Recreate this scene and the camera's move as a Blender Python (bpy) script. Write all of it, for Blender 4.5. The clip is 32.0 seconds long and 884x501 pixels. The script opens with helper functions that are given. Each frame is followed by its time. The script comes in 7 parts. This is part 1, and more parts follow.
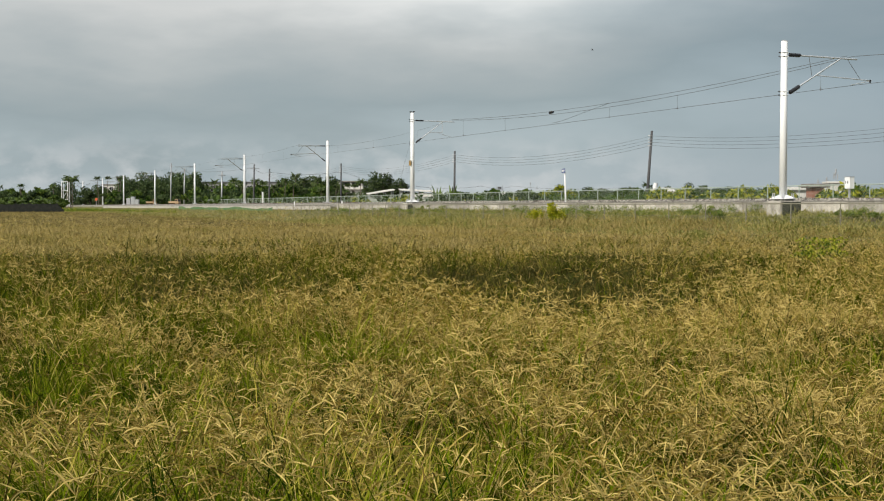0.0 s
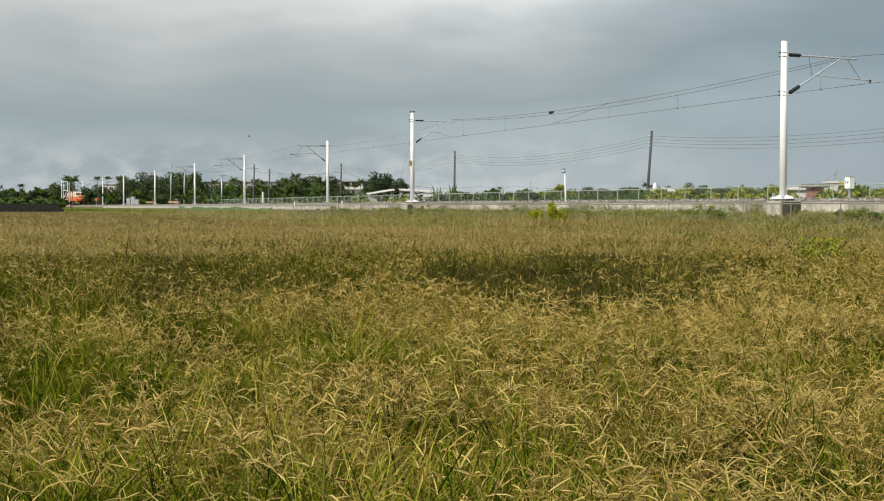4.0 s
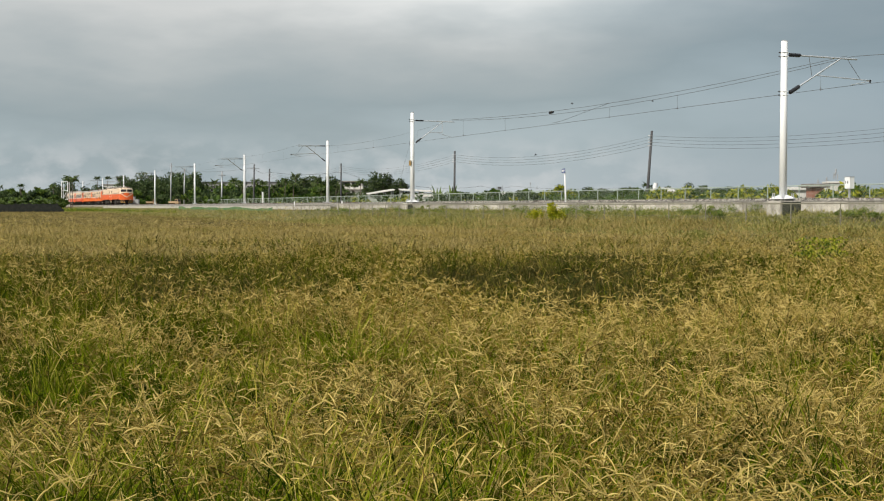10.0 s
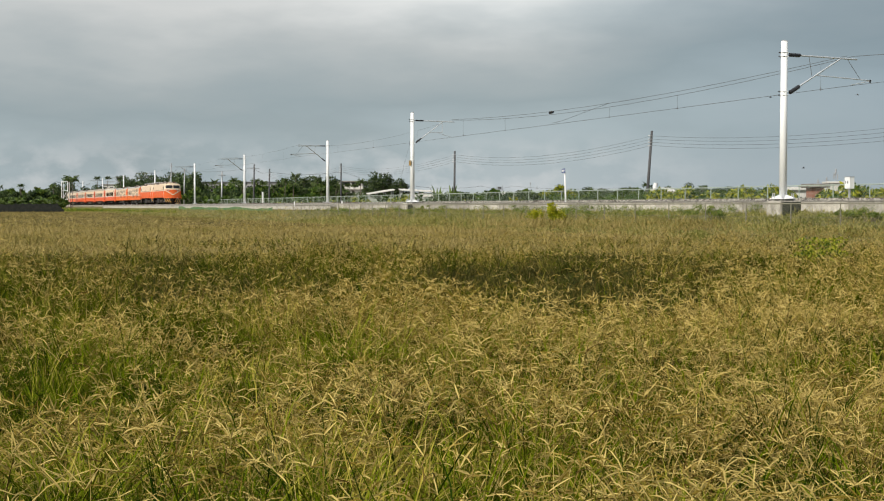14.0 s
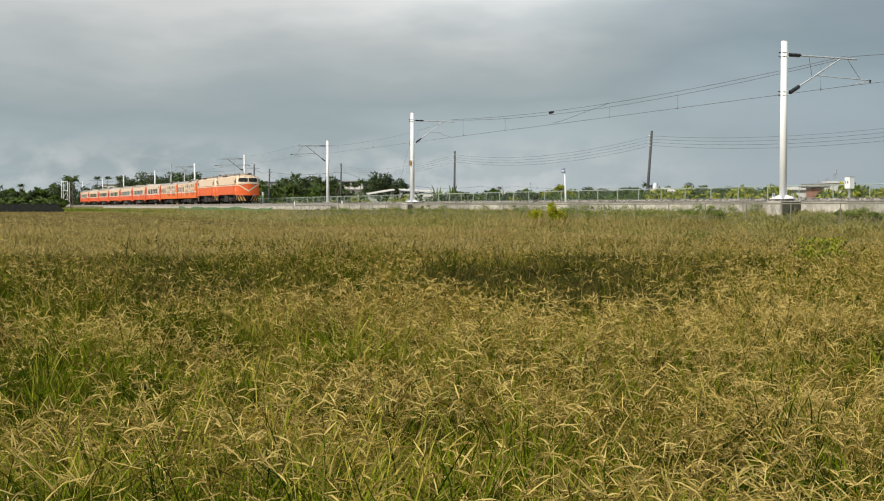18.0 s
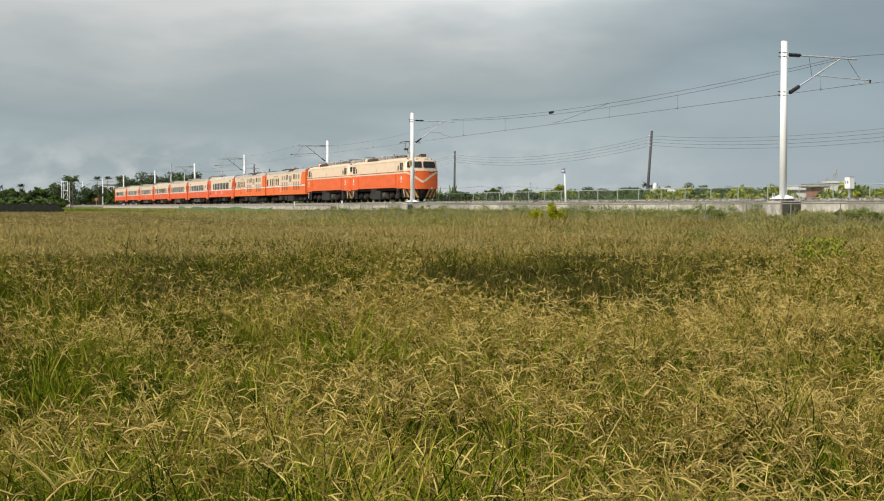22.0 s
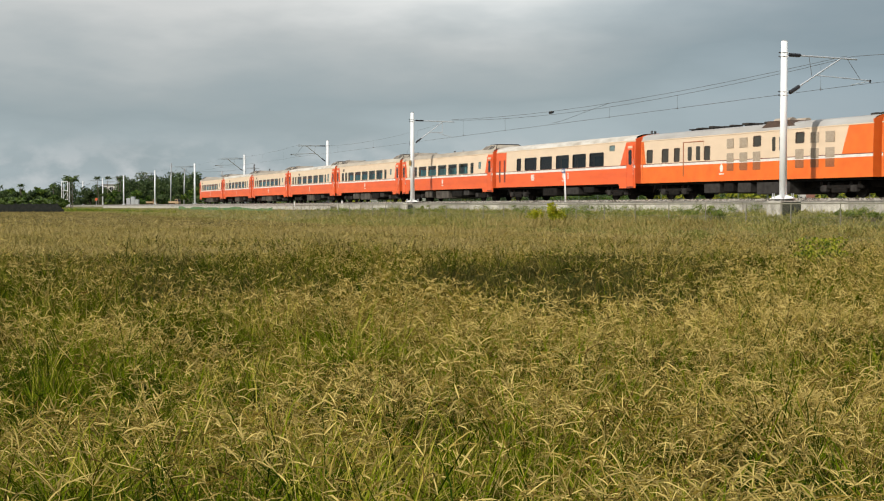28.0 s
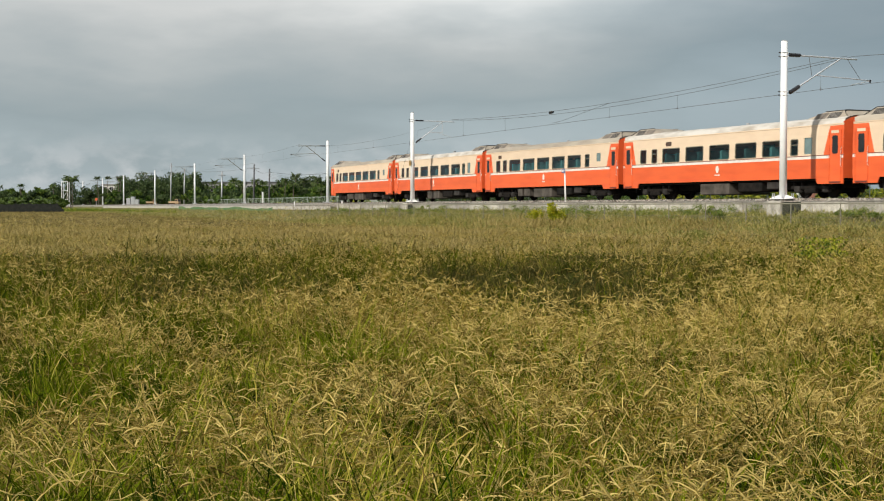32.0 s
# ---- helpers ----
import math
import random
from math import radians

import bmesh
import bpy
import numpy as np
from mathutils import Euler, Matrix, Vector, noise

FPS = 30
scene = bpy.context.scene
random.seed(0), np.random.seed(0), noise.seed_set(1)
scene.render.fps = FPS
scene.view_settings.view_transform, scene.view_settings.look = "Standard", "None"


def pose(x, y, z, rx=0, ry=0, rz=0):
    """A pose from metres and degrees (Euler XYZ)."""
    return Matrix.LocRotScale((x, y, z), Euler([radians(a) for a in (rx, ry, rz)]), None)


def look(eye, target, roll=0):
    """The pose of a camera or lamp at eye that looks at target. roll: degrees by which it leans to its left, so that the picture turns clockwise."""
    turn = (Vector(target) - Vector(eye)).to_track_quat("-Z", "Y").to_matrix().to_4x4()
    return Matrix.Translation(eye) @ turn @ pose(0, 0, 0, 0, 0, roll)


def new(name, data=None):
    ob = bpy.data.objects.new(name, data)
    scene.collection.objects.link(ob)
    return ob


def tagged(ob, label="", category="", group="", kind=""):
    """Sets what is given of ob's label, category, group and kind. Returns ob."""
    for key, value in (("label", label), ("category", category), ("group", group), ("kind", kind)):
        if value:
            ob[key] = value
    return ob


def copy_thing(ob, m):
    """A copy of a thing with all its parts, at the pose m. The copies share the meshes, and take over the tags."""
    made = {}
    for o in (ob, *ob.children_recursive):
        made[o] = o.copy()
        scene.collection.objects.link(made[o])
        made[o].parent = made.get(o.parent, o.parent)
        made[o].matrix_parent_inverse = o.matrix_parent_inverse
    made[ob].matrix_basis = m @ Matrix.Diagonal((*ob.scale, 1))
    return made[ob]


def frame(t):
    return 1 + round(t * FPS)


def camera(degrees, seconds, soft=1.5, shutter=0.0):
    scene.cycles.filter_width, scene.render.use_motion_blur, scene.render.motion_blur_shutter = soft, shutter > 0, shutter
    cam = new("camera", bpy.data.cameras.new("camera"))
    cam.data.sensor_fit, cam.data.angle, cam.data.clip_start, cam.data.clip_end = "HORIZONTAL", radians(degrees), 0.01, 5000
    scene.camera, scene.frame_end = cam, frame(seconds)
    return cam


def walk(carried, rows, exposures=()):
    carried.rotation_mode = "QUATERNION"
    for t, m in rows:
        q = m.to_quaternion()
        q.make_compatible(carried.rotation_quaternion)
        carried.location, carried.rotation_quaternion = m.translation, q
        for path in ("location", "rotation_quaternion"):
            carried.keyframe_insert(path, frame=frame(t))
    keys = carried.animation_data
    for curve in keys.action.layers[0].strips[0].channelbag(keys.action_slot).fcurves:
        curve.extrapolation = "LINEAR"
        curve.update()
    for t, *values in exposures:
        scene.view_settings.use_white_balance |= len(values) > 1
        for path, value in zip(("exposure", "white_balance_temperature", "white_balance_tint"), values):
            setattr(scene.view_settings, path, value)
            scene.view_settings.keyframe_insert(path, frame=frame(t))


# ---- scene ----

# ---- the camera, on a stand at eye height in the field ----
CAM = pose(0, 0, 1.4, 90 - 1.96, 0, 0)
cam = camera(36.6, 32.0, soft=1.1, shutter=0.1)
walk(cam, [(0, CAM), (32, CAM)])
scene.view_settings.exposure = 0.0

# ---- sky, clouds and sun ----
SUN_EL, SUN_AZ = radians(33), math.atan2(-0.72, -0.70)


def make_world():
    w = bpy.data.worlds.new("sky")
    scene.world = w
    w.use_nodes = True
    nt = w.node_tree
    nt.nodes.clear()
    N, K = nt.nodes.new, nt.links.new
    sky = N("ShaderNodeTexSky")
    sky.sky_type, sky.sun_disc = "NISHITA", False
    sky.sun_elevation, sky.sun_rotation = SUN_EL, math.pi / 2 - SUN_AZ
    sky.air_density, sky.dust_density = 1.0, 2.0
    co = N("ShaderNodeTexCoord")
    sep = N("ShaderNodeSeparateXYZ")
    K(co.outputs["Generated"], sep.inputs[0])
    # height over the horizon, bent by large soft billows
    mp = N("ShaderNodeMapping")
    mp.inputs["Scale"].default_value = (4.5, 4.5, 15)
    mp.inputs["Location"].default_value = (1.3, 0.2, 0.4)
    K(co.outputs["Generated"], mp.inputs[0])
    nz = N("ShaderNodeTexNoise")
    nz.inputs["Scale"].default_value, nz.inputs["Detail"].default_value = 1.1, 5.0
    nz.inputs["Roughness"].default_value = 0.5
    K(mp.outputs[0], nz.inputs["Vector"])
    ma = N("ShaderNodeMath")
    ma.operation = "MULTIPLY_ADD"
    ma.inputs[1].default_value = 0.15
    K(nz.outputs[0], ma.inputs[0])
    K(sep.outputs[2], ma.inputs[2])
    rg = N("ShaderNodeValToRGB")
    el = rg.color_ramp.elements
    el[0].position, el[0].color = 0.05, (0.48, 0.54, 0.565, 1)
    el[1].position, el[1].color = 0.9, (0.55, 0.57, 0.57, 1)
    for q, c in ((0.10, (0.41, 0.485, 0.515, 1)), (0.14, (0.325, 0.39, 0.415, 1)), (0.17, (0.385, 0.435, 0.45, 1)), (0.20, (0.50, 0.53, 0.53, 1)), (0.23, (0.66, 0.67, 0.655, 1)), (0.28, (0.60, 0.62, 0.62, 1)), (0.45, (0.52, 0.54, 0.55, 1))):
        e = el.new(q)
        e.color = c
    tilt = N("ShaderNodeMath")
    tilt.operation = "MULTIPLY_ADD"
    tilt.inputs[1].default_value = -0.19
    side = N("ShaderNodeMath")
    side.operation = "MAXIMUM"
    side.inputs[1].default_value = -0.04
    K(sep.outputs[0], side.inputs[0])
    K(side.outputs[0], tilt.inputs[0])
    K(ma.outputs[0], tilt.inputs[2])
    K(tilt.outputs[0], rg.inputs[0])
    # small pale cumulus low over the land
    mp2 = N("ShaderNodeMapping")
    mp2.inputs["Scale"].default_value = (20, 20, 34)
    K(co.outputs["Generated"], mp2.inputs[0])
    nz2 = N("ShaderNodeTexNoise")
    nz2.inputs["Scale"].default_value, nz2.inputs["Detail"].default_value = 1.6, 7.0
    K(mp2.outputs[0], nz2.inputs["Vector"])
    r2 = N("ShaderNodeValToRGB")
    r2.color_ramp.elements[0].position, r2.color_ramp.elements[0].color = 0.44, (0, 0, 0, 1)
    r2.color_ramp.elements[1].position, r2.color_ramp.elements[1].color = 0.62, (1, 1, 1, 1)
    K(nz2.outputs[0], r2.inputs[0])
    r3 = N("ShaderNodeValToRGB")
    r3.color_ramp.elements[0].position, r3.color_ramp.elements[0].color = 0.0, (0.6, 0.6, 0.6, 1)
    r3.color_ramp.elements[1].position, r3.color_ramp.elements[1].color = 0.055, (0, 0, 0, 1)
    e = r3.color_ramp.elements.new(0.025)
    e.color = (0.55, 0.55, 0.55, 1)
    K(sep.outputs[2], r3.inputs[0])
    mm = N("ShaderNodeMath")
    mm.operation = "MULTIPLY"
    K(r2.outputs[0], mm.inputs[0])
    # they thin out towards the right of the field
    r4 = N("ShaderNodeMapRange")
    r4.inputs["From Min"].default_value, r4.inputs["From Max"].default_value = 0.08, 0.22
    r4.inputs["To Min"].default_value, r4.inputs["To Max"].default_value = 1.0, 0.0
    K(sep.outputs[0], r4.inputs["Value"])
    m4 = N("ShaderNodeMath")
    m4.operation = "MULTIPLY"
    K(r3.outputs[0], m4.inputs[0])
    K(r4.outputs[0], m4.inputs[1])
    K(m4.outputs[0], mm.inputs[1])
    # the overcast thickens towards the right
    dk = N("ShaderNodeMapRange")
    dk.inputs["From Min"].default_value, dk.inputs["From Max"].default_value = 0.08, 0.32
    dk.inputs["To Min"].default_value, dk.inputs["To Max"].default_value = 0.0, 1.0
    K(sep.outputs[0], dk.inputs["Value"])
    thick = N("ShaderNodeMixRGB")
    thick.blend_type = "MULTIPLY"
    thick.inputs[2].default_value = (0.74, 0.785, 0.83, 1)
    K(dk.outputs[0], thick.inputs[0])
    K(rg.outputs[0], thick.inputs[1])
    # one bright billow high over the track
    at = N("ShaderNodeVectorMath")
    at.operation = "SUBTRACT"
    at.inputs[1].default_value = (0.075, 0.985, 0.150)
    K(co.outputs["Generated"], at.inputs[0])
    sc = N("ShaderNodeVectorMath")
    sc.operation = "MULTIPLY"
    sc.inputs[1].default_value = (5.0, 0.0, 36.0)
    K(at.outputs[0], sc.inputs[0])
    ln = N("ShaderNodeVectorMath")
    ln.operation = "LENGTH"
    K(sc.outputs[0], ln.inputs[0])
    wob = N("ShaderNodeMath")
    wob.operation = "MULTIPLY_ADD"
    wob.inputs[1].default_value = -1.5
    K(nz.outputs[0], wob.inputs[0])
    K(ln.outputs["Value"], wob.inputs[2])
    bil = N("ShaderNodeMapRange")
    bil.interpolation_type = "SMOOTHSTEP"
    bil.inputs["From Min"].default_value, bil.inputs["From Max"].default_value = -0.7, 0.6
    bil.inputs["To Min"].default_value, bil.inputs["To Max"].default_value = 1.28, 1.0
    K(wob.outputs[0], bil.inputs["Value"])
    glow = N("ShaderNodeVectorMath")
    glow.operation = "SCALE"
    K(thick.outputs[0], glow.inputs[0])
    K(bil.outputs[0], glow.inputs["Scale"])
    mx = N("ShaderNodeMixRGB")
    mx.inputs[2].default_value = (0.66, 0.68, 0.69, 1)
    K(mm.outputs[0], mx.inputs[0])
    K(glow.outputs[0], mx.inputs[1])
    b1, b2, ad, out = N("ShaderNodeBackground"), N("ShaderNodeBackground"), N("ShaderNodeAddShader"), N("ShaderNodeOutputWorld")
    K(sky.outputs[0], b1.inputs[0])
    b1.inputs[1].default_value = 0.008
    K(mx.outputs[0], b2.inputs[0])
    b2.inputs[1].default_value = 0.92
    K(b1.outputs[0], ad.inputs[0])
    K(b2.outputs[0], ad.inputs[1])
    K(ad.outputs[0], out.inputs[0])


make_world()
sun = new("sun", bpy.data.lights.new("sun", "SUN"))
sun.data.energy, sun.data.angle, sun.data.color = 4.05, radians(0.6), (1.0, 0.945, 0.85)
sx, sy, sz = math.cos(SUN_AZ) * math.cos(SUN_EL), math.sin(SUN_AZ) * math.cos(SUN_EL), math.sin(SUN_EL)
sun.matrix_world = look((sx * 60, sy * 60, sz * 60), (0, 0, 0))


# ---- materials ----
def mat(name, a, b=None, rough=0.6, metal=0.0, scale=3.0, bump=0.0, bscale=40.0, rand=0.0, island=0.0, stretch=(1, 1, 1), lo=0.35, hi=0.7, spec=0.5, patch=0.0, pscale=0.3, trans=0.0, mid=None):
    """Principled paint: noise from colour a to b, grain bump, and random change per object or island."""
    m = bpy.data.materials.new(name)
    m.use_nodes = True
    nt = m.node_tree
    N, K = nt.nodes.new, nt.links.new
    bs = nt.nodes["Principled BSDF"]
    bs.inputs["Roughness"].default_value, bs.inputs["Metallic"].default_value = rough, metal
    bs.inputs["Specular IOR Level"].default_value = spec
    co = N("ShaderNodeTexCoord")
    mp = N("ShaderNodeMapping")
    mp.inputs["Scale"].default_value = stretch
    K(co.outputs["Object"], mp.inputs[0])
    b = b or tuple(c * 0.8 for c in a)
    nz = N("ShaderNodeTexNoise")
    nz.inputs["Scale"].default_value, nz.inputs["Detail"].default_value = scale, 6
    K(mp.outputs[0], nz.inputs["Vector"])
    fac = nz.outputs[0]
    if patch:
        n2 = N("ShaderNodeTexNoise")
        n2.inputs["Scale"].default_value, n2.inputs["Detail"].default_value = pscale, 4
        K(mp.outputs[0], n2.inputs["Vector"])
        q = N("ShaderNodeMath")
        q.operation = "MULTIPLY_ADD"
        q.inputs[1].default_value = patch
        s = N("ShaderNodeMath")
        s.operation = "SUBTRACT"
        s.inputs[1].default_value = 0.5
        K(n2.outputs[0], s.inputs[0])
        K(s.outputs[0], q.inputs[0])
        K(fac, q.inputs[2])
        fac = q.outputs[0]
    if island:
        g = N("ShaderNodeNewGeometry")
        s = N("ShaderNodeMath")
        s.operation = "SUBTRACT"
        s.inputs[1].default_value = 0.5
        K(g.outputs["Random Per Island"], s.inputs[0])
        q = N("ShaderNodeMath")
        q.operation = "MULTIPLY_ADD"
        q.inputs[1].default_value = island
        K(s.outputs[0], q.inputs[0])
        K(fac, q.inputs[2])
        fac = q.outputs[0]
    r = N("ShaderNodeValToRGB")
    r.color_ramp.elements[0].position, r.color_ramp.elements[0].color = lo, (*a, 1)
    r.color_ramp.elements[1].position, r.color_ramp.elements[1].color = hi, (*b, 1)
    if mid:
        e = r.color_ramp.elements.new((lo + hi) / 2)
        e.color = (*mid, 1)
    K(fac, r.inputs[0])
    col = r.outputs[0]
    if rand:
        oi = N("ShaderNodeObjectInfo")
        hs = N("ShaderNodeHueSaturation")
        mr = N("ShaderNodeMapRange")
        mr.inputs["To Min"].default_value, mr.inputs["To Max"].default_value = 1 - rand, 1 + rand
        K(oi.outputs["Random"], mr.inputs["Value"])
        K(mr.outputs[0], hs.inputs["Value"])
        K(col, hs.inputs["Color"])
        col = hs.outputs[0]
    K(col, bs.inputs["Base Color"])
    if bump:
        nb = N("ShaderNodeTexNoise")
        nb.inputs["Scale"].default_value, nb.inputs["Detail"].default_value = bscale, 4
        K(co.outputs["Object"], nb.inputs["Vector"])
        bm = N("ShaderNodeBump")
        bm.inputs["Strength"].default_value, bm.inputs["Distance"].default_value = bump, 0.02
        K(nb.outputs[0], bm.inputs["Height"])
        K(bm.outputs[0], bs.inputs["Normal"])
    if trans:
        tr = N("ShaderNodeBsdfTranslucent")
        K(col, tr.inputs[0])
        ms = N("ShaderNodeMixShader")
        ms.inputs[0].default_value = trans
        K(bs.outputs[0], ms.inputs[1])
        K(tr.outputs[0], ms.inputs[2])
        K(ms.outputs[0], nt.nodes["Material Output"].inputs[0])
    return m


def glass(name, tint):
    m = bpy.data.materials.new(name)
    m.use_nodes = True
    nt = m.node_tree
    N, K = nt.nodes.new, nt.links.new
    tr, gl, mx, fr = N("ShaderNodeBsdfTransparent"), N("ShaderNodeBsdfGlossy"), N("ShaderNodeMixShader"), N("ShaderNodeFresnel")
    tr.inputs[0].default_value = (*tint, 1)
    gl.inputs["Roughness"].default_value = 0.03
    fr.inputs[0].default_value = 1.5
    K(fr.outputs[0], mx.inputs[0])
    K(tr.outputs[0], mx.inputs[1])
    K(gl.outputs[0], mx.inputs[2])
    K(mx.outputs[0], nt.nodes["Material Output"].inputs[0])
    return m


ORANGE = mat("orange_paint", (0.81, 0.146, 0.028), (0.70, 0.115, 0.025), rough=0.42, scale=1.2, stretch=(0.5, 0.5, 2), rand=0.05)
CORAL = mat("coral_orange_paint", (0.82, 0.138, 0.036), (0.71, 0.108, 0.030), rough=0.42, scale=1.2, stretch=(0.5, 0.5, 2), rand=0.05)
DEEP_ORANGE = mat("deep_orange_paint", (0.82, 0.17, 0.025), (0.72, 0.13, 0.02), rough=0.42, scale=1.5, rand=0.05)
CREAM = mat("cream_paint", (0.755, 0.59, 0.425), (0.70, 0.54, 0.385), rough=0.45, scale=1.4, stretch=(0.6, 0.6, 2), rand=0.04)
WHITE = mat("white_stripe_paint", (0.80, 0.76, 0.70), (0.68, 0.62, 0.56), rough=0.5, scale=3)
DARKRED = mat("dark_red_paint", (0.22, 0.05, 0.03), (0.15, 0.04, 0.03), rough=0.5)
ROOF = mat("weathered_tan_roof_paint", (0.48, 0.42, 0.335), (0.28, 0.235, 0.185), rough=0.6, scale=1.0, stretch=(0.4, 2, 1), rand=0.12, lo=0.3, hi=0.75)
VANROOF = mat("grey_van_roof_paint", (0.44, 0.43, 0.41), (0.31, 0.29, 0.27), rough=0.55, scale=1.0, stretch=(0.4, 2, 1), lo=0.3, hi=0.75)
PALECOACH = mat("flaking_pale_roof_paint", (0.60, 0.57, 0.52), (0.36, 0.31, 0.25), rough=0.65, scale=1.6, stretch=(0.5, 2, 1), lo=0.42, hi=0.72)
ROOFDIRTY = mat("sooty_cream_roof", (0.50, 0.42, 0.33), (0.20, 0.16, 0.13), rough=0.75, scale=1.1, stretch=(0.5, 2, 1), lo=0.35, hi=0.8)
UNDER = mat("underframe_black", (0.010, 0.0095, 0.009), (0.024, 0.020, 0.017), rough=0.8, scale=4, bump=0.3, bscale=15, spec=0.08)
UNDERGREY = mat("underframe_grey", (0.052, 0.048, 0.044), (0.024, 0.021, 0.019), rough=0.7, scale=3, spec=0.15)
CASEGREY = mat("dusty_grey_case_paint", (0.115, 0.10, 0.085), (0.05, 0.044, 0.037), rough=0.7, scale=2.5, spec=0.15)
STEEL = mat("worn_steel", (0.42, 0.41, 0.40), (0.30, 0.27, 0.24), rough=0.4, metal=0.8, scale=8)
LOUVRE = mat("brown_louvre", (0.11, 0.065, 0.045), (0.06, 0.04, 0.03), rough=0.7, scale=6)
RUSTLOUVRE = mat("brown_orange_louvre", (0.36, 0.125, 0.045), (0.27, 0.09, 0.035), rough=0.6, scale=10)
GREYLOUVRE = mat("taupe_louvre", (0.42, 0.34, 0.255), (0.33, 0.26, 0.19), rough=0.6, scale=10)
YELLOW = mat("hazard_yellow", (0.60, 0.31, 0.05), (0.36, 0.19, 0.04), rough=0.5, scale=6)
BLACK = mat("black_rubber", (0.02, 0.02, 0.02), (0.035, 0.033, 0.03), rough=0.7)
GLASS = glass("tinted_window_glass", (0.68, 0.75, 0.73))
DARKGLASS = glass("smoked_window_glass", (0.30, 0.32, 0.32))
CABGLASS = glass("dark_cab_glass", (0.20, 0.22, 0.23))
FROST = mat("frosted_window", (0.17, 0.24, 0.24), (0.12, 0.18, 0.18), rough=0.2)
SEATTEAL = mat("teal_seat_cloth", (0.14, 0.44, 0.45), (0.09, 0.34, 0.36), rough=0.9, scale=8, trans=0.55)
CURTAIN = mat("grey_green_curtain_cloth", (0.34, 0.42, 0.40), (0.26, 0.33, 0.32), rough=0.9, scale=8, trans=0.55)
DUSTYGLASS = mat("dusty_dark_glass", (0.060, 0.055, 0.044), (0.042, 0.040, 0.034), rough=0.3, spec=0.3)
INSIDE = mat("dim_interior", (0.38, 0.38, 0.35), (0.28, 0.28, 0.26), rough=0.9)
LAMP = mat("lamp_lens", (0.6, 0.58, 0.55), (0.5, 0.48, 0.45), rough=0.15)
MASTPAINT = mat("white_mast_coating", (0.86, 0.87, 0.87), (0.76, 0.77, 0.77), rough=0.45, scale=2, stretch=(2, 2, 0.4), rand=0.04)
ROOFINS = mat("grimy_roof_insulator", (0.30, 0.27, 0.24), (0.16, 0.14, 0.12), rough=0.5, scale=6)
ENDSHADE = mat("shade_dark_concrete", (0.035, 0.042, 0.030), (0.07, 0.072, 0.055), rough=0.95, scale=4, bump=0.3, bscale=20)
OLDGALV = mat("dull_old_galvanised_steel", (0.26, 0.25, 0.19), (0.17, 0.155, 0.11), rough=0.7, metal=0.2, scale=9)
TUBE = mat("bright_galvanised_tube", (0.66, 0.69, 0.72), (0.52, 0.55, 0.58), rough=0.35, metal=0.3, scale=5)
GALV = mat("galvanised_steel", (0.52, 0.53, 0.54), (0.40, 0.41, 0.42), rough=0.45, metal=0.5, scale=9)
FENCEPAINT = mat("pale_green_fence_paint", (0.40, 0.46, 0.40), (0.30, 0.35, 0.30), rough=0.55, scale=6)
INSUL = mat("dark_insulator", (0.012, 0.013, 0.016), (0.022, 0.022, 0.026), rough=0.3)
WIRE = mat("weathered_wire", (0.125, 0.12, 0.115), (0.085, 0.08, 0.075), rough=0.5, metal=0.3)
CONCRETE = mat("weathered_concrete", (0.54, 0.51, 0.45), (0.17, 0.155, 0.13), rough=0.9, scale=2.6, stretch=(1.6, 1.6, .8), bump=0.4, bscale=25, rand=0.3, lo=0.3, hi=0.78)
OLDCONC = mat("old_grey_concrete", (0.29, 0.28, 0.255), (0.14, 0.13, 0.115), rough=0.9, scale=2.0, bump=0.4, bscale=20, rand=0.08)
PODBROWN = mat("sooty_brown_mesh", (0.20, 0.165, 0.13), (0.10, 0.08, 0.065), rough=0.8, scale=3)
PODGREY = mat("sooty_grey_pod", (0.36, 0.34, 0.31), (0.17, 0.155, 0.14), rough=0.7, scale=1.4, stretch=(0.6, 2, 1))
BALLAST = mat("ballast_stone", (0.46, 0.43, 0.37), (0.085, 0.075, 0.062), rough=0.95, scale=5, bump=0.8, bscale=18, island=0.7)
SLEEPER = mat("concrete_sleeper", (0.42, 0.40, 0.37), (0.30, 0.27, 0.24), rough=0.9, scale=5, rand=0.1)
RUST = mat("rusty_rail", (0.13, 0.10, 0.08), (0.09, 0.07, 0.055), rough=0.7, scale=12)
SOIL = mat("field_soil", (0.045, 0.038, 0.009), (0.075, 0.056, 0.014), spec=0.05, rough=1.0, scale=1.3, patch=0.8, pscale=0.12, bump=0.6, bscale=6)
BANK = mat("weedy_bank_soil", (0.12, 0.13, 0.04), (0.24, 0.20, 0.11), rough=1.0, spec=0.05, scale=1.8, bump=0.6, bscale=7)
BLADE = mat("meadow_grass_blades", (0.015, 0.036, 0.001), (0.36, 0.305, 0.05), mid=(0.128, 0.172, 0.002), rough=0.8, scale=3.5, island=0.62, patch=2.6, pscale=1.05, lo=0.16, hi=0.98, trans=0.12, spec=0.04)
MIDBLADE = mat("olive_grass_blades", (0.018, 0.032, 0.001), (0.36, 0.27, 0.065), mid=(0.098, 0.124, 0.002), rough=0.8, scale=2.0, island=0.6, patch=2.2, pscale=0.55, lo=0.16, hi=0.96, trans=0.14, spec=0.03)
# near-black on purpose: the shade of the gaps is put into this colour
SHADEBLADE = mat("shade_dark_grass", (0.008, 0.012, 0.002), (0.036, 0.029, 0.007), rough=0.8, scale=2.0, island=0.7, spec=0.05)
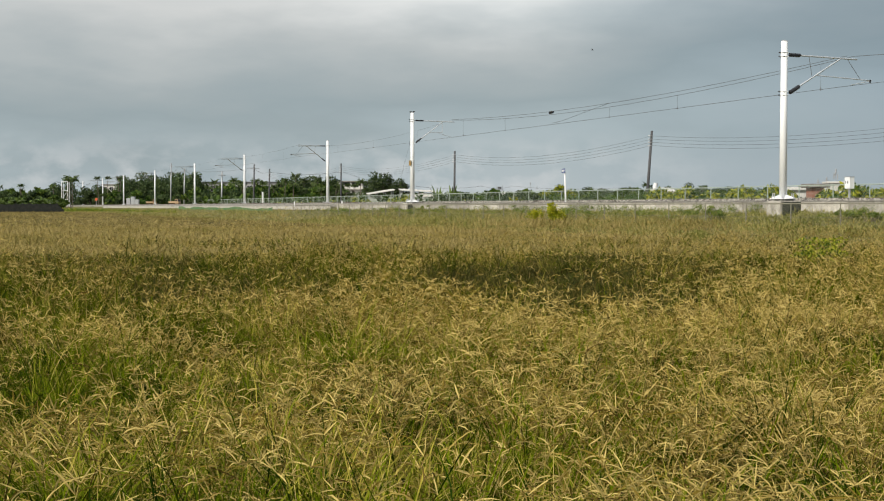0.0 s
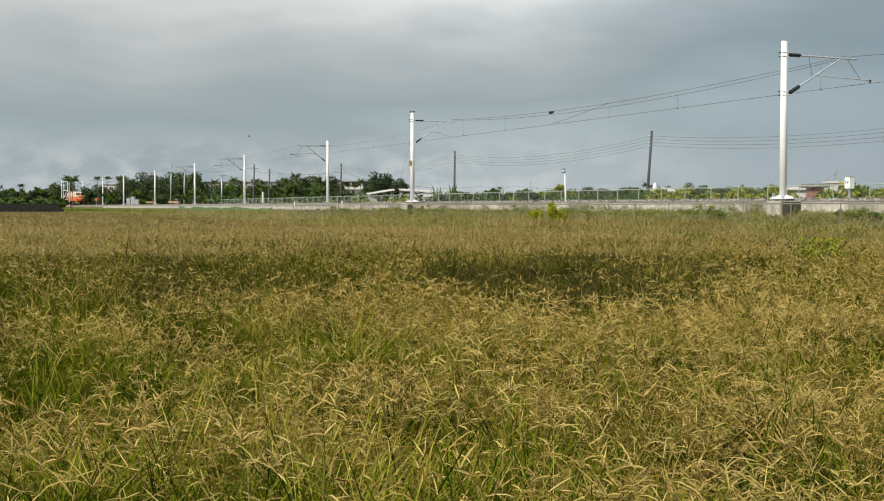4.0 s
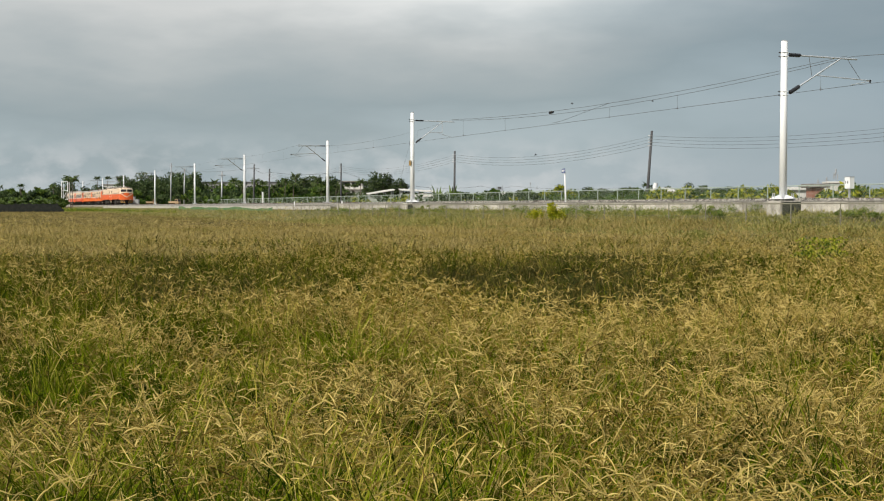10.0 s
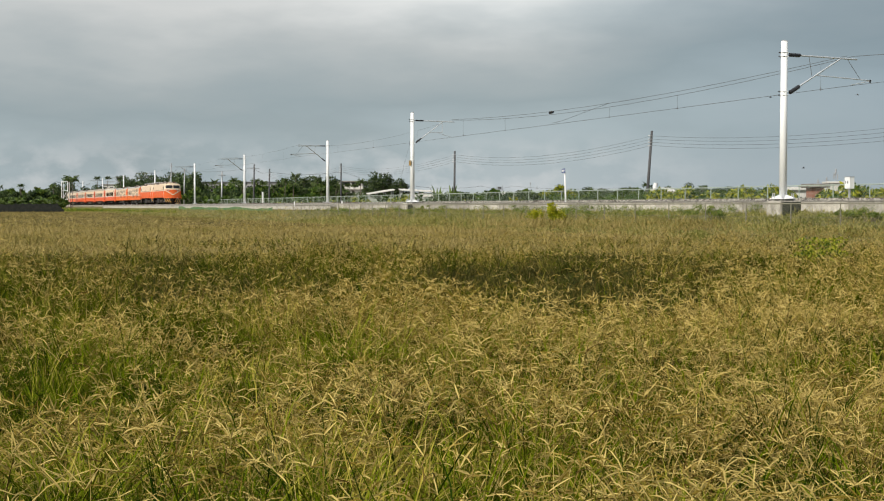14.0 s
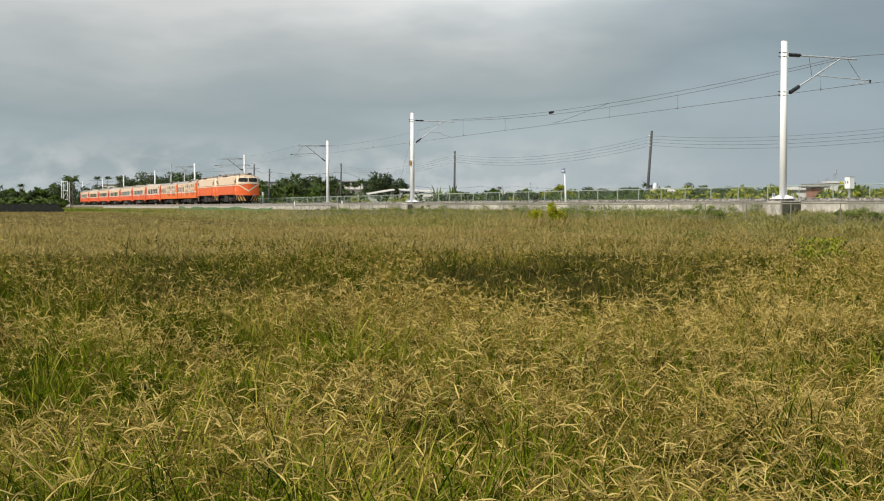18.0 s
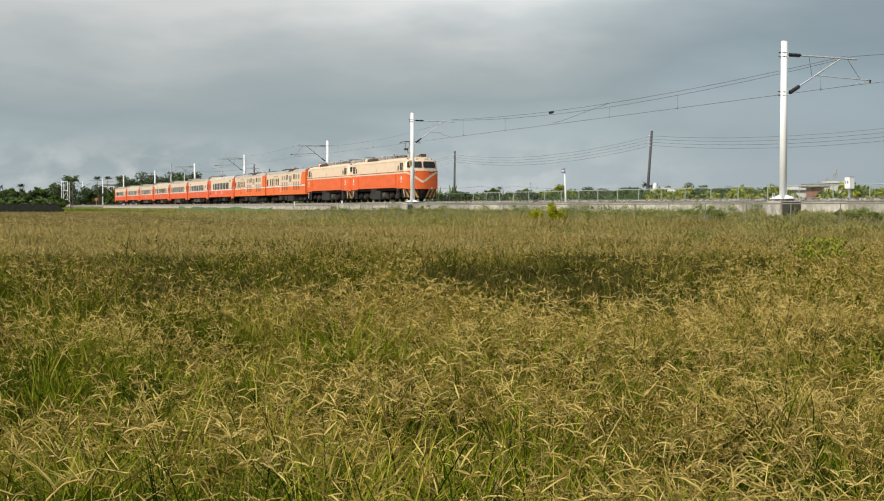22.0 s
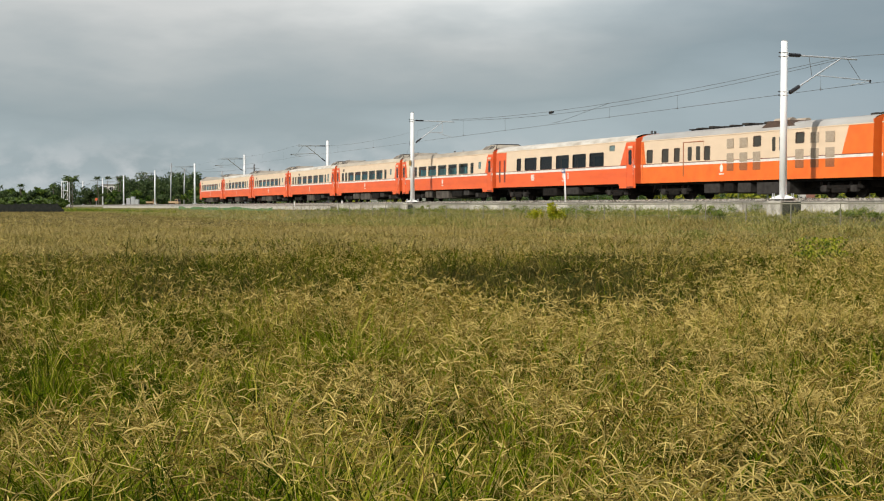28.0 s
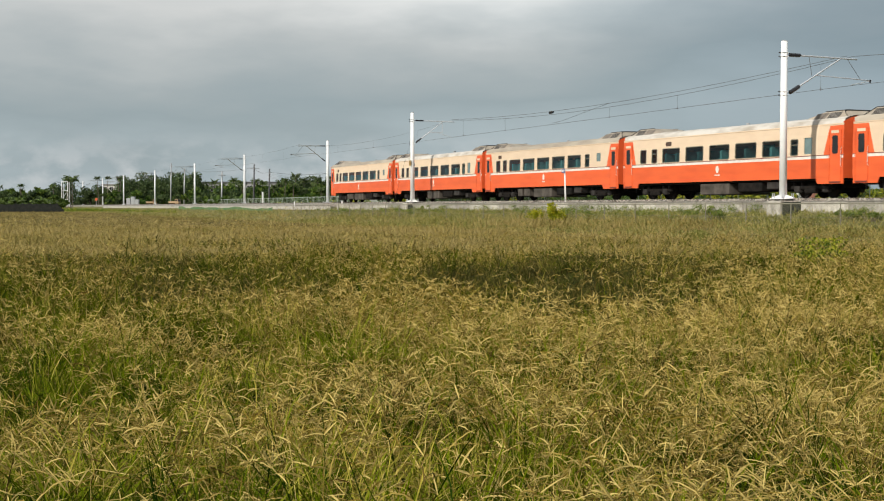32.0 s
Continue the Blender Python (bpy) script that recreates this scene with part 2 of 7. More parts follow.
FARBLADE = mat("far_grass_clumps", (0.240, 0.208, 0.046), (0.45, 0.35, 0.145), rough=0.9, scale=0.5, island=0.25, patch=1.3, pscale=0.10, lo=0.1, hi=0.72, trans=0.2, spec=0.05)
HEAD = mat("straw_seed_heads", (0.635, 0.485, 0.165), (0.22, 0.155, 0.024), rough=0.8, scale=2, island=0.8, patch=0.8, pscale=0.4, trans=0.25, spec=0.1)
DRYLEAF = mat("dead_grass_leaves", (0.45, 0.335, 0.085), (0.085, 0.052, 0.011), rough=0.8, scale=1.6, island=0.8, patch=0.9, pscale=0.6, trans=0.2, spec=0.08)
DARKBLADE = mat("dark_patch_blades", (0.035, 0.042, 0.006), (0.13, 0.108, 0.025), rough=0.7, scale=1.2, island=0.9, trans=0.15, spec=0.08)
GREENWEED = mat("green_weed_leaves", (0.16, 0.18, 0.032), (0.43, 0.38, 0.135), rough=0.7, scale=0.7, island=0.7, trans=0.25, spec=0.1)
WEEDLEAF = mat("leafy_weed_leaves", (0.075, 0.125, 0.016), (0.21, 0.25, 0.05), rough=0.7, scale=0.9, island=0.7, rand=0.15, trans=0.25, spec=0.1)
BANKGRASS = mat("fresh_bank_grass", (0.10, 0.17, 0.025), (0.36, 0.35, 0.04), rough=0.8, scale=0.2, island=0.35, patch=1.2, pscale=0.06, lo=0.3, hi=0.95, trans=0.25, spec=0.05)
LEAFDARK = mat("dark_tree_leaves", (0.036, 0.062, 0.024), (0.105, 0.145, 0.052), rough=0.6, scale=0.6, island=0.7, rand=0.25, trans=0.25, spec=0.12)
LEAFMID = mat("mid_green_leaves", (0.04, 0.085, 0.014), (0.12, 0.17, 0.03), rough=0.6, scale=0.6, island=0.7, rand=0.2, trans=0.2, spec=0.12)
LEAFYELLOW = mat("yellow_green_vine_leaves", (0.05, 0.095, 0.007), (0.43, 0.44, 0.035), rough=0.5, scale=1.2, island=0.8, rand=0.15, trans=0.3, spec=0.15)
LIMELEAF = mat("lime_yellow_shrub_leaves", (0.22, 0.26, 0.012), (0.50, 0.48, 0.03), rough=0.5, scale=2.5, island=0.7, trans=0.35, spec=0.12)
BANANA = mat("banana_leaves", (0.055, 0.105, 0.02), (0.19, 0.26, 0.065), rough=0.5, scale=0.8, island=0.5, rand=0.2, trans=0.2, spec=0.2)
PALMLEAF = mat("palm_fronds", (0.045, 0.075, 0.024), (0.13, 0.17, 0.055), rough=0.6, scale=1, island=0.6, rand=0.25, trans=0.15, spec=0.12)
BARK = mat("grey_bark", (0.17, 0.14, 0.11), (0.10, 0.08, 0.06), rough=0.95, scale=3, bump=0.5)
POLE = mat("weathered_wood_pole", (0.105, 0.105, 0.108), (0.065, 0.064, 0.066), rough=0.9, scale=4, stretch=(3, 3, 0.4))
SIGNBLUE = mat("blue_sign_enamel", (0.03, 0.06, 0.22), (0.04, 0.07, 0.20), rough=0.4)
SIGNWHITE = mat("white_sign_enamel", (0.8, 0.8, 0.8), (0.72, 0.72, 0.72), rough=0.4)
OCHRE = mat("ochre_tag", (0.36, 0.22, 0.06), (0.17, 0.12, 0.05), rough=0.6)
WHITEWASH = mat("whitewashed_wall", (0.72, 0.70, 0.66), (0.52, 0.50, 0.46), rough=0.85, scale=0.6, rand=0.08)
PALEROOF = mat("pale_faded_shed_sheet", (0.50, 0.52, 0.46), (0.36, 0.38, 0.33), rough=0.7, scale=1.2)
PLASTER = mat("pale_grey_plaster_wall", (0.44, 0.44, 0.43), (0.30, 0.30, 0.29), rough=0.9, scale=0.5)
GREYWALL = mat("grey_plaster_wall", (0.34, 0.34, 0.34), (0.24, 0.24, 0.24), rough=0.9, scale=0.5)
DARKROOF = mat("dark_metal_roof", (0.10, 0.105, 0.11), (0.14, 0.14, 0.14), rough=0.6, scale=0.7)
BRICK = mat("red_brick_wall", (0.34, 0.15, 0.10), (0.25, 0.11, 0.08), rough=0.9, scale=1.5)
NETBLACK = mat("black_shade_net", (0.018, 0.02, 0.018), (0.03, 0.031, 0.026), rough=0.9, scale=2, spec=0.05)
NETGREEN = mat("green_shade_net", (0.06, 0.14, 0.05), (0.13, 0.18, 0.07), rough=0.85, scale=0.8)
TANPAINT = mat("faded_orange_machine_paint", (0.46, 0.30, 0.16), (0.34, 0.23, 0.13), rough=0.55, rand=0.1)
TYRE = mat("tyre_rubber", (0.025, 0.025, 0.025), (0.04, 0.038, 0.035), rough=0.9)
REDBALL = mat("orange_red_signal_disc", (0.75, 0.13, 0.05), (0.65, 0.12, 0.05), rough=0.4)
BIRD = mat("dark_feathers", (0.03, 0.028, 0.025), (0.05, 0.045, 0.04), rough=0.8)


# ---- building tools ----
class G:
    """Vertices and faces of one mesh."""

    def __init__(self):
        self.v, self.f = [], []

    def add(self, vs, fs):
        n = len(self.v)
        self.v.extend(tuple(p) for p in vs)
        self.f.extend(tuple(i + n for i in q) for q in fs)
        return self

    def quad(self, a, b, c, d):
        return self.add((a, b, c, d), ((0, 1, 2, 3),))

    def box(self, x0, x1, y0, y1, z0, z1, c=0.0):
        """A box; c: its chamfer."""
        if c <= 0:
            return self.add([(x, y, z) for x in (x0, x1) for y in (y0, y1) for z in (z0, z1)],
                            ((0, 1, 3, 2), (4, 6, 7, 5), (0, 4, 5, 1), (2, 3, 7, 6), (0, 2, 6, 4), (1, 5, 7, 3)))
        c = min(c, 0.45 * (x1 - x0), 0.45 * (y1 - y0), 0.45 * (z1 - z0))
        rings = []
        for z, i in ((z0, c), (z0 + c, 0), (z1 - c, 0), (z1, c)):
            a, b, p, q = x0 + i, x1 - i, y0 + i, y1 - i
            rings.append([(a + c, p, z), (b - c, p, z), (b, p + c, z), (b, q - c, z), (b - c, q, z), (a + c, q, z), (a, q - c, z), (a, p + c, z)])
        return self.loft(rings)

    def loft(self, rings, caps=True, closed=True):
        n = len(rings[0])
        fs = []
        for k in range(len(rings) - 1):
            for i in range(n if closed else n - 1):
                j = (i + 1) % n
                fs.append((k * n + i, k * n + j, (k + 1) * n + j, (k + 1) * n + i))
        if caps:
            fs.append(tuple(range(n - 1, -1, -1)))
            fs.append(tuple(range((len(rings) - 1) * n, len(rings) * n)))
        return self.add([p for r in rings for p in r], fs)

    def rod(self, a, b, r0, r1=None, n=6, caps=True):
        """A round bar from a to b."""
        a, b = Vector(a), Vector(b)
        r1 = r0 if r1 is None else r1
        w = (b - a).normalized()
        u = w.orthogonal().normalized()
        t = w.cross(u)
        ring = lambda p, r: [p + r * (math.cos(k * math.tau / n) * u + math.sin(k * math.tau / n) * t) for k in range(n)]
        return self.loft([ring(a, r0), ring(b, r1)], caps)

    def pipe(self, pts, r, n=5):
        """One bent round bar through the points."""
        pts = [Vector(p) for p in pts]
        rings = []
        for k, p in enumerate(pts):
            w = (pts[min(k + 1, len(pts) - 1)] - pts[max(k - 1, 0)]).normalized()
            u = w.cross(Vector((0.31, 0.17, 0.93))).normalized()
            t = w.cross(u)
            rings.append([p + r * (math.cos(j * math.tau / n) * u + math.sin(j * math.tau / n) * t) for j in range(n)])
        return self.loft(rings)

    def turned(self, a, b, radii, n=10):
        """A turned bar from a to b with those radii along it."""
        a, b = Vector(a), Vector(b)
        w = (b - a).normalized()
        u = w.orthogonal().normalized()
        t = w.cross(u)
        m = len(radii) - 1
        return self.loft([[a + (b - a) * k / m + r * (math.cos(j * math.tau / n) * u + math.sin(j * math.tau / n) * t) for j in range(n)] for k, r in enumerate(radii)])

    def prism(self, poly, axis, a, b):
        """A polygon pulled along an axis from a to b. The polygon is given in the other two axes."""
        put = {"x": lambda q, t: (t, q[0], q[1]), "y": lambda q, t: (q[0], t, q[1]), "z": lambda q, t: (q[0], q[1], t)}[axis]
        return self.loft([[put(q, a) for q in poly], [put(q, b) for q in poly]])

    def mesh(self, name, m, smooth=False, turn=True):
        me = bpy.data.meshes.new(name)
        me.from_pydata(self.v, [], self.f)
        me.materials.append(m)
        if smooth:
            me.polygons.foreach_set("use_smooth", [True] * len(me.polygons))
        if turn:
            bm = bmesh.new()
            bm.from_mesh(me)
            bmesh.ops.recalc_face_normals(bm, faces=bm.faces)
            bm.to_mesh(me)
            bm.free()
        return me


def part(name, g, material, parent=None, label="", smooth=False, at=None):
    """Links one mesh object under a thing or a part."""
    ob = new(name, g if isinstance(g, bpy.types.Mesh) else g.mesh(name, material, smooth))
    if parent is not None:
        ob.parent = parent
    if at is not None:
        ob.matrix_basis = at
    if label:
        ob["label"] = label
    return ob


def thing(name, label, category, group="", kind="", at=None):
    ob = new(name)
    ob.empty_display_size = 0.3
    if at is not None:
        ob.matrix_basis = at
    return tagged(ob, label, category, group, kind)


def raw_mesh(name, V, quads, tris, m, smooth=False):
    """A large mesh straight from arrays."""
    me = bpy.data.meshes.new(name)
    nq, nt_ = len(quads), len(tris)
    me.vertices.add(len(V))
    me.vertices.foreach_set("co", np.asarray(V, np.float32).ravel())
    loops = np.concatenate([np.asarray(quads, np.int32).ravel(), np.asarray(tris, np.int32).ravel()])
    me.loops.add(len(loops))
    me.loops.foreach_set("vertex_index", loops)
    me.polygons.add(nq + nt_)
    starts = np.concatenate([np.arange(nq) * 4, nq * 4 + np.arange(nt_) * 3]).astype(np.int32)
    me.polygons.foreach_set("loop_start", starts)
    if smooth:
        me.polygons.foreach_set("use_smooth", np.ones(nq + nt_, bool))
    me.update(calc_edges=True)
    me.materials.append(m)
    return me


# ---- the line of the track: a bend, then nearly straight past the field ----
LS = np.arange(-400, 161, 1.0)
_u = LS / 300
TH = 2.7253 - 0.3716 * _u - 0.5868 * _u ** 2 - 0.2555 * _u ** 3
_i0 = int(np.argmin(abs(LS)))
LX = np.cumsum(np.sin(TH))
LY = np.cumsum(np.cos(TH))
LX, LY = LX - LX[_i0] + 15.624, LY - LY[_i0] + 68.86


def heading(s):
    return float(np.interp(s, LS, TH))


def rail_z(y):
    return 1.71 - 0.00113 * (y - 80)


def tp(s, d=-1.45, h=0.0):
    """A point by the track: s along it, d from the near side of the trains towards the field, h over the rails."""
    t = heading(s)
    x, y = float(np.interp(s, LS, LX)), float(np.interp(s, LS, LY))
    if s < LS[0]:
        x, y = x + (s - LS[0]) * math.sin(t), y + (s - LS[0]) * math.cos(t)
    x, y = x + d * math.cos(t), y - d * math.sin(t)
    return Vector((x, y, rail_z(y) + h))


def tm(s, d=-1.45, h=0.0):
    """The pose of a thing by the track: its x along the track, its y away from the field."""
    p = tp(s, d, h)
    return Matrix.Translation(p) @ Matrix.Rotation(math.pi / 2 - heading(s), 4, "Z")


def ribbon(profile, s0, s1, step):
    """A strip with that cross-section (d, h) along the track."""
    n = max(2, int(round((s1 - s0) / step)) + 1)
    g = G()
    g.loft([[tp(s, d, h) for d, h in profile] for s in np.linspace(s0, s1, n)], caps=False, closed=False)
    return g


def track_depth(b):
    """The depth of the track at a bearing in thousandths."""
    pts = sorted((tp(s).x / tp(s).y * 1000, tp(s).y) for s in range(-640, 20, 6))
    return float(np.interp(b, [p[0] for p in pts], [p[1] for p in pts]))


def by(b, y, z=0.0):
    """A place by its bearing (thousandths) and its depth from the stand."""
    return Vector((b * y / 1000, y, z))


# ---- ground, bank, track ----
def build_ground():
    g = G()
    xs = [-3000, -800, -300, -150, -80, -40, -20, -10, 0, 10, 20, 40, 80, 150, 300, 800, 3000]
    ys = [-1500, -300, -80, -30, -10, 0, 10, 20, 40, 70, 110, 170, 260, 400, 700, 1500, 4500]
    n = len(xs)
    g.add([(x, y, 0) for y in ys for x in xs], [(j * n + i, j * n + i + 1, (j + 1) * n + i + 1, (j + 1) * n + i) for j in range(len(ys) - 1) for i in range(n - 1)])
    tagged(part("ground", g, SOIL), "flat field soil between dry grass, reaching the horizon", "ground", kind="structure")
    bank = ribbon([(-15, -1.9), (-10.5, -0.75), (-5.4, -0.62), (-4.2, -0.55), (2.05, -0.5), (2.15, -0.70), (6, -1.22), (9.5, -1.64), (10.5, -1.95)], -640, 150, 5)
    tagged(part("railway_bank", bank, BANK, smooth=False), "low weedy earth bank carrying the single railway track", "embankment", kind="structure")
    bed = ribbon([(-4.3, -0.56), (-3.35, -0.10), (-2.9, -0.12), (-2.2, -0.16), (-.7, -0.16), (0.0, -0.10), (0.45, -0.08), (0.75, -0.12), (1.9, -0.48)], -640, 150, 2)
    rng = random.Random(4)
    bed.v = [(x + rng.uniform(-.05, .05), y + rng.uniform(-.05, .05), z + rng.uniform(-.035, .035)) for x, y, z in bed.v]
    bed_ob = tagged(part("ballast_bed", bed, BALLAST), "crushed grey-brown ballast stone under the track", "ballast", kind="structure")
    # loose stones on the shoulder
    r = np.random.RandomState(5)
    V, T = [], []
    base = np.array([(1, 0, -.4), (-.6, .8, -.4), (-.6, -.8, -.4), (.1, .1, .8)])
    k = 0
    for i in range(9000):
        s = -60 + 100 * r.rand() ** 0.8
        d = r.uniform(-0.2, 1.9)
        h = -0.07 if d < 0.6 else -0.08 - (d - 0.6) * 0.30
        p = tp(s, d, h + 0.01)
        q = base[:, :] * r.uniform(.03, .09)
        a = r.rand() * 6.28
        rot = np.array([(math.cos(a), -math.sin(a), 0), (math.sin(a), math.cos(a), 0), (0, 0, 1)])
        V.append(q @ rot.T + np.array(p))
        T += [(k, k + 1, k + 3), (k + 1, k + 2, k + 3), (k + 2, k, k + 3)]
        k += 4
    me = raw_mesh("ballast_stones", np.concatenate(V), np.zeros((0, 4)), T, BALLAST)
    tagged(new("ballast_stones", me), "loose crushed stones on the ballast shoulder", "ballast", kind="stuff")
    track = thing("railway_track", "single narrow-gauge track with rusty rails on concrete sleepers", "railway track", kind="structure")
    for off in (-0.55, 0.55):
        c = -1.53 + off
        part("rail", ribbon([(c - .06, -.15), (c - .06, -.13), (c - .012, -.11), (c - .033, -.035), (c - .033, 0), (c + .033, 0), (c + .033, -.035), (c + .012, -.11), (c + .06, -.13), (c + .06, -.15)], -640, 150, 4), RUST, track)
    sl = G().box(-.12, .12, -1.0, 1.0, -.22, -.145, .02).mesh("sleeper", SLEEPER)
    for i in range(290):
        part("sleeper", sl, None, track, at=tm(-140 + i * 0.62))


def build_wall():
    wall = thing("retaining_wall", "low weathered concrete retaining wall along the bank", "wall", kind="structure")
    rng = random.Random(7)
    L = 2.5
    pan = G().box(-L / 2 + .008, L / 2 - .008, -.1, .1, -.95, -.18, .015).mesh("panel", CONCRETE)
    for i in range(46):
        s = 34 - i * L
        if s < -62:
            break
        part("panel", pan, None, wall, at=tm(s, 2.15, rng.uniform(-.02, .015)))
    cap = ribbon([(2.01, -.19), (2.01, -.15), (2.29, -.15), (2.29, -.19)], -62, 36, 2.5)
    part("coping", cap, OLDCONC, wall)
    # a low kerb further down the line
    part("kerb", ribbon([(2.6, -.62), (2.6, -.42), (2.9, -.42), (2.9, -.75)], -260, -62, 5), CONCRETE, wall)


# ---- overhead line ----
def mast(s, d, side, reach, dz, label, pull=False, tube=None):
    """A white tubular mast; side +1: its arm reaches away from the field, -1: towards it."""
    m = thing("catenary_mast", label, "catenary mast", "masts along the track", at=tm(s, d, 0))
    z0 = -.06
    top = 7.22 + dz
    part("pole", G().rod((0, 0, z0), (0, 0, top), 0.180, 0.150, 20), MASTPAINT, m, smooth=True)
    part("cap", G().rod((0, 0, top), (0, 0, top + .05), 0.153, 0.11, 16), GALV, m)
    fl = part("flange", G().rod((0, 0, z0), (0, 0, z0 + .04), 0.60, 0.60, 20), MASTPAINT, m, "white flange plate with stiffener fins")
    for k in range(8):
        a = k * math.tau / 8
        c, sn = math.cos(a), math.sin(a)
        part("fin", G().add([(c * .15, sn * .15, z0 + .20), (c * .57, sn * .57, z0 + .04), (c * .16 - sn * .02, sn * .16 + c * .02, z0 + .035), (c * .16 + sn * .02, sn * .16 - c * .02, z0 + .035)], ((0, 1, 2), (0, 3, 1), (0, 2, 3), (1, 3, 2))), MASTPAINT, fl)
    for k in range(6):
        a = (k + .5) * math.tau / 6
        part("bolt", G().rod((math.cos(a) * .50, math.sin(a) * .50, z0 - .07), (math.cos(a) * .50, math.sin(a) * .50, z0 + .26), .022, .022, 6), GALV, m)
    part("pedestal", G().box(-.20, .84, -.80, .45, -1.7, z0 - .09, .03), CONCRETE, m, "square weathered concrete foundation block")
    # thin dark panel: paints the end face turned from the sun darker
    part("shaded_side", G().box(.838, .856, -.70, .43, -1.6, z0 - .14), ENDSHADE, m, "dark panel painting shade on the foundation block's end face")
    part("grout", G().box(-.16, .40, -.42, .36, z0 - .09, z0 - .005, .02), OLDCONC, m, "grout pad under the plate")
    # brackets, cantilever of tubes with two black insulators
    w = side
    tube = tube or TUBE
    slim = .7 if pull or tube is not TUBE else 1.0
    for z in (6.70 + dz, 6.52 + dz, 4.90 + dz, 4.74 + dz):
        cl = part("clamp", G().box(-.165, .165, -.165, .165, z - .022, z + .022, .03), MASTPAINT, m)
        part("bolt", G().rod((-.07, -.16 * w, z), (-.07, -.25 * w, z), .03, .03, 6), INSUL, cl)
    za, reg_z = 6.61 + dz, 5.60 + dz
    arm = part("cantilever", G().rod((0, .85 * w, za), (0, (reach + .2) * w, za - .04), .042, .038, 8), tube, m, "galvanised steel tube bracket")
    ribs = [.05] + [.094 * slim, .080 * slim] * 6 + [.05]
    part("insulator", G().turned((0, .26 * w, za), (0, .95 * w, za), ribs), INSUL, arm)
    part("neck", G().rod((0, .15 * w, za), (0, .28 * w, za), .035, .035, 6), tube, arm)
    a, b = Vector((0, .22 * w, 4.80 + dz)), Vector((0, (reach - .75) * w, za - .02))
    st = part("strut", G().rod(a + (b - a) * .20, b, .040, .036, 8), tube, m)
    part("insulator", G().turned(a + (b - a) * .03, a + (b - a) * .22, [.05] + [.10 * slim, .085 * slim] * 6 + [.05]), INSUL, st)
    if pull:
        # a short registration tube on the inner side, with the steady arm reaching out
        q = a + (b - a) * .50
        part("registration_tube", G().rod(q, (0, (reach - .80) * w, q.z + .03), .025, .025, 7), tube, m)
        part("hanger", G().rod((0, (reach - .82) * w, za - .06), (0, (reach - .82) * w, q.z + .02), .020, .020, 5), tube, m)
        part("steady_arm", G().rod((0, (reach - 1.25) * w, q.z - .02), (0, (reach - .05) * w, 5.34 + dz), .018, .018, 6), tube, m)
    else:
        q = a + (b - a) * .52
        part("registration_tube", G().rod(q, (0, (reach + 1.1) * w, reg_z), .026, .026, 7), tube, m)
        part("steady_arm", G().rod((0, (reach + .95) * w, reg_z - .03), (0, (reach - .1) * w, 5.37 + dz), .018, .018, 6), tube, m)
        part("hanger", G().rod((0, 1.43 * w, za), (0, 1.62 * w, 5.66 + dz), .013, .013, 5), WIRE, m)
        part("hanger", G().rod((0, (reach - .4) * w, za - .03), (0, (reach + .4) * w, 5.64 + dz), .013, .013, 5), WIRE, m)
        part("clip", G().box(-.03, .03, (reach + 1.0) * w - .05, (reach + 1.0) * w + .05, reg_z - .10, reg_z + .04, .01), INSUL, m)
    return m


MASTS = ((6.28, 2.6, 1, 4.1, 0), (-42.1, 1.95, 1, 3.4, -.16), (-90.7, -4.8, -1, 3.3, -.05), (-138.7, -4.8, -1, 3.3, .05), (-183.5, -4.8, -1, 3.3, .1), (-232.5, -4.8, -1, 3.3, .1), (-281.6, -4.8, -1, 3.3, .1), (-321.3, -4.8, -1, 3.3, .1), (-368.0, -4.8, -1, 3.3, .1))


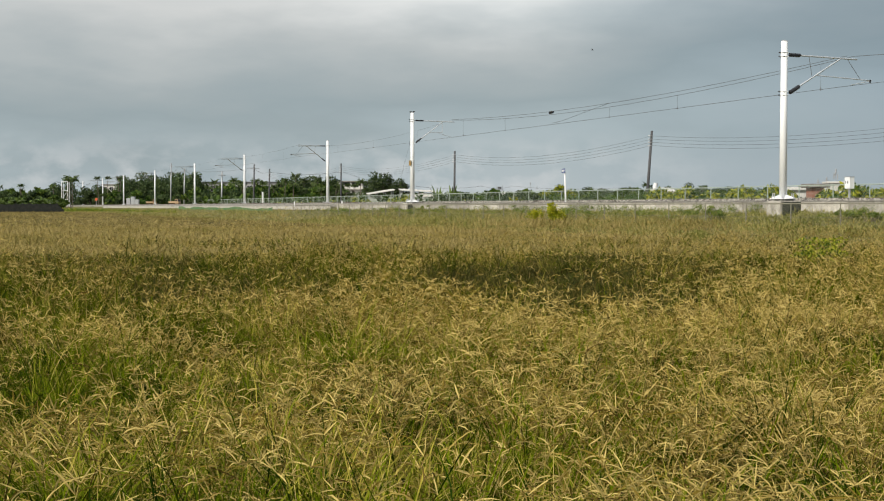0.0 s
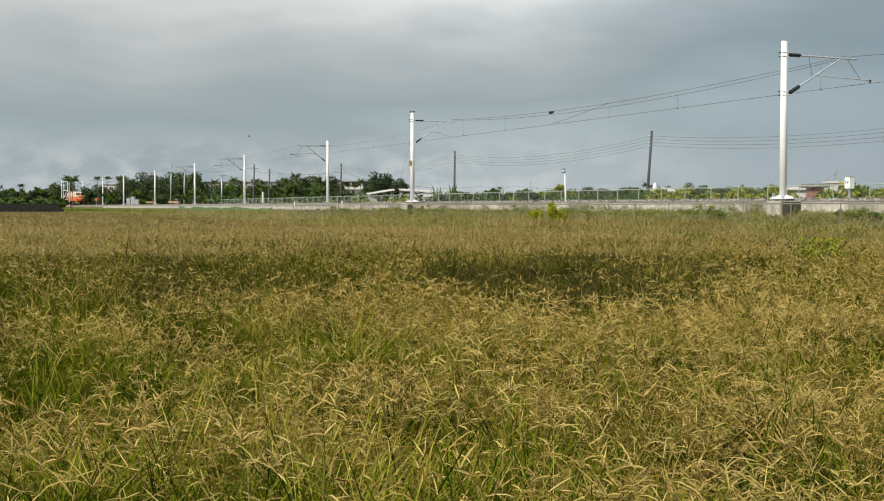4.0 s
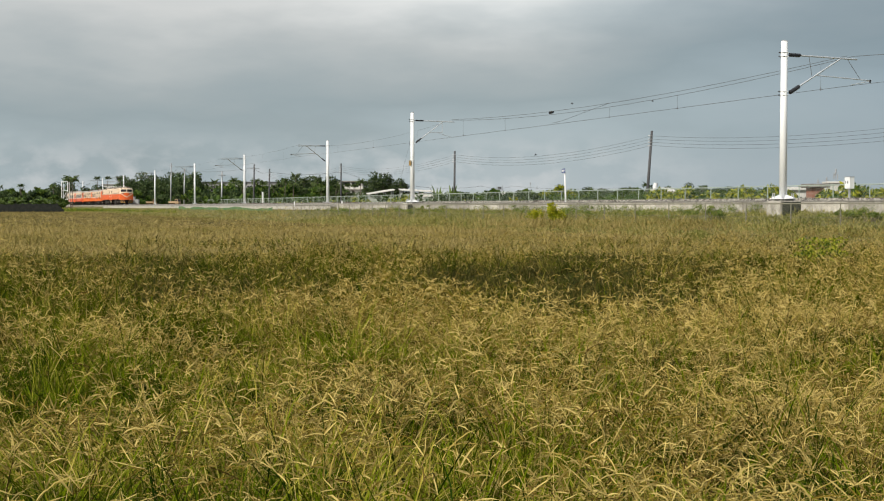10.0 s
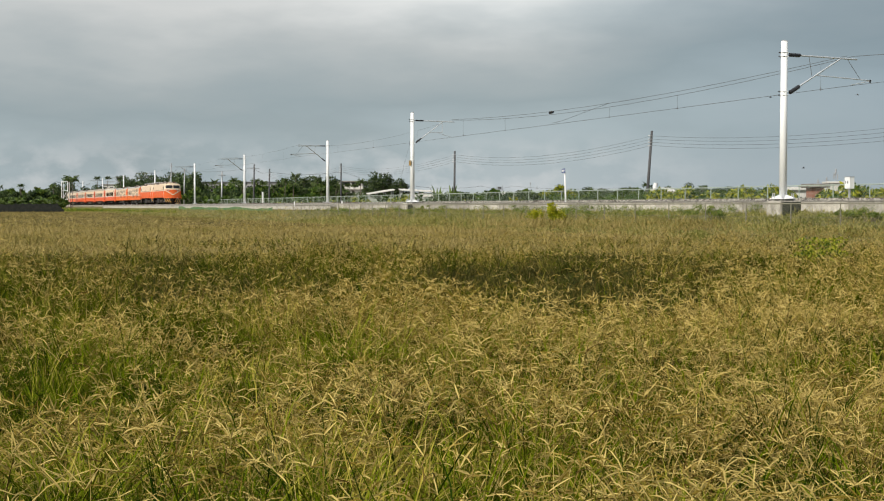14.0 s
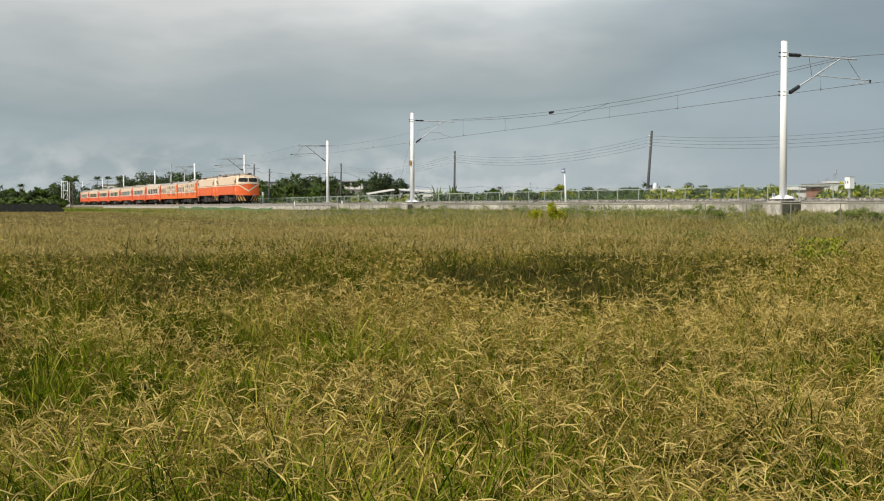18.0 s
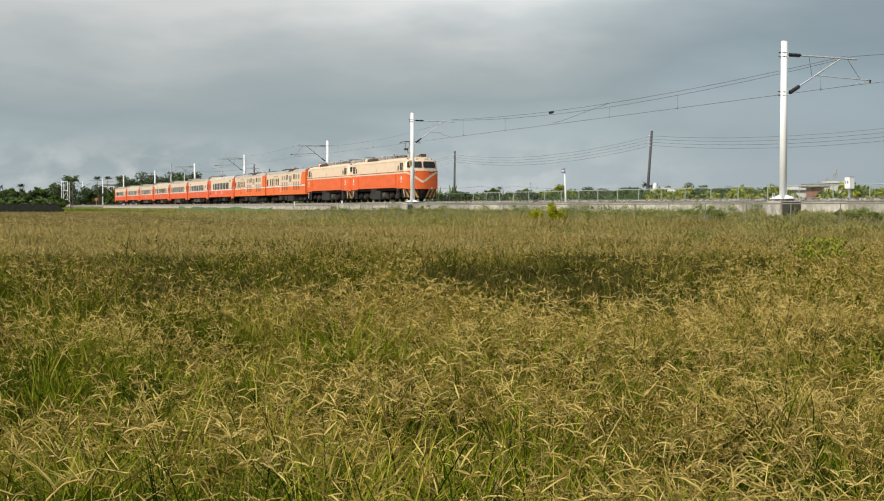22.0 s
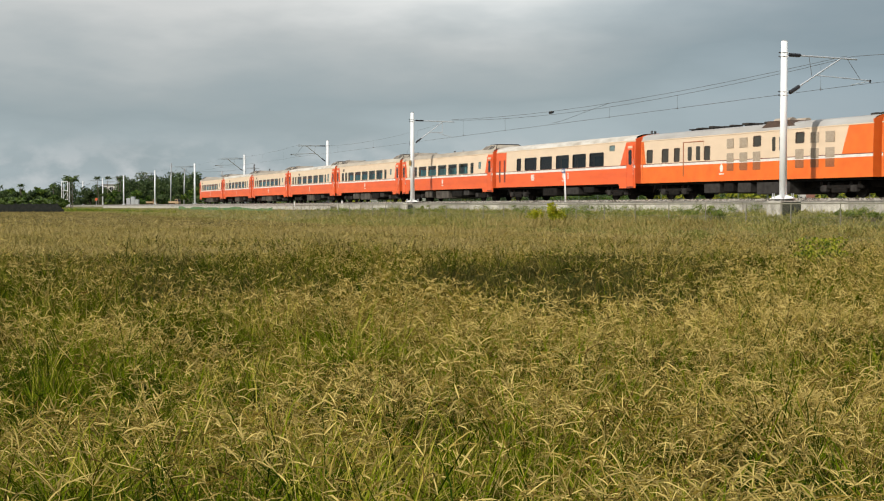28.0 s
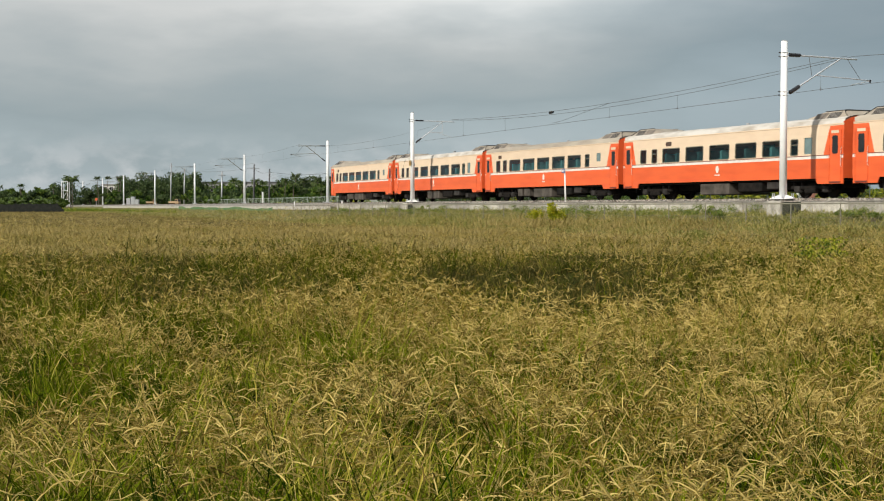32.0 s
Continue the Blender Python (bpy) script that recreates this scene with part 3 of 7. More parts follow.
def build_overhead():
    for i, (s, d, w, r, dz) in enumerate(MASTS):
        m = mast(s, d, w, r, dz, "white tubular steel catenary mast on a concrete block" if i < 2 else "white tubular steel catenary mast beyond the track", i == 1, OLDGALV if i > 1 else None)
        if i == 1:
            part("tag", G().box(-.20, .20, -.225, -.195, 2.85, 3.25), OCHRE, m, "weathered ochre tag plate")
    stops = [(60, 0)] + [(m[0], m[4]) for m in MASTS] + [(-424, .1)]
    con, mes, drops = [], [], []
    for (a, da), (b, db) in zip(stops[:-1], stops[1:]):
        n = 12
        pc = [tp(a + (b - a) * k / n, -1.45, 5.34 + da + (db - da) * k / n - .06 * math.sin(math.pi * k / n)) for k in range(n + 1)]
        pm = [tp(a + (b - a) * k / n, -1.45, 6.71 + da + (db - da) * k / n - (.8 if a > -60 else .4) * (1 - (2 * k / n - 1) ** 2)) for k in range(n + 1)]
        near = a > -40
        con.append(G().pipe(pc, .012 if near else .008, 4))
        mes.append(G().pipe(pm, .012 if near else .007, 4))
        for s_ in (-39.7, -31.7, -16.2, -8.5, 4.0) if a == MASTS[0][0] else [a + (b - a) * k / n for k in ((1, 3, 5, 7, 9, 11) if near else (2, 5, 8))]:
            u = (s_ - a) / (b - a) * n
            k = min(int(u), n - 1)
            lo_, hi_ = pc[k].lerp(pc[k + 1], u - k), pm[k].lerp(pm[k + 1], u - k)
            drops.append(G().turned(lo_ - Vector((0, 0, .05)), hi_, [.025, .025] + [.006] * 12 if near else [.018] + [.004] * 6, 5))
    wires = thing("overhead_line", "thin weathered contact wire hung from a messenger wire", "overhead wire", at=Matrix())
    for name, lot in (("contact_wire", con), ("messenger_wire", mes), ("dropper", drops)):
        for g in lot:
            part(name, g, WIRE, wires)
    p = tp(-24.2, -1.45, 6.0)
    block = part("insulator", G().rod(p - Vector((.1, -.22, .0)), p + Vector((.1, -.22, .02)), .085, .085, 8), INSUL, wires, "black section insulator")
    part("jumper", G().pipe([tp(-24, -1.45, 5.27), tp(-22.5, -1.45, 5.36), tp(-17, -1.45, 6.0), tp(-16.2, -1.45, 6.08)], .012, 4), WIRE, wires)
    part("feeder_wire", G().pipe([tp(6 + k * -4.8, -1.35, 6.76 - .018 * k - .62 * (1 - (2 * k / 10 - 1) ** 2)) for k in range(11)], .012, 4), WIRE, wires)
    part("guy_wire", G().rod(tp(-42.4, 1.95, 5.0), tp(-45.4, 2.3, .1), .007, .007, 4), WIRE, wires)


# ---- fences and lineside things ----
def fence(name, label, s_list, d, top, base, m, mesh_m, net, wire):
    f = thing(name, label, "fence")
    L = abs(s_list[1] - s_list[0])
    pm = G().rod((0, 0, base), (0, 0, top + .02), .028, .028, 8).mesh("post", m)
    rm = G().rod((-L / 2, 0, top - .02), (L / 2, 0, top - .02), .028, .028, 6).mesh("rail", m)
    w = G()
    step, z0, z1 = net, base + .15, top - .04
    H = z1 - z0
    x = -L / 2 - H
    while x < L / 2:
        a, b = max(x, -L / 2), min(x + H, L / 2)
        if b > a:
            for up in (1, -1):
                za, zb = (z0 + (a - x), z0 + (b - x)) if up > 0 else (z1 - (a - x), z1 - (b - x))
                w.add([(a, -wire * .4, za), (a, wire * .4, za), (b, wire * .4, zb), (b, -wire * .4, zb), (a, 0, za + wire), (b, 0, zb + wire)], ((0, 1, 2, 3), (0, 3, 5, 4), (1, 4, 5, 2)))
        x += step
    for z in (z0, (z0 + z1) / 2):
        w.rod((-L / 2, 0, z), (L / 2, 0, z), .006, .006, 3)
    wm = w.mesh("chain_link", mesh_m)
    for i, s in enumerate(s_list):
        part("post", pm, None, f, at=tm(s, d))
        if i:
            c = (s + s_list[i - 1]) / 2
            part("rail", rm, None, f, at=tm(c, d))
            part("chain_link", wm, None, f, at=tm(c, d))
    return f


def build_fences():
    fence("trackside_fence", "galvanised chain-link fence with a top rail at the field edge", [29 - 3 * k for k in range(32)], 6.0, -.27, -1.55, OLDGALV, OLDGALV, .12, .0035)
    fence("boundary_fence", "pale green tube and mesh fence beyond the track", [41.9 - 2.9 * k for k in range(84)], -7.0, .78, -.68, FENCEPAINT, FENCEPAINT, .16, .0055)
    # kilometre board on a leaning white post
    m = thing("distance_board", "white leaning post with a small blue enamel board", "sign", at=tm(-16.5, 1.5, 0) @ pose(0, 0, 0, 0, -3.5, 0))
    part("post", G().rod((0, 0, -.6), (0, 0, 1.76), .06, .05, 10), SIGNWHITE, m, smooth=True)
    bd = part("board", G().box(-.22, .22, -.11, -.085, 1.68, 1.95, .008), SIGNBLUE, m)
    for k in (-.1, .1):
        part("mark", G().box(k - .05, k + .05, -.118, -.112, 1.75, 1.89), SIGNWHITE, bd)
    # signal relay box on a post
    b = thing("equipment_box", "pale grey steel equipment box on a post beside the fence", "equipment box", at=tm(.65, -6.2, -.22))
    part("post", G().rod((0, 0, -.6), (0, 0, .82), .06, .06, 8), GALV, b)
    body = part("cabinet", G().box(-.2, .2, -.17, .17, .74, 1.36, .02), MASTPAINT, b)
    part("door", G().box(-.17, .17, -.185, -.168, .79, 1.31, .006), MASTPAINT, body)
    for x in (-.10, .08):
        part("mark", G().box(x - .025, x + .025, -.192, -.184, 1.02, 1.16), BLACK, body)
    part("roof", G().box(-.22, .22, -.2, .19, 1.36, 1.39, .008), GALV, b)
    # white stakes by the ballast
    for s, d in ((-79.6, 1.9), (-61.6, 1.9)):
        w = thing("marker_stake", "short white concrete marker stake by the ballast", "marker", "marker stakes", at=tm(s, d, 0))
        part("stake", G().box(-.06, .06, -.06, .06, -.7, .12, .012), SIGNWHITE, w)
    # dark net fence and green net at the far field edge
    n = thing("shade_net_fence", "black shade-net fence on posts at the field edge", "fence")
    rng = random.Random(6)
    sag = [1.62 + rng.uniform(-.10, .14) for _ in range(12)] + [.45]
    for i in range(12):
        a, c = by(-345 + i * 5.2, 248), by(-345 + (i + 1) * 5.2, 248)
        k = 6
        rows = [[a.lerp(c, j / k) + Vector((0, f * .15 + .02 * math.sin(j * 2.3 + i) * (1 - f), .1 + f * (sag[i] + (sag[i + 1] - sag[i]) * j / k - .16 * math.sin(math.pi * j / k) - .1))) for j in range(k + 1)] for f in (0, .35, .7, 1)]
        back = [[q + Vector((0, .03, 0)) for q in r] for r in rows[::-1]]
        part("net", G().loft(rows + back, caps=False, closed=False), NETBLACK, n)
        part("post", G().rod((a.x, a.y + .25, 0), (a.x, a.y + .25, sag[i] + .12), .05, .05, 6), GALV if i % 4 == 2 else NETBLACK, n)
    n = thing("green_net_fence", "sagging green shade net strung low along the bank", "fence")
    rng = random.Random(2)
    tops = [rng.uniform(.50, .78) for _ in range(26)]
    line = [by(-197 + 2.8 * i, track_depth(-197 + 2.8 * i) * .86) for i in range(26)]
    for i in range(25):
        a, c = line[i], line[i + 1]
        part("net", G().add([(a.x, a.y, .0), (c.x, c.y, .0), (c.x, c.y + .3, .4 + tops[i + 1]), (a.x, a.y + .3, .4 + tops[i]), (a.x, a.y + .04, 0), (c.x, c.y + .04, 0), (c.x, c.y + .34, .4 + tops[i + 1]), (a.x, a.y + .34, .4 + tops[i])], ((0, 1, 2, 3), (7, 6, 5, 4), (3, 2, 6, 7))), NETGREEN, n)


# ---- the train ----
def side_y(z):
    return 1.45 if z < 2.1 else 1.45 - 0.055 * ((z - 2.1) / 1.5) ** 1.5


def wall_cells(holes, x0, x1, z0, z1, sides=(-1, 1)):
    """Side walls from x0 to x1 and z0 to z1, with openings (xa, xb, za, zb)."""
    g = G()
    xs = sorted({x0, x1, *[min(max(h[k], x0), x1) for h in holes for k in (0, 1)]})
    zs = sorted({z0, z1, *[h[k] for h in holes for k in (2, 3) if z0 < h[k] < z1], *([2.6] if z0 < 2.6 < z1 else []), *([3.1] if z0 < 3.1 < z1 else [])})
    for sg in sides:
        for a, b in zip(xs[:-1], xs[1:]):
            for c, d in zip(zs[:-1], zs[1:]):
                xm, zm = (a + b) / 2, (c + d) / 2
                if any(h[0] < xm < h[1] and h[2] < zm < h[3] for h in holes):
                    continue
                g.quad((a, sg * side_y(c), c), (b, sg * side_y(c), c), (b, sg * side_y(d), d), (a, sg * side_y(d), d))
        for h in holes:
            if h[2] >= z1 or h[3] <= z0:
                continue
            a, b, c, d = h[0], h[1], max(h[2], z0), min(h[3], z1)
            o = lambda z: sg * side_y(z)
            i = lambda z: sg * (side_y(z) - .06)
            g.quad((a, o(c), c), (a, i(c), c), (a, i(d), d), (a, o(d), d))
            g.quad((b, o(c), c), (b, i(c), c), (b, i(d), d), (b, o(d), d))
            if h[2] >= z0:
                g.quad((a, o(c), c), (b, o(c), c), (b, i(c), c), (a, i(c), c))
            if h[3] <= z1:
                g.quad((a, o(d), d), (b, o(d), d), (b, i(d), d), (a, i(d), d))
    return g


def sheet(car, name, m, holes, x0, x1, z0, z1, label=""):
    """The same wall sheet on each side, as a part of its own."""
    for sg in (-1, 1):
        part(name, wall_cells(holes, x0, x1, z0, z1, (sg,)), m, car, label)


def rounded(x0, x1, z0, z1, r, n=3):
    pts = []
    for cx, cz, a0 in ((x1 - r, z1 - r, 0), (x0 + r, z1 - r, 90), (x0 + r, z0 + r, 180), (x1 - r, z0 + r, 270)):
        for k in range(n + 1):
            a = radians(a0 + 90 * k / n)
            pts.append((cx + r * math.cos(a), cz + r * math.sin(a)))
    return pts


def window(car, x0, x1, z0, z1, sg, glass_m, fm=None, split=False, mullion=False):
    """A framed pane in a side wall; sg -1: the field side."""
    y = lambda z: sg * (side_y(z) + .006)
    yi = lambda z: sg * (side_y(z) - .035)
    o, i = rounded(x0 - .03, x1 + .03, z0 - .03, z1 + .03, .09), rounded(x0 + .012, x1 - .012, z0 + .012, z1 - .012, .07)
    fr = G().loft([[(x, y(z), z) for x, z in o], [(x, y(z), z) for x, z in i], [(x, yi(z), z) for x, z in i]], caps=False)
    if split:
        zc = z0 + (z1 - z0) * .66
        fr.box(x0, x1, sg * side_y(zc) - .02, sg * side_y(zc) + .004, zc - .015, zc + .015)
    if mullion:
        zc, xc = (z0 + z1) / 2, (x0 + x1) / 2
        fr.add([(xc + u, sg * (side_y(z) + .002), z) for z in (z0, z1) for u in (-.025, .025)], ((0, 1, 3, 2),))
    w = part("window", fr, fm or BLACK, car)
    pts = [(x0, yi(z0) + sg * .01, z0), (x1, yi(z0) + sg * .01, z0), (x1, yi(z1) + sg * .01, z1), (x0, yi(z1) + sg * .01, z1)]
    p = part("pane", G().quad(*(pts if sg < 0 else pts[::-1])).mesh("pane", glass_m, turn=False), None, w)
    p.visible_shadow = False
    return w


def bogie(car, x, base, r, n=2):
    b = part("bogie", G().box(x - base / 2 - .55, x + base / 2 + .55, -1.02, -.86, .42, .62, .04).box(x - base / 2 - .55, x + base / 2 + .55, .86, 1.02, .42, .62, .04).box(x - .35, x + .35, -1.0, 1.0, .5, .75, .05).box(x - .5, x + .5, -1.08, -.9, .22, .46, .05).box(x - .5, x + .5, .9, 1.08, .22, .46, .05), UNDER, car)
    # dark mass added to close the bright view through the bogie
    part("bogie_blocker", G().box(x - base / 2 - .35, x + base / 2 + .35, -.72, .72, .30, .80, .06), UNDER, b)
    for k in range(n):
        cx = x + (k - (n - 1) / 2) * base / max(1, n - 1)
        for sg in (-1, 1):
            part("wheel", G().rod((cx, sg * .46, r), (cx, sg * .62, r), r, r, 22).rod((cx, sg * .62, r), (cx, sg * .66, r), r * .78, r * .74, 18), UNDER, b)
            part("axle_box", G().box(cx - .2, cx + .2, sg * .97 - .14, sg * .97 + .14, r - .17, r + .17, .05).rod((cx - .28, sg * .95, r + .1), (cx - .28, sg * .95, r + .34), .07, .07, 8).rod((cx + .28, sg * .95, r + .1), (cx + .28, sg * .95, r + .34), .07, .07, 8), UNDERGREY, b)
    return b


def roof_ring(x, half, z0, z1, n=10, drop=0.0):
    """An arched roof section at x."""
    return [(x, half * math.sin(a) * (1.0 if abs(a) < 1.3 else 1.0), z0 + (z1 - z0) * max(0, math.cos(a)) ** 0.55 - drop) for a in [(-1 + 2 * k / n) * math.pi / 2 for k in range(n + 1)]]


def ends_and_couplers(car, xe, face_m, zb=1.0, ztop=3.62):
    for sg in (-1, 1):
        x = sg * xe
        prof = [(-1.43, zb), (1.43, zb), (1.45, 2.1), (1.40, 3.55), (1.0, 3.74), (.45, 3.84), (0, 3.86), (-.45, 3.84), (-1.0, 3.74), (-1.40, 3.55), (-1.45, 2.1)]
        part("end_wall", G().prism(prof, "x", x - sg * .05, x), face_m, car)
        part("gangway", G().box(min(x, x + sg * .33), max(x, x + sg * .33), -.55, .55, 1.05, 3.15, .08), BLACK, car, "black rubber gangway bellows")
        part("coupler", G().box(min(x - sg * .4, x + sg * .36), max(x - sg * .4, x + sg * .36), -.13, .13, .62, .88, .04), UNDER, car)
        part("hose", G().pipe([(x, .5 * sg, .95), (x + sg * .12, .5 * sg, .55), (x + sg * .25, .46 * sg, .42), (x + sg * .34, .4 * sg, .6)], .025, 5), BLACK, car)


def underfloor(car, boxes, x0=-9.4, x1=9.4):
    part("underframe", G().box(x0, x1, -1.25, 1.25, .82, 1.02, .03), UNDER, car)
    # added dark block that keeps the space under the floor black
    part("underfloor_blocker", G().box(x0 + .4, x1 - .4, -.38, .38, .50, .84, .04), UNDER, car)
    for a, b, z0, z1, m in boxes:
        part("equipment_case", G().box(a, b, -1.3, 1.3, z0, z1, .04), m, car)


def emblem(car, x, z, h):
    """A plain pale oval with bars under it."""
    for sg in (-1, 1):
        y = sg * (side_y(z) + .008)
        ring = [(x + h * .36 * math.cos(a), y, z + h * .5 * math.sin(a)) for a in [k * math.tau / 14 for k in range(14)]]
        part("emblem", G().add(ring, (tuple(range(14)),)), WHITE, car)
        part("number_bars", G().box(x - h * .55, x + h * .55, min(y, y - sg * .004), max(y, y - sg * .004), z - h * .82, z - h * .66), WHITE, car)


def slant_panels(car, xt, xb, xe, zt, zb, m):
    """Slant-edged coloured end panels on both sides."""
    for sg in (-1, 1):
        o = .004
        mid = (zt + zb) / 2
        xm = (xt + xb) / 2
        pts = lambda dy: [(xe, sg * (side_y(zb) + dy), zb), (xb, sg * (side_y(zb) + dy), zb), (xm, sg * (side_y(mid) + dy), mid), (xt, sg * (side_y(zt) + dy), zt), (xe, sg * (side_y(zt) + dy), zt), (xe, sg * (side_y(mid) + dy), mid)]
        g = G()
        g.add(pts(o), ((0, 1, 2, 5), (5, 2, 3, 4)))
        part("end_panel", g, m, car)


def coach_shell(car, wins, lower_m, zb, stripe, roof_m, xe=9.68, ztop=3.89, gut=3.46):
    holes = [(a, b, c, d) for a, b, c, d in wins]
    z_s0, z_s1 = stripe
    sheet(car, "lower_panel", lower_m, [], -xe, xe, zb, z_s0)
    sheet(car, "stripe", WHITE, [], -xe, xe, z_s0, z_s1, "off-white waist stripe")
    part("stripe_edge", G().box(-xe, xe, -1.456, -1.450, z_s1 - .005, z_s1 + .03).box(-xe, xe, 1.450, 1.456, z_s1 - .005, z_s1 + .03), DARKRED, car)
    sheet(car, "upper_panel", CREAM, holes, -xe, xe, z_s1, gut)
    n = 18
    part("roof", G().loft([roof_ring(-xe + 2 * xe * k / n, side_y(gut), gut, ztop) for k in range(n + 1)], caps=False, closed=False), roof_m, car, smooth=True)
    part("gutter", G().box(-xe, xe, -side_y(gut) - .02, -side_y(gut) + .02, gut - .03, gut + .02).box(-xe, xe, side_y(gut) - .02, side_y(gut) + .02, gut - .03, gut + .02), CREAM, car)
    part("interior", G().box(-xe + .1, xe - .1, -1.36, 1.36, 1.1, 1.2).box(-xe + .1, xe - .1, -1.3, 1.3, 3.3, 3.36), INSIDE, car)


def ac_pod(car, x0, x1, out):
    """A roof air-conditioner hump between x0 and x1; out: the sign of the end it faces."""
    a, b = (x0, x1) if out > 0 else (x1, x0)
    w0, w1, zt = 1.22, .86, 4.12
    at = lambda f: a + (b - a) * f
    # a long low slope inwards, a full section, and a short steep face at the coach end
    prof = lambda x, w, v, z: [(x, -w, 3.62), (x, -w, 3.70), (x, -v, z - .05), (x, -v + .10, z), (x, v - .10, z), (x, v, z - .05), (x, w, 3.70), (x, w, 3.62)]
    rings = [prof(at(0), w0 * .9, w0 * .8, 3.74), prof(at(.34), w0, w1 * 1.08, zt - .06), prof(at(.44), w0, w1, zt), prof(at(.84), w0, w1, zt), prof(at(1), w0, w0 * .93, 3.76)]
    pod = part("air_conditioner", G().loft(rings), ROOF, car, "weathered tan roof air-conditioner hump")
    side = lambda f, u, sg: (at(f), sg * (w0 + .008 + (w1 - w0) * u), 3.70 + (zt - .05 - 3.70) * u + .004)
    for sg in (-1, 1):
        for f0, f1, m in ((.30, .55, PODBROWN), (.58, .82, UNDERGREY)):
            q = [side(f0, .10, sg), side(f1, .10, sg), side(f1, .92, sg), side(f0, .92, sg)]
            mesh = part("grille", G().quad(*q), m, pod, "sooty grille panel")
            for k in range(5):
                z = .16 + k * .16
                part("slat", G().rod(side(f0, z, sg), side(f1, z, sg), .012, .012, 4), PODGREY, mesh)
    rim = [(at(.85), -w1 - .01, zt - .05), (at(.85), -w1 + .10, zt + .012), (at(.85), w1 - .10, zt + .012), (at(.85), w1 + .01, zt - .05)]
    part("rim", G().pipe(rim, .028, 5).pipe([(at(.42), -w1 + .10, zt + .01), rim[1]], .022, 5).pipe([(at(.42), w1 - .10, zt + .01), rim[2]], .022, 5).pipe([rim[0], (at(1), -w0 * .93, 3.75)], .022, 5).pipe([rim[3], (at(1), w0 * .93, 3.75)], .022, 5), BLACK, pod, "dark rim of the hump")


def seats(car, x0, x1, m):
    g = G()
    x = x0
    while x < x1:
        for y in (-.85, .85):
            g.box(x, x + .14, y - .42, y + .42, 1.55, 2.60, .05)
            g.box(x, x + .5, y - .42, y + .42, 1.5, 1.68, .05)
        x += 1.06
    part("seat_row", g, m, car, "teal upholstered seat backs")


def curtains(car, spans, teal):
    """Drawn curtains in the windows away from the field, added to hide sky beyond."""
    for k, (a, b) in enumerate(spans):
        g = G()
        n = 8
        g.loft([[(a - .05 + (b - a + .1) * j / n, 1.31 + .02 * (j % 2), z) for j in range(n + 1)] for z in (2.0, 2.9)], caps=False, closed=False)
        part("curtain", g, SEATTEAL if k in teal else CURTAIN, car)


def doors(car, x0, x1, m, za=.70, zt=3.20):
    """A recessed narrow end door on each side with its window."""
    for sg in (-1, 1):
        y = sg * 1.462
        d = part("door", G().box(x0, x1, min(y, y - sg * .03), max(y, y - sg * .03), za, zt, .008), m, car)
        part("door_window", G().prism(rounded(x0 + .19, x1 - .19, 2.06, 2.92, .10), "y", y - sg * .01, y + sg * .006), CABGLASS_SOLID, d)
        part("lintel", G().box(x0 + .12, x1 - .12, min(y, y + sg * .008), max(y, y + sg * .008), 3.02, 3.16, .003), CREAM, d, "cream panel over the door window")
        part("grab_rail", G().pipe([(x1 + .06, y, 1.45), (x1 + .06, y + sg * .05, 1.5), (x1 + .06, y + sg * .05, 2.3), (x1 + .06, y, 2.35)], .012, 4), WHITE, d)
        part("threshold", G().box(x0, x1, min(y, y + sg * .02), max(y, y + sg * .02), za, za + .07, .004), DARKRED, d)
        for x in (x0 - .02, x1 + .02):
            part("jamb", G().box(x - .011, x + .011, min(y, y + sg * .012), max(y, y + sg * .012), za, zt), m, d)


CABGLASS_SOLID = mat("dark_door_glass", (0.03, 0.032, 0.035), (0.02, 0.02, 0.022), rough=0.25, spec=0.25)


def end_skirts(car, m, pairs, zlow, zb):
    for x0, x1 in pairs:
        for sg in (-1, 1):
            y = sg * 1.44
            part("step_skirt", G().prism([(x0, zlow), (x1, zlow), (x1 + (.12 if x1 < 0 else 0), zb + .02), (x0 - (.12 if x0 > 0 else 0), zb + .02)], "y", y - sg * .05, y), m, car)


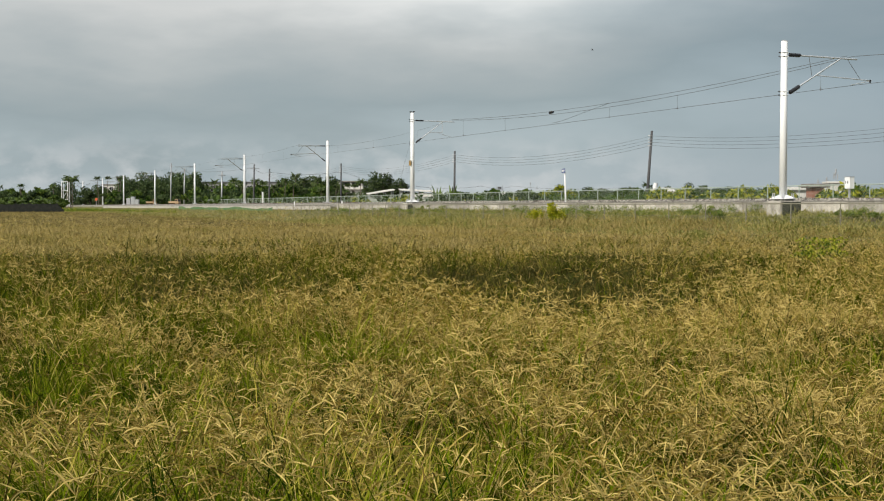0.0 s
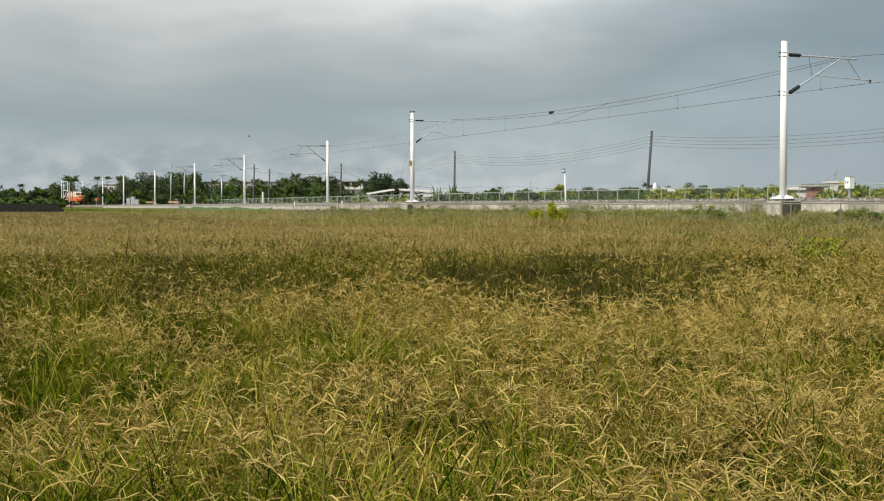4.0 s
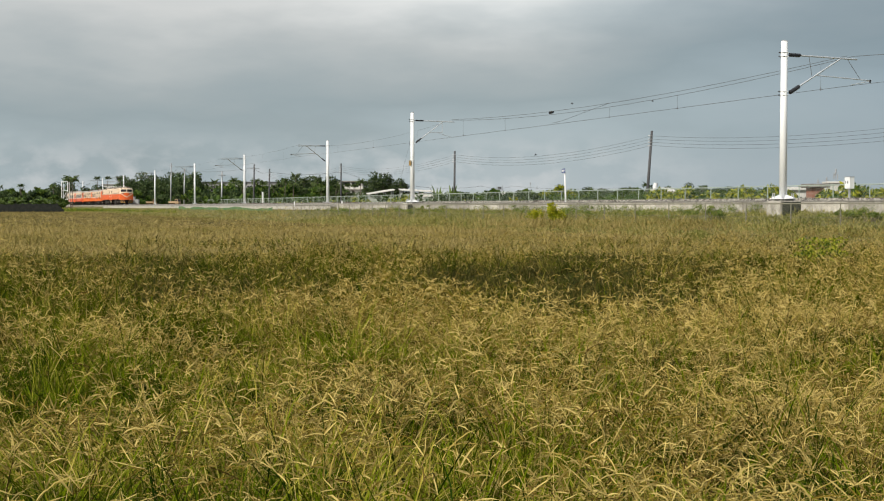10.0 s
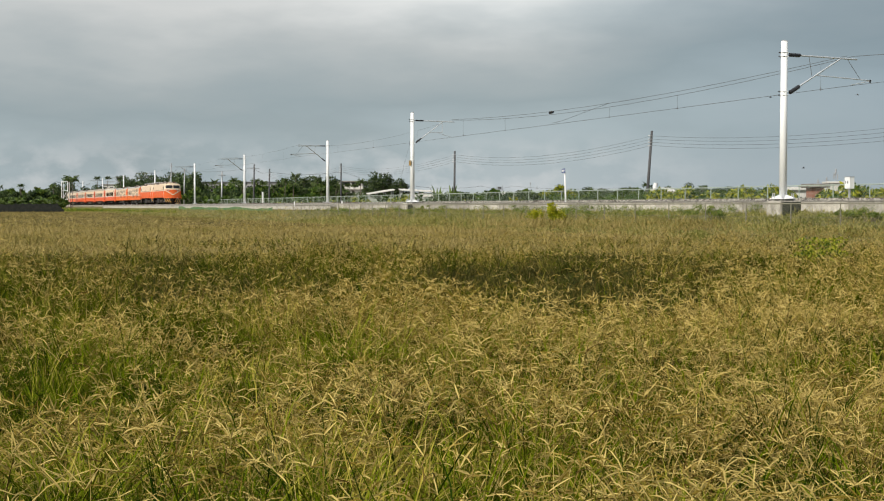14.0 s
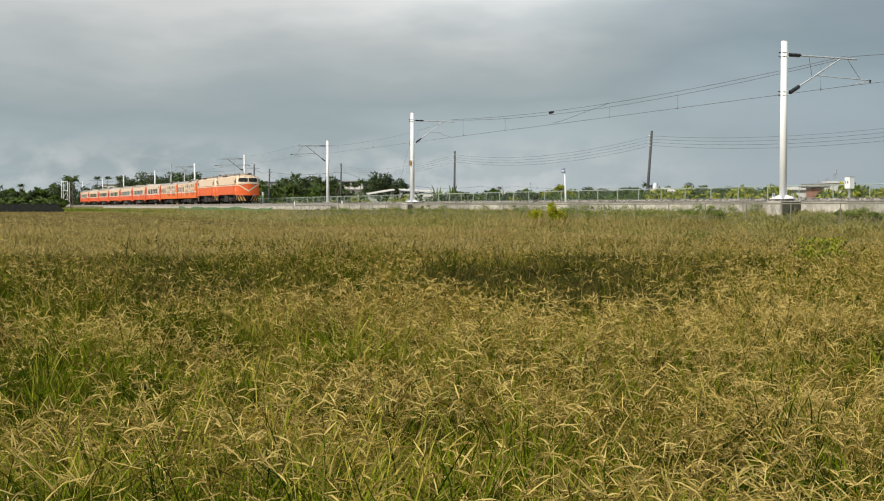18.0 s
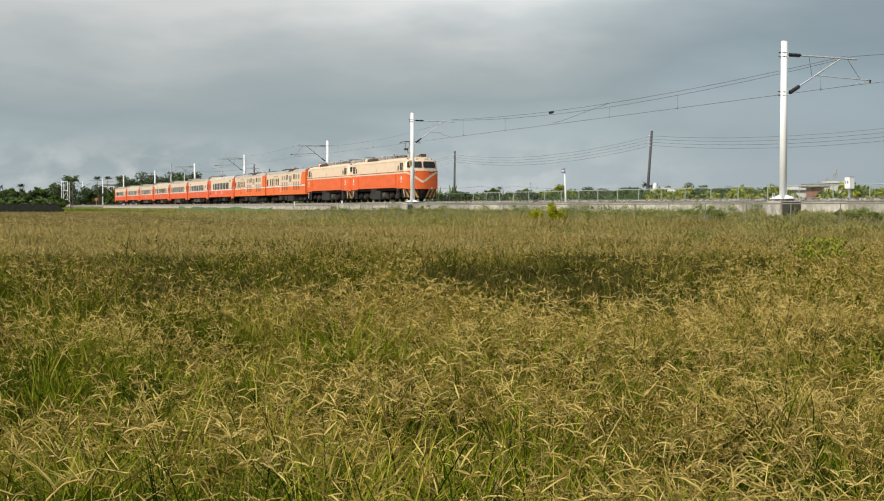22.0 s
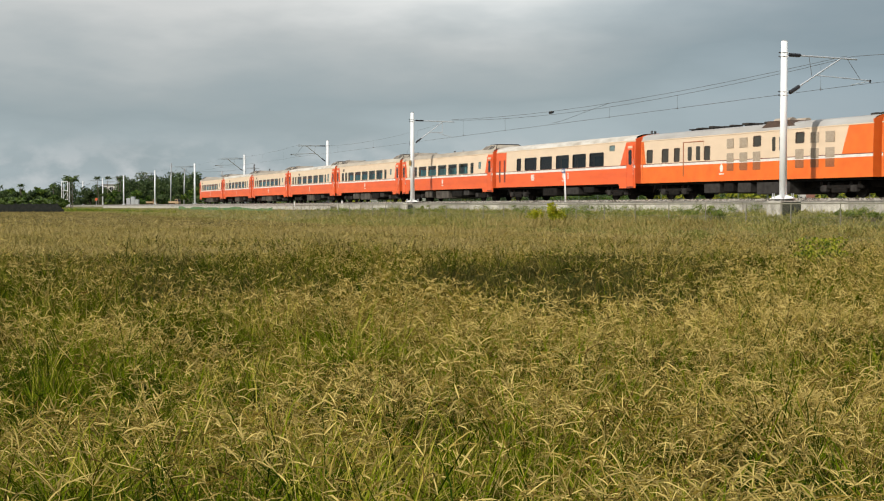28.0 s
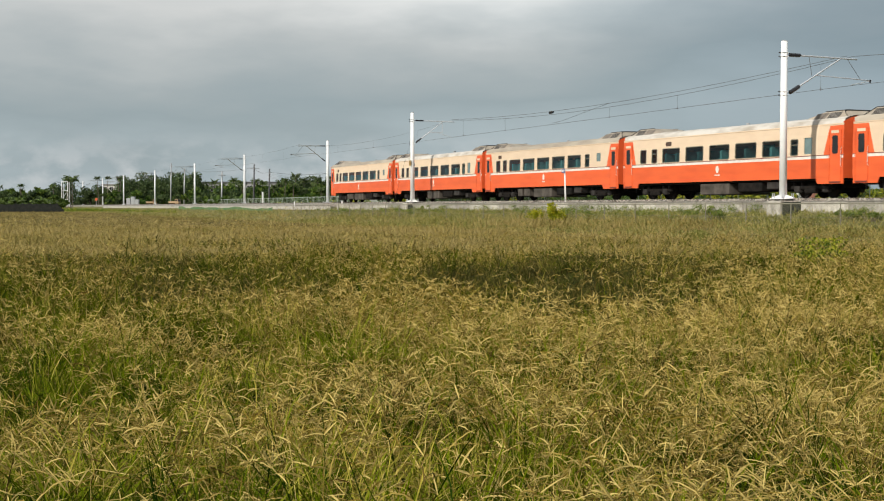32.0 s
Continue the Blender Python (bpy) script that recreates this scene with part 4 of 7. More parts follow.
def build_coach(even):
    """even: the type with evenly spaced windows and a small last one; else wider gaps, a tall frosted last window and a paler roof."""
    car = thing("passenger_coach", "orange and cream passenger coach with roof air conditioners" if even else "orange and cream passenger coach with a flaking pale roof", "train coach", "cars of the train")
    P = lambda v: v - 10.0
    if even:
        wl = [(2.23, 2.95), (3.37, 4.03), (4.44, 6.20), (6.62, 8.42), (8.81, 10.60), (11.01, 12.81), (13.20, 15.00), (15.52, 16.13)]
        end, vent, teal, roof = (16.99, 17.56, 2.36, 2.90), (2.50, 3.12, 2.97, 3.24), (3, 4, 5, 6), ROOF
    else:
        wl = [(2.17, 2.84), (3.38, 3.97), (4.49, 6.25), (6.80, 8.51), (9.03, 10.85), (11.34, 13.15), (13.61, 15.40), (15.84, 16.44)]
        end, vent, teal, roof = (16.86, 17.48, 2.10, 2.91), (4.78, 5.41, 2.97, 3.23), (4, 6), PALECOACH
    holes = [(P(a + .03), P(b - .03), 2.08, 2.84) for a, b in wl] + [(P(a), P(b), c, d) for a, b, c, d in (end, vent)]
    coach_shell(car, holes, CORAL, .92, (1.86, 2.00), roof)
    for sg in (-1, 1):
        for k, (a, b) in enumerate(wl):
            window(car, P(a + .03), P(b - .03), 2.08, 2.84, sg, GLASS if even or k not in (2, 3, 5) else DARKGLASS, OLDGALV, split=k in (1, 7))
        window(car, P(end[0]), P(end[1]), end[2], end[3], sg, FROST, CREAM)
        window(car, P(vent[0]), P(vent[1]), vent[2], vent[3], sg, LOUVRE, CREAM)
    seats(car, P(4.4), P(15.4), SEATTEAL)
    slant_panels(car, P(1.30), P(1.72), -9.68, 3.38, 2.03, CORAL)
    slant_panels(car, P(18.72), P(18.30), 9.68, 3.38, 2.03, CORAL)
    curtains(car, [(P(a), P(b)) for a, b in wl], teal)
    doors(car, P(.50), P(1.28), CORAL)
    doors(car, P(18.74), P(19.52), CORAL)
    end_skirts(car, CORAL, ((-9.66, -8.1), (7.85, 9.66)), .66, .92)
    ends_and_couplers(car, 9.68, CORAL, .92)
    ac_pod(car, 6.1, 9.6, 1)
    ac_pod(car, -9.45, -6.0, -1)
    emblem(car, P(9.80), 1.55, .40)
    boxes = ((-2.0, .6, .22, .82, CASEGREY), (-4.5, -3.8, .30, .82, CASEGREY), (-3.5, -2.7, .3, .82, CASEGREY), (1.4, 3.4, .35, .82, UNDER), (3.8, 4.8, .45, .82, UNDERGREY))
    underfloor(car, boxes if even else boxes[:1] + boxes[3:])
    for x in (-6.9, 6.9):
        bogie(car, x, 2.1, .43)
    part("roof_vent", G().rod((.4, 0, 3.85), (.4, 0, 4.02), .09, .09, 8), GALV, car)
    return car


def build_saloon():
    car = thing("saloon_coach", "orange and cream saloon coach with a smooth roof and large windows", "train coach", "cars of the train")
    P = lambda v: v - 10.0
    wl = [(3.73, 4.37), (4.99, 6.75), (7.34, 9.01), (9.65, 11.39), (11.93, 13.65), (14.16, 15.93)]
    wins = [(P(a), P(b), 2.08, 2.88) for a, b in wl] + [(P(16.62), P(17.25), 2.96, 3.26)]
    coach_shell(car, wins, CORAL, .94, (1.86, 2.01), PALECOACH)
    for sg in (-1, 1):
        for k, (a, b) in enumerate(wl):
            window(car, P(a), P(b), 2.08, 2.88, sg, CABGLASS, split=k == 0)
        window(car, P(16.62), P(17.25), 2.96, 3.26, sg, FROST, OLDGALV)
    curtains(car, [(P(a), P(b)) for a, b in wl], ())
    slant_panels(car, P(2.0), P(2.0), -9.68, 3.40, 2.04, CORAL)
    slant_panels(car, P(18.6), P(17.95), 9.68, 3.40, 2.04, CORAL)
    doors(car, P(18.75), P(19.5), CORAL)
    for sg in (-1, 1):
        for x in (P(.95), P(1.75)):
            part("slot", G().box(x - .12, x + .12, min(sg * 1.452, sg * 1.462), max(sg * 1.452, sg * 1.462), 1.3, 2.85, .004), DARKRED, car)
        x3, lo3, hi3 = P(11.3), min(sg * 1.452, sg * 1.460), max(sg * 1.452, sg * 1.460)
        g3 = G()
        for z in (1.37, 1.54, 1.71):
            g3.box(x3 - .09, x3 + .09, lo3, hi3, z, z + .05)
        xv = x3 + (.06 if sg < 0 else -.06)
        g3.box(xv - .03, xv + .03, lo3 - .001, hi3 + .001, 1.37, 1.76)
        part("coach_figure", g3, WHITE, car, "white painted figure three")
        for x, n in ((P(6.2), 3),):
            for k in range(n):
                part("lettering_bars", G().box(x - .22 + k * .17, x - .10 + k * .17, min(sg * 1.452, sg * 1.460), max(sg * 1.452, sg * 1.460), 1.35, 1.75), WHITE, car)
    end_skirts(car, CORAL, ((7.85, 9.66),), .67, .94)
    ends_and_couplers(car, 9.68, CORAL, .94)
    emblem(car, P(10.7), 1.55, .40)
    underfloor(car, ((-2.6, -.6, .3, .82, UNDER), (.4, 2.4, .35, .82, UNDERGREY), (3.0, 4.4, .45, .82, UNDER)))
    for x in (-6.9, 6.9):
        bogie(car, x, 2.1, .43)
    part("roof_vent", G().rod((9.4, .0, 3.85), (9.4, .0, 4.05), .07, .07, 8), BLACK, car)
    return car


def build_van():
    car = thing("generator_van", "orange and cream generator van with louvred sides and roof vents", "train van", "cars of the train")
    P = lambda v: v * 20 / 19.46 - 10.0
    narrow = [(.93, 1.5), (2.46, 3.08), (3.66, 4.16), (6.46, 6.96)]
    wins = [(P(a), P(b), 2.10, 2.82) for a, b in narrow] + [(P(10.62), P(11.21), 2.66, 3.16), (P(13.87), P(14.48), 2.68, 3.18)]
    coach_shell(car, wins, DEEP_ORANGE, .93, (1.86, 2.0), VANROOF, ztop=3.84, gut=3.38)
    for sg in (-1, 1):
        for a, b in narrow:
            window(car, P(a), P(b), 2.10, 2.82, sg, DUSTYGLASS, LOUVRE)
        for a, b, z in ((10.62, 11.21, 2.66), (13.87, 14.48, 2.68)):
            window(car, P(a), P(b), z, z + .5, sg, DUSTYGLASS, LOUVRE)
        # double loading door and the engine-room door
        y = sg * 1.452
        for a, b in ((4.62, 5.50), (5.52, 6.40)):
            d = part("loading_door", G().box(P(a), P(b), min(y, y + sg * .018), max(y, y + sg * .018), 2.03, 3.10, .006), CREAM, car)
            c = (P(a) + P(b)) / 2 + (.12 if a < 5 else -.02)
            part("door_window", G().prism(rounded(c - .19, c + .19, 2.10, 2.86, .06), "y", y + sg * .012, y + sg * .024), DUSTYGLASS, d)
        part("door_post", G().box(P(4.54), P(4.60), min(y, y + sg * .03), max(y, y + sg * .03), 1.25, 3.14, .008).box(P(4.54), P(6.42), min(y, y + sg * .03), max(y, y + sg * .03), 3.09, 3.14, .008), RUSTLOUVRE, car)
        d = part("engine_door", G().box(P(12.0), P(13.1), min(y, y + sg * .02), max(y, y + sg * .02), 2.02, 3.2, .006), CREAM, car)
        for x in (P(12.28), P(12.82)):
            part("slot", G().prism(rounded(x - .13, x + .13, 2.35, 3.05, .05), "y", y + sg * .015, y + sg * .028), DUSTYGLASS, d)
        # louvre panels, each with its slats
        for a, b in ((8.45, 9.02), (9.52, 10.16), (10.62, 11.21), (13.87, 14.48), (14.96, 15.55), (16.02, 16.64)):
            for z0, z1, skip in ((2.64, 3.14, a in (10.62, 13.87)), (1.90, 2.38, False), (1.46, 1.86, False)):
                if skip:
                    continue
                lm = GREYLOUVRE if z0 > 1.6 else RUSTLOUVRE
                lv = part("louvre", G().box(P(a), P(b), min(y, y + sg * .01), max(y, y + sg * .01), z0, z1, .003), lm, car, "louvre panel with slats")
                g = G()
                k = z0 + .03
                while k < z1 - .03:
                    g.prism([(sg * 1.460, k), (sg * 1.468, k), (sg * 1.461, k + .04)], "x", P(a) + .02, P(b) - .02)
                    k += .06
                part("slatting", g, lm, lv)
    # curtains and liner are added here to keep the sky out of the windows
    curtains(car, [(P(a), P(b)) for a, b in narrow], ())
    part("far_side_liner", G().box(P(10.4), P(14.7), 1.28, 1.33, 2.2, 3.3), INSIDE, car)
    slant_panels(car, P(17.55), P(17.12), 9.68, 3.34, 2.02, DEEP_ORANGE)
    slant_panels(car, P(.55), P(.85), -9.68, 3.34, 2.02, DEEP_ORANGE)
    for sg in (-1, 1):
        d = part("side_door", G().box(-9.6, P(.55), min(sg * 1.45, sg * 1.462), max(sg * 1.45, sg * 1.462), 1.0, 3.2, .006), DEEP_ORANGE, car)
        # flat sheet: its dark red paints in the shaded depth of the doorway
        part("recess_shade", G().box(-9.5, P(.48), min(sg * 1.46, sg * 1.466), max(sg * 1.46, sg * 1.466), 1.1, 3.1), DARKRED, d)
    ends_and_couplers(car, 9.68, DEEP_ORANGE, zb=.93)
    emblem(car, P(8.0), 1.62, .42)
    for k, x in enumerate((-6.4, -5.6, -4.5, -3.5, -2.6, -1.4, -.4, .5)):
        part("roof_vent", G().box(x - .16, x + .16, -.2, .2, 3.80, 3.90, .02).box(x - (.3 if k % 2 else .2), x + (.3 if k % 2 else .2), -.3, .3, 3.90, 3.95 + .03 * (k % 3), .02), UNDERGREY, car)
    for x in (8.6, 9.3):
        part("roof_vent", G().box(x - .25, x + .25, -.5, .5, 3.72, 3.92, .03), UNDERGREY, car)
    part("exhaust_well", G().prism([(1.4, 3.5), (4.2, 3.5), (3.6, 3.86), (2.0, 3.86)], "y", -1.36, 1.36), LOUVRE, car, "sooty brown roof well")
    for k in range(2):
        part("silencer", G().rod((2.2 + k * .1, -1.0 + k * .8, 3.80), (3.5 + k * .1, -1.0 + k * .8, 3.80), .2, .2, 12), ROOFDIRTY, car)
    underfloor(car, ((-3.6, -2.2, .3, .84, UNDERGREY), (-1.8, -1.0, .35, .84, UNDER), (-.6, .5, .3, .84, UNDERGREY), (1.0, 3.6, .2, .84, UNDERGREY)))
    for x in (-6.9, 6.9):
        bogie(car, x, 2.1, .43)
    return car


def build_loco(raised):
    car = thing("electric_locomotive", "orange and cream electric locomotive with %s pantograph" % ("a raised" if raised else "a lowered"), "locomotive", "cars of the train")
    C, NZ = 7.70, 8.16  # corner and nose
    zb, zr, gut = 1.22, 2.56, 3.52
    cab = [(5.95, 6.18, 2.70, 3.12), (6.42, 7.28, 2.68, 3.36)]
    wins = cab + [(-b, -a, c, d) for a, b, c, d in cab]
    sheet(car, "lower_panel", ORANGE, [], -5.6, 5.6, zb, 2.42)
    sheet(car, "cab_panel", ORANGE, [], -C, -5.6, zb - .08, 2.42)
    sheet(car, "cab_panel", ORANGE, [], 5.6, C, zb - .08, 2.42)
    sheet(car, "waist_stripe", CREAM, [], -C, C, 2.42, zr)
    part("stripe_line", G().box(-C, C, -1.456, -1.444, zr - .005, zr + .045).box(-C, C, 1.444, 1.456, zr - .005, zr + .045), DARKRED, car)
    sheet(car, "upper_panel", CREAM, wins, -C + .24, C - .24, zr, gut)
    n = 16
    rings = [roof_ring(-C + .9 + (2 * C - 1.8) * k / n, 1.395, gut, 3.84, 20) for k in range(n + 1)]
    part("roof", G().loft(rings, caps=False, closed=False), CREAM, car, smooth=True)
    part("walkway", G().box(-6.0, 6.0, -.7, .7, 3.80, 3.86, .02), ROOFDIRTY, car, "sooty roof walkway")
    part("interior", G().box(-C + .2, C - .2, -1.2, 1.2, 1.3, 1.4).box(-5.4, 5.4, -1.2, 1.2, 1.4, 3.4), INSIDE, car)
    for a, b, c, d in cab:
        for e in (1, -1):
            for sg in (-1, 1):
                window(car, min(a * e, b * e), max(a * e, b * e), c, d, sg, CABGLASS, LOUVRE if a < 6.2 else CREAM, mullion=a > 6.2)
    for e in (1, -1):
        # cab front: a blunt wedge in plan, rounded at the corners, raked back over the windscreens
        def F(y, z):
            q = abs(y)
            up_ = max(0, z - 2.64)
            return (e * (NZ + .04 - .44 * (q / 1.45) ** 1.5 - .06 * (max(0, q - 1.30) / .15) ** 2.0 - up_ * .24), y * (1 - .115 * up_), z)
        ang = [(-1 + 2 * k / 20) * math.pi / 2 for k in range(21)]
        ysteps = [1.45 * math.sin(t) for t in ang]
        arc = [max(0, math.cos(t)) ** .55 for t in ang]
        low, up = G(), G()
        low.loft([[F(y, z) for y in (-1.45, -1.40, -1.32, -1.22, -1.05, -.5, 0, .5, 1.05, 1.22, 1.32, 1.40, 1.45)] for z in (zb - .14, 1.9, 2.64)], caps=False, closed=False)
        up.loft([[F(y, z) for y in ysteps] for z in (2.64, 3.05, 3.46)] + [[(F(y, 3.46)[0] - e * .07, y * .900, 3.48 + .08 * c) for y, c in zip(ysteps, arc)], [(e * (C - .5), y * .945, 3.50 + .26 * c) for y, c in zip(ysteps, arc)], roof_ring(e * (C - .9), 1.395, gut, 3.84, 20)], caps=False, closed=False)
        low.quad(F(-1.42, zb - .14), F(0, zb - .14), F(1.42, zb - .14), (e * (C - .3), 0, zb - .14))
        part("cab_front", low, ORANGE, car, smooth=True)
        part("cab_brow", up, CREAM, car, smooth=True)
        for sg in (-1, 1):
            zs = (zr, 2.64, 2.9, 3.2, 3.46, 3.52)
            part("corner_post", G().loft([[(e * (C - .24), sg * side_y(z), z) for z in zs], [F(sg * 1.45, min(z, 3.48)) for z in zs]], caps=False, closed=False), CREAM, car)
        Q = lambda y, z, o: (F(y, z)[0] + e * o, F(y, z)[1], z)
        for sg in (-1, 1):
            ys = (1.45, 1.40, 1.32, 1.22, 1.05, .5, 0)
            ch = G().loft([[Q(sg * y, z, .012) for y, z in zip(ys, (2.57, 2.57, 2.565, 2.55, 2.48, 2.12, 1.79))], [Q(sg * y, z, .012) for y, z in zip(ys, (2.42, 2.42, 2.41, 2.37, 2.28, 1.91, 1.58))]], caps=False, closed=False)
            part("chevron", ch, CREAM, car, "cream chevron stripe")
            # windscreen
            o, i = rounded(.08, 1.28, 2.90, 3.45, .10), rounded(.12, 1.24, 2.94, 3.41, .08)
            ws = part("windscreen", G().loft([[Q(sg * y, z, -.02) for y, z in o], [Q(sg * y, z, .04) for y, z in o], [Q(sg * y, z, .04) for y, z in i]], caps=False), BLACK, car)
            py = [.12 + 1.12 * k / 8 for k in range(9)]
            cut = [.05 if k in (0, 8) else 0 for k in range(9)]
            part("pane", G().loft([[Q(sg * y, 2.94 + c, .03) for y, c in zip(py, cut)], [Q(sg * y, 3.41 - c, .03) for y, c in zip(py, cut)]], caps=False, closed=False), CABGLASS_SOLID, ws)
            part("wiper", G().pipe([Q(sg * .35, 2.84, .07), Q(sg * .75, 3.18, .06)], .012, 4), BLACK, ws)
            pl = part("number_plate", G().loft([[Q(sg * y, z, .006) for y, z in rounded(.55, .98, 2.50, 2.64, .02)], [Q(sg * y, z, .03) for y, z in rounded(.55, .98, 2.50, 2.64, .02)]]), BLACK, car)
            for k in range(4):
                y0 = .60 + k * .088
                part("mark", G().add([Q(sg * y, z, .034) for y, z in ((y0, 2.53), (y0 + .05, 2.53), (y0 + .05, 2.61), (y0, 2.61))], ((0, 1, 2, 3),)), SIGNWHITE, pl)
            part("buffer_lamp", G().rod(Q(sg * .8, 1.14, -.05), Q(sg * .8, 1.14, .06), .06, .06, 10), LAMP, car)
            part("handrail", G().pipe([(e * (C + .05), sg * 1.47, .95), (e * (C + .12), sg * 1.52, 1.0), (e * (C + .12), sg * 1.52, 1.75), (e * (C + .05), sg * 1.47, 1.8)], .010, 4), ORANGE, car)
            # pilot with hazard stripes
            A = lambda t, z: (e * (C - .1 + (NZ - C - .05) * (1 - t) + .05), sg * 1.36 * t, z)
            for k in range(6):
                t0, t1 = .46 + k * .13, .59 + k * .13
                c1 = lambda t: min(1, t)
                part("hazard_stripe", G().add([A(c1(t0 - .26), .36), A(c1(t1 - .26), .36), A(c1(t1), 1.08), A(c1(t0), 1.08)], ((0, 1, 2, 3),)), YELLOW if k % 2 == 0 else BLACK, car)
            part("pilot_side", G().add([A(1, .36), (e * (C - .9), sg * 1.36, .5), (e * (C - 1.1), sg * 1.36, 1.1), A(1, 1.1)], ((0, 1, 2, 3),)), UNDER, car)
            part("hazard_stripe", G().add([(e * (C - .12), sg * 1.365, .40), (e * (C - .32), sg * 1.365, .42), (e * (C - .62), sg * 1.365, 1.08), (e * (C - .22), sg * 1.365, 1.08)], ((0, 1, 2, 3),)), GREYLOUVRE, car)
            part("headlamp", G().rod((e * (C - .35), sg * .35, 3.66), (e * (C + .05), sg * .35, 3.60), .11, .11, 12), LAMP, car)
            part("marker_lamp", G().rod((e * (C - .5), sg * 1.0, 3.62), (e * (C - .3), sg * 1.02, 3.66), .05, .07, 8), BLACK, car)
            # cab door with ladder
            y = sg * 1.45
            part("cab_door", G().box(min(e * 5.85, e * 6.30), max(e * 5.85, e * 6.30), min(y, y + sg * .012), max(y, y + sg * .012), zb - .02, 2.40, .005), ORANGE, car)
            for x in (5.78, 6.34):
                part("grab_rail", G().pipe([(e * x, y, 1.3), (e * x, y + sg * .05, 1.35), (e * x, y + sg * .05, 2.25), (e * x, y, 2.3)], .009, 4), ORANGE, car)
            lad = part("step_ladder", G().box(min(e * 5.85, e * 5.90), max(e * 5.85, e * 5.90), y - .03, y + .03, .3, 1.2), CASEGREY, car)
            part("stile", G().box(min(e * 6.35, e * 6.40), max(e * 6.35, e * 6.40), y - .03, y + .03, .3, 1.2), UNDERGREY, lad)
            for k in range(4):
                part("rung", G().box(min(e * 5.9, e * 6.35), max(e * 5.9, e * 6.35), y - .06, y + .06, .34 + k * .24, .37 + k * .24), CASEGREY, lad)
        B = lambda t, z: (e * (C - .12 + (NZ - C - .05) * (1 - abs(t)) + .05), 1.35 * t, z)
        part("pilot_plate", G().loft([[B(t, z) for t in (-1, -.6, -.3, 0, .3, .6, 1)] for z in (.26, 1.14)], caps=False, closed=False), UNDER, car)
        part("pilot", G().box(min(e * (C - .4), e * (C - .05)), max(e * (C - .4), e * (C - .05)), -1.3, 1.3, .34, 1.12, .05), UNDER, car)
        part("coupler", G().box(min(e * (C), e * 8.3), max(e * C, e * 8.3), -.14, .14, .68, .98, .05), UNDER, car)
        for y in (-.75, -.5, .5, .75):
            part("hose", G().pipe([(e * NZ, y, 1.05), (e * (NZ + .14), y, .85), (e * (NZ + .10), y * .95, .55), (e * (NZ - .02), y * .9, .5)], .03, 5), BLACK, car)
        part("horn", G().rod((e * (C - .6), -.05, 3.92), (e * (C - .15), -.05, 3.92), .04, .10, 8), STEEL, car)
        for y, x in ((-.55, 7.0), (.5, 7.05), (-.2, 6.95)):
            part("roof_fitting", G().box(min(e * (x - .12), e * (x + .12)), max(e * (x - .12), e * (x + .12)), y - .1, y + .1, 3.70, 3.98, .03), ROOFDIRTY, car)
        for y in (-.8, .8):
            part("roof_rail", G().pipe([(e * 5.5, y, 3.78), (e * 5.5, y, 3.98), (e * 6.9, y, 4.0), (e * 7.1, y, 3.74)], .014, 5), GALV, car)
        # aerial plinth, marker housing and hatch over the cab
        part("aerial_plinth", G().box(min(e * 6.85, e * 7.25), max(e * 6.85, e * 7.25), .15, .62, 3.78, 4.12, .03), LOUVRE, car)
        part("headlamp_housing", G().prism([(min(e * 7.2, e * 7.75), 3.60), (max(e * 7.2, e * 7.75), 3.60), (max(e * 7.2, e * 7.6), 3.84), (min(e * 7.2, e * 7.6), 3.84)], "y", -.5, .5), CREAM, car)
        part("hatch", G().box(min(e * 6.5, e * 6.95), max(e * 6.5, e * 6.95), -1.05, -.72, 3.70, 3.84, .03), ROOFDIRTY, car)
        # roof boxes and cooler
        part("roof_box", G().box(min(e * 5.95, e * 6.75), max(e * 5.95, e * 6.75), -.62, .62, 3.80, 4.08, .04), ROOFDIRTY, car)
        part("roof_grille", G().box(min(e * 5.45, e * 5.92), max(e * 5.45, e * 5.92), -.75, .75, 3.80, 4.06, .03), LOUVRE, car)
    # sloped cooling hood
    for sg in (-1, 1):
        hood = part("cooler_hood", G().prism([(-3.4, 3.60), (.95, 3.60), (.1, 3.98), (-2.9, 3.98)], "y", sg * .55, sg * 1.26), ROOFDIRTY, car)
        for k in range(6):
            z0 = 3.63 + k * .057
            part("louvre", G().box(-3.25 + k * .05, .35 - k * .09, min(sg * 1.255, sg * 1.29), max(sg * 1.255, sg * 1.29), z0, z0 + .045), LOUVRE, hood, "dark brown louvre")
    part("roof_box", G().box(-5.2, -4.0, -.9, .9, 3.78, 4.06, .05), CREAM, car)
    part("bus_bar", G().pipe([(-3.6, -.45, 4.12), (0, -.45, 4.18), (2.8, -.45, 4.18)], .032, 6).pipe([(0.2, .3, 4.2), (4.2, .3, 4.2)], .028, 6), TUBE, car, "silvery roof bus bars")
    for x in (-3.5, -2.2, -.9, .2, .9, 1.4, 2.6, 3.2, 3.6, 4.2):
        part("roof_insulator", G().rod((x, -.45, 3.84), (x, -.45, 4.14), .06, .045, 8), ROOFINS, car)
        part("roof_insulator", G().rod((x, .3, 3.84), (x, .3, 4.14), .06, .045, 8), ROOFINS, car)
    part("breaker", G().box(1.7, 2.2, -.3, .3, 3.84, 4.14, .05), UNDERGREY, car)
    part("surge_arrester", G().turned((3.0, -.8, 3.80), (3.0, -.8, 4.22), [.07, .05] * 4), ROOFINS, car)
    part("surge_arrester", G().turned((.6, -.8, 3.80), (.6, -.8, 4.14), [.07, .05] * 4), ROOFINS, car)
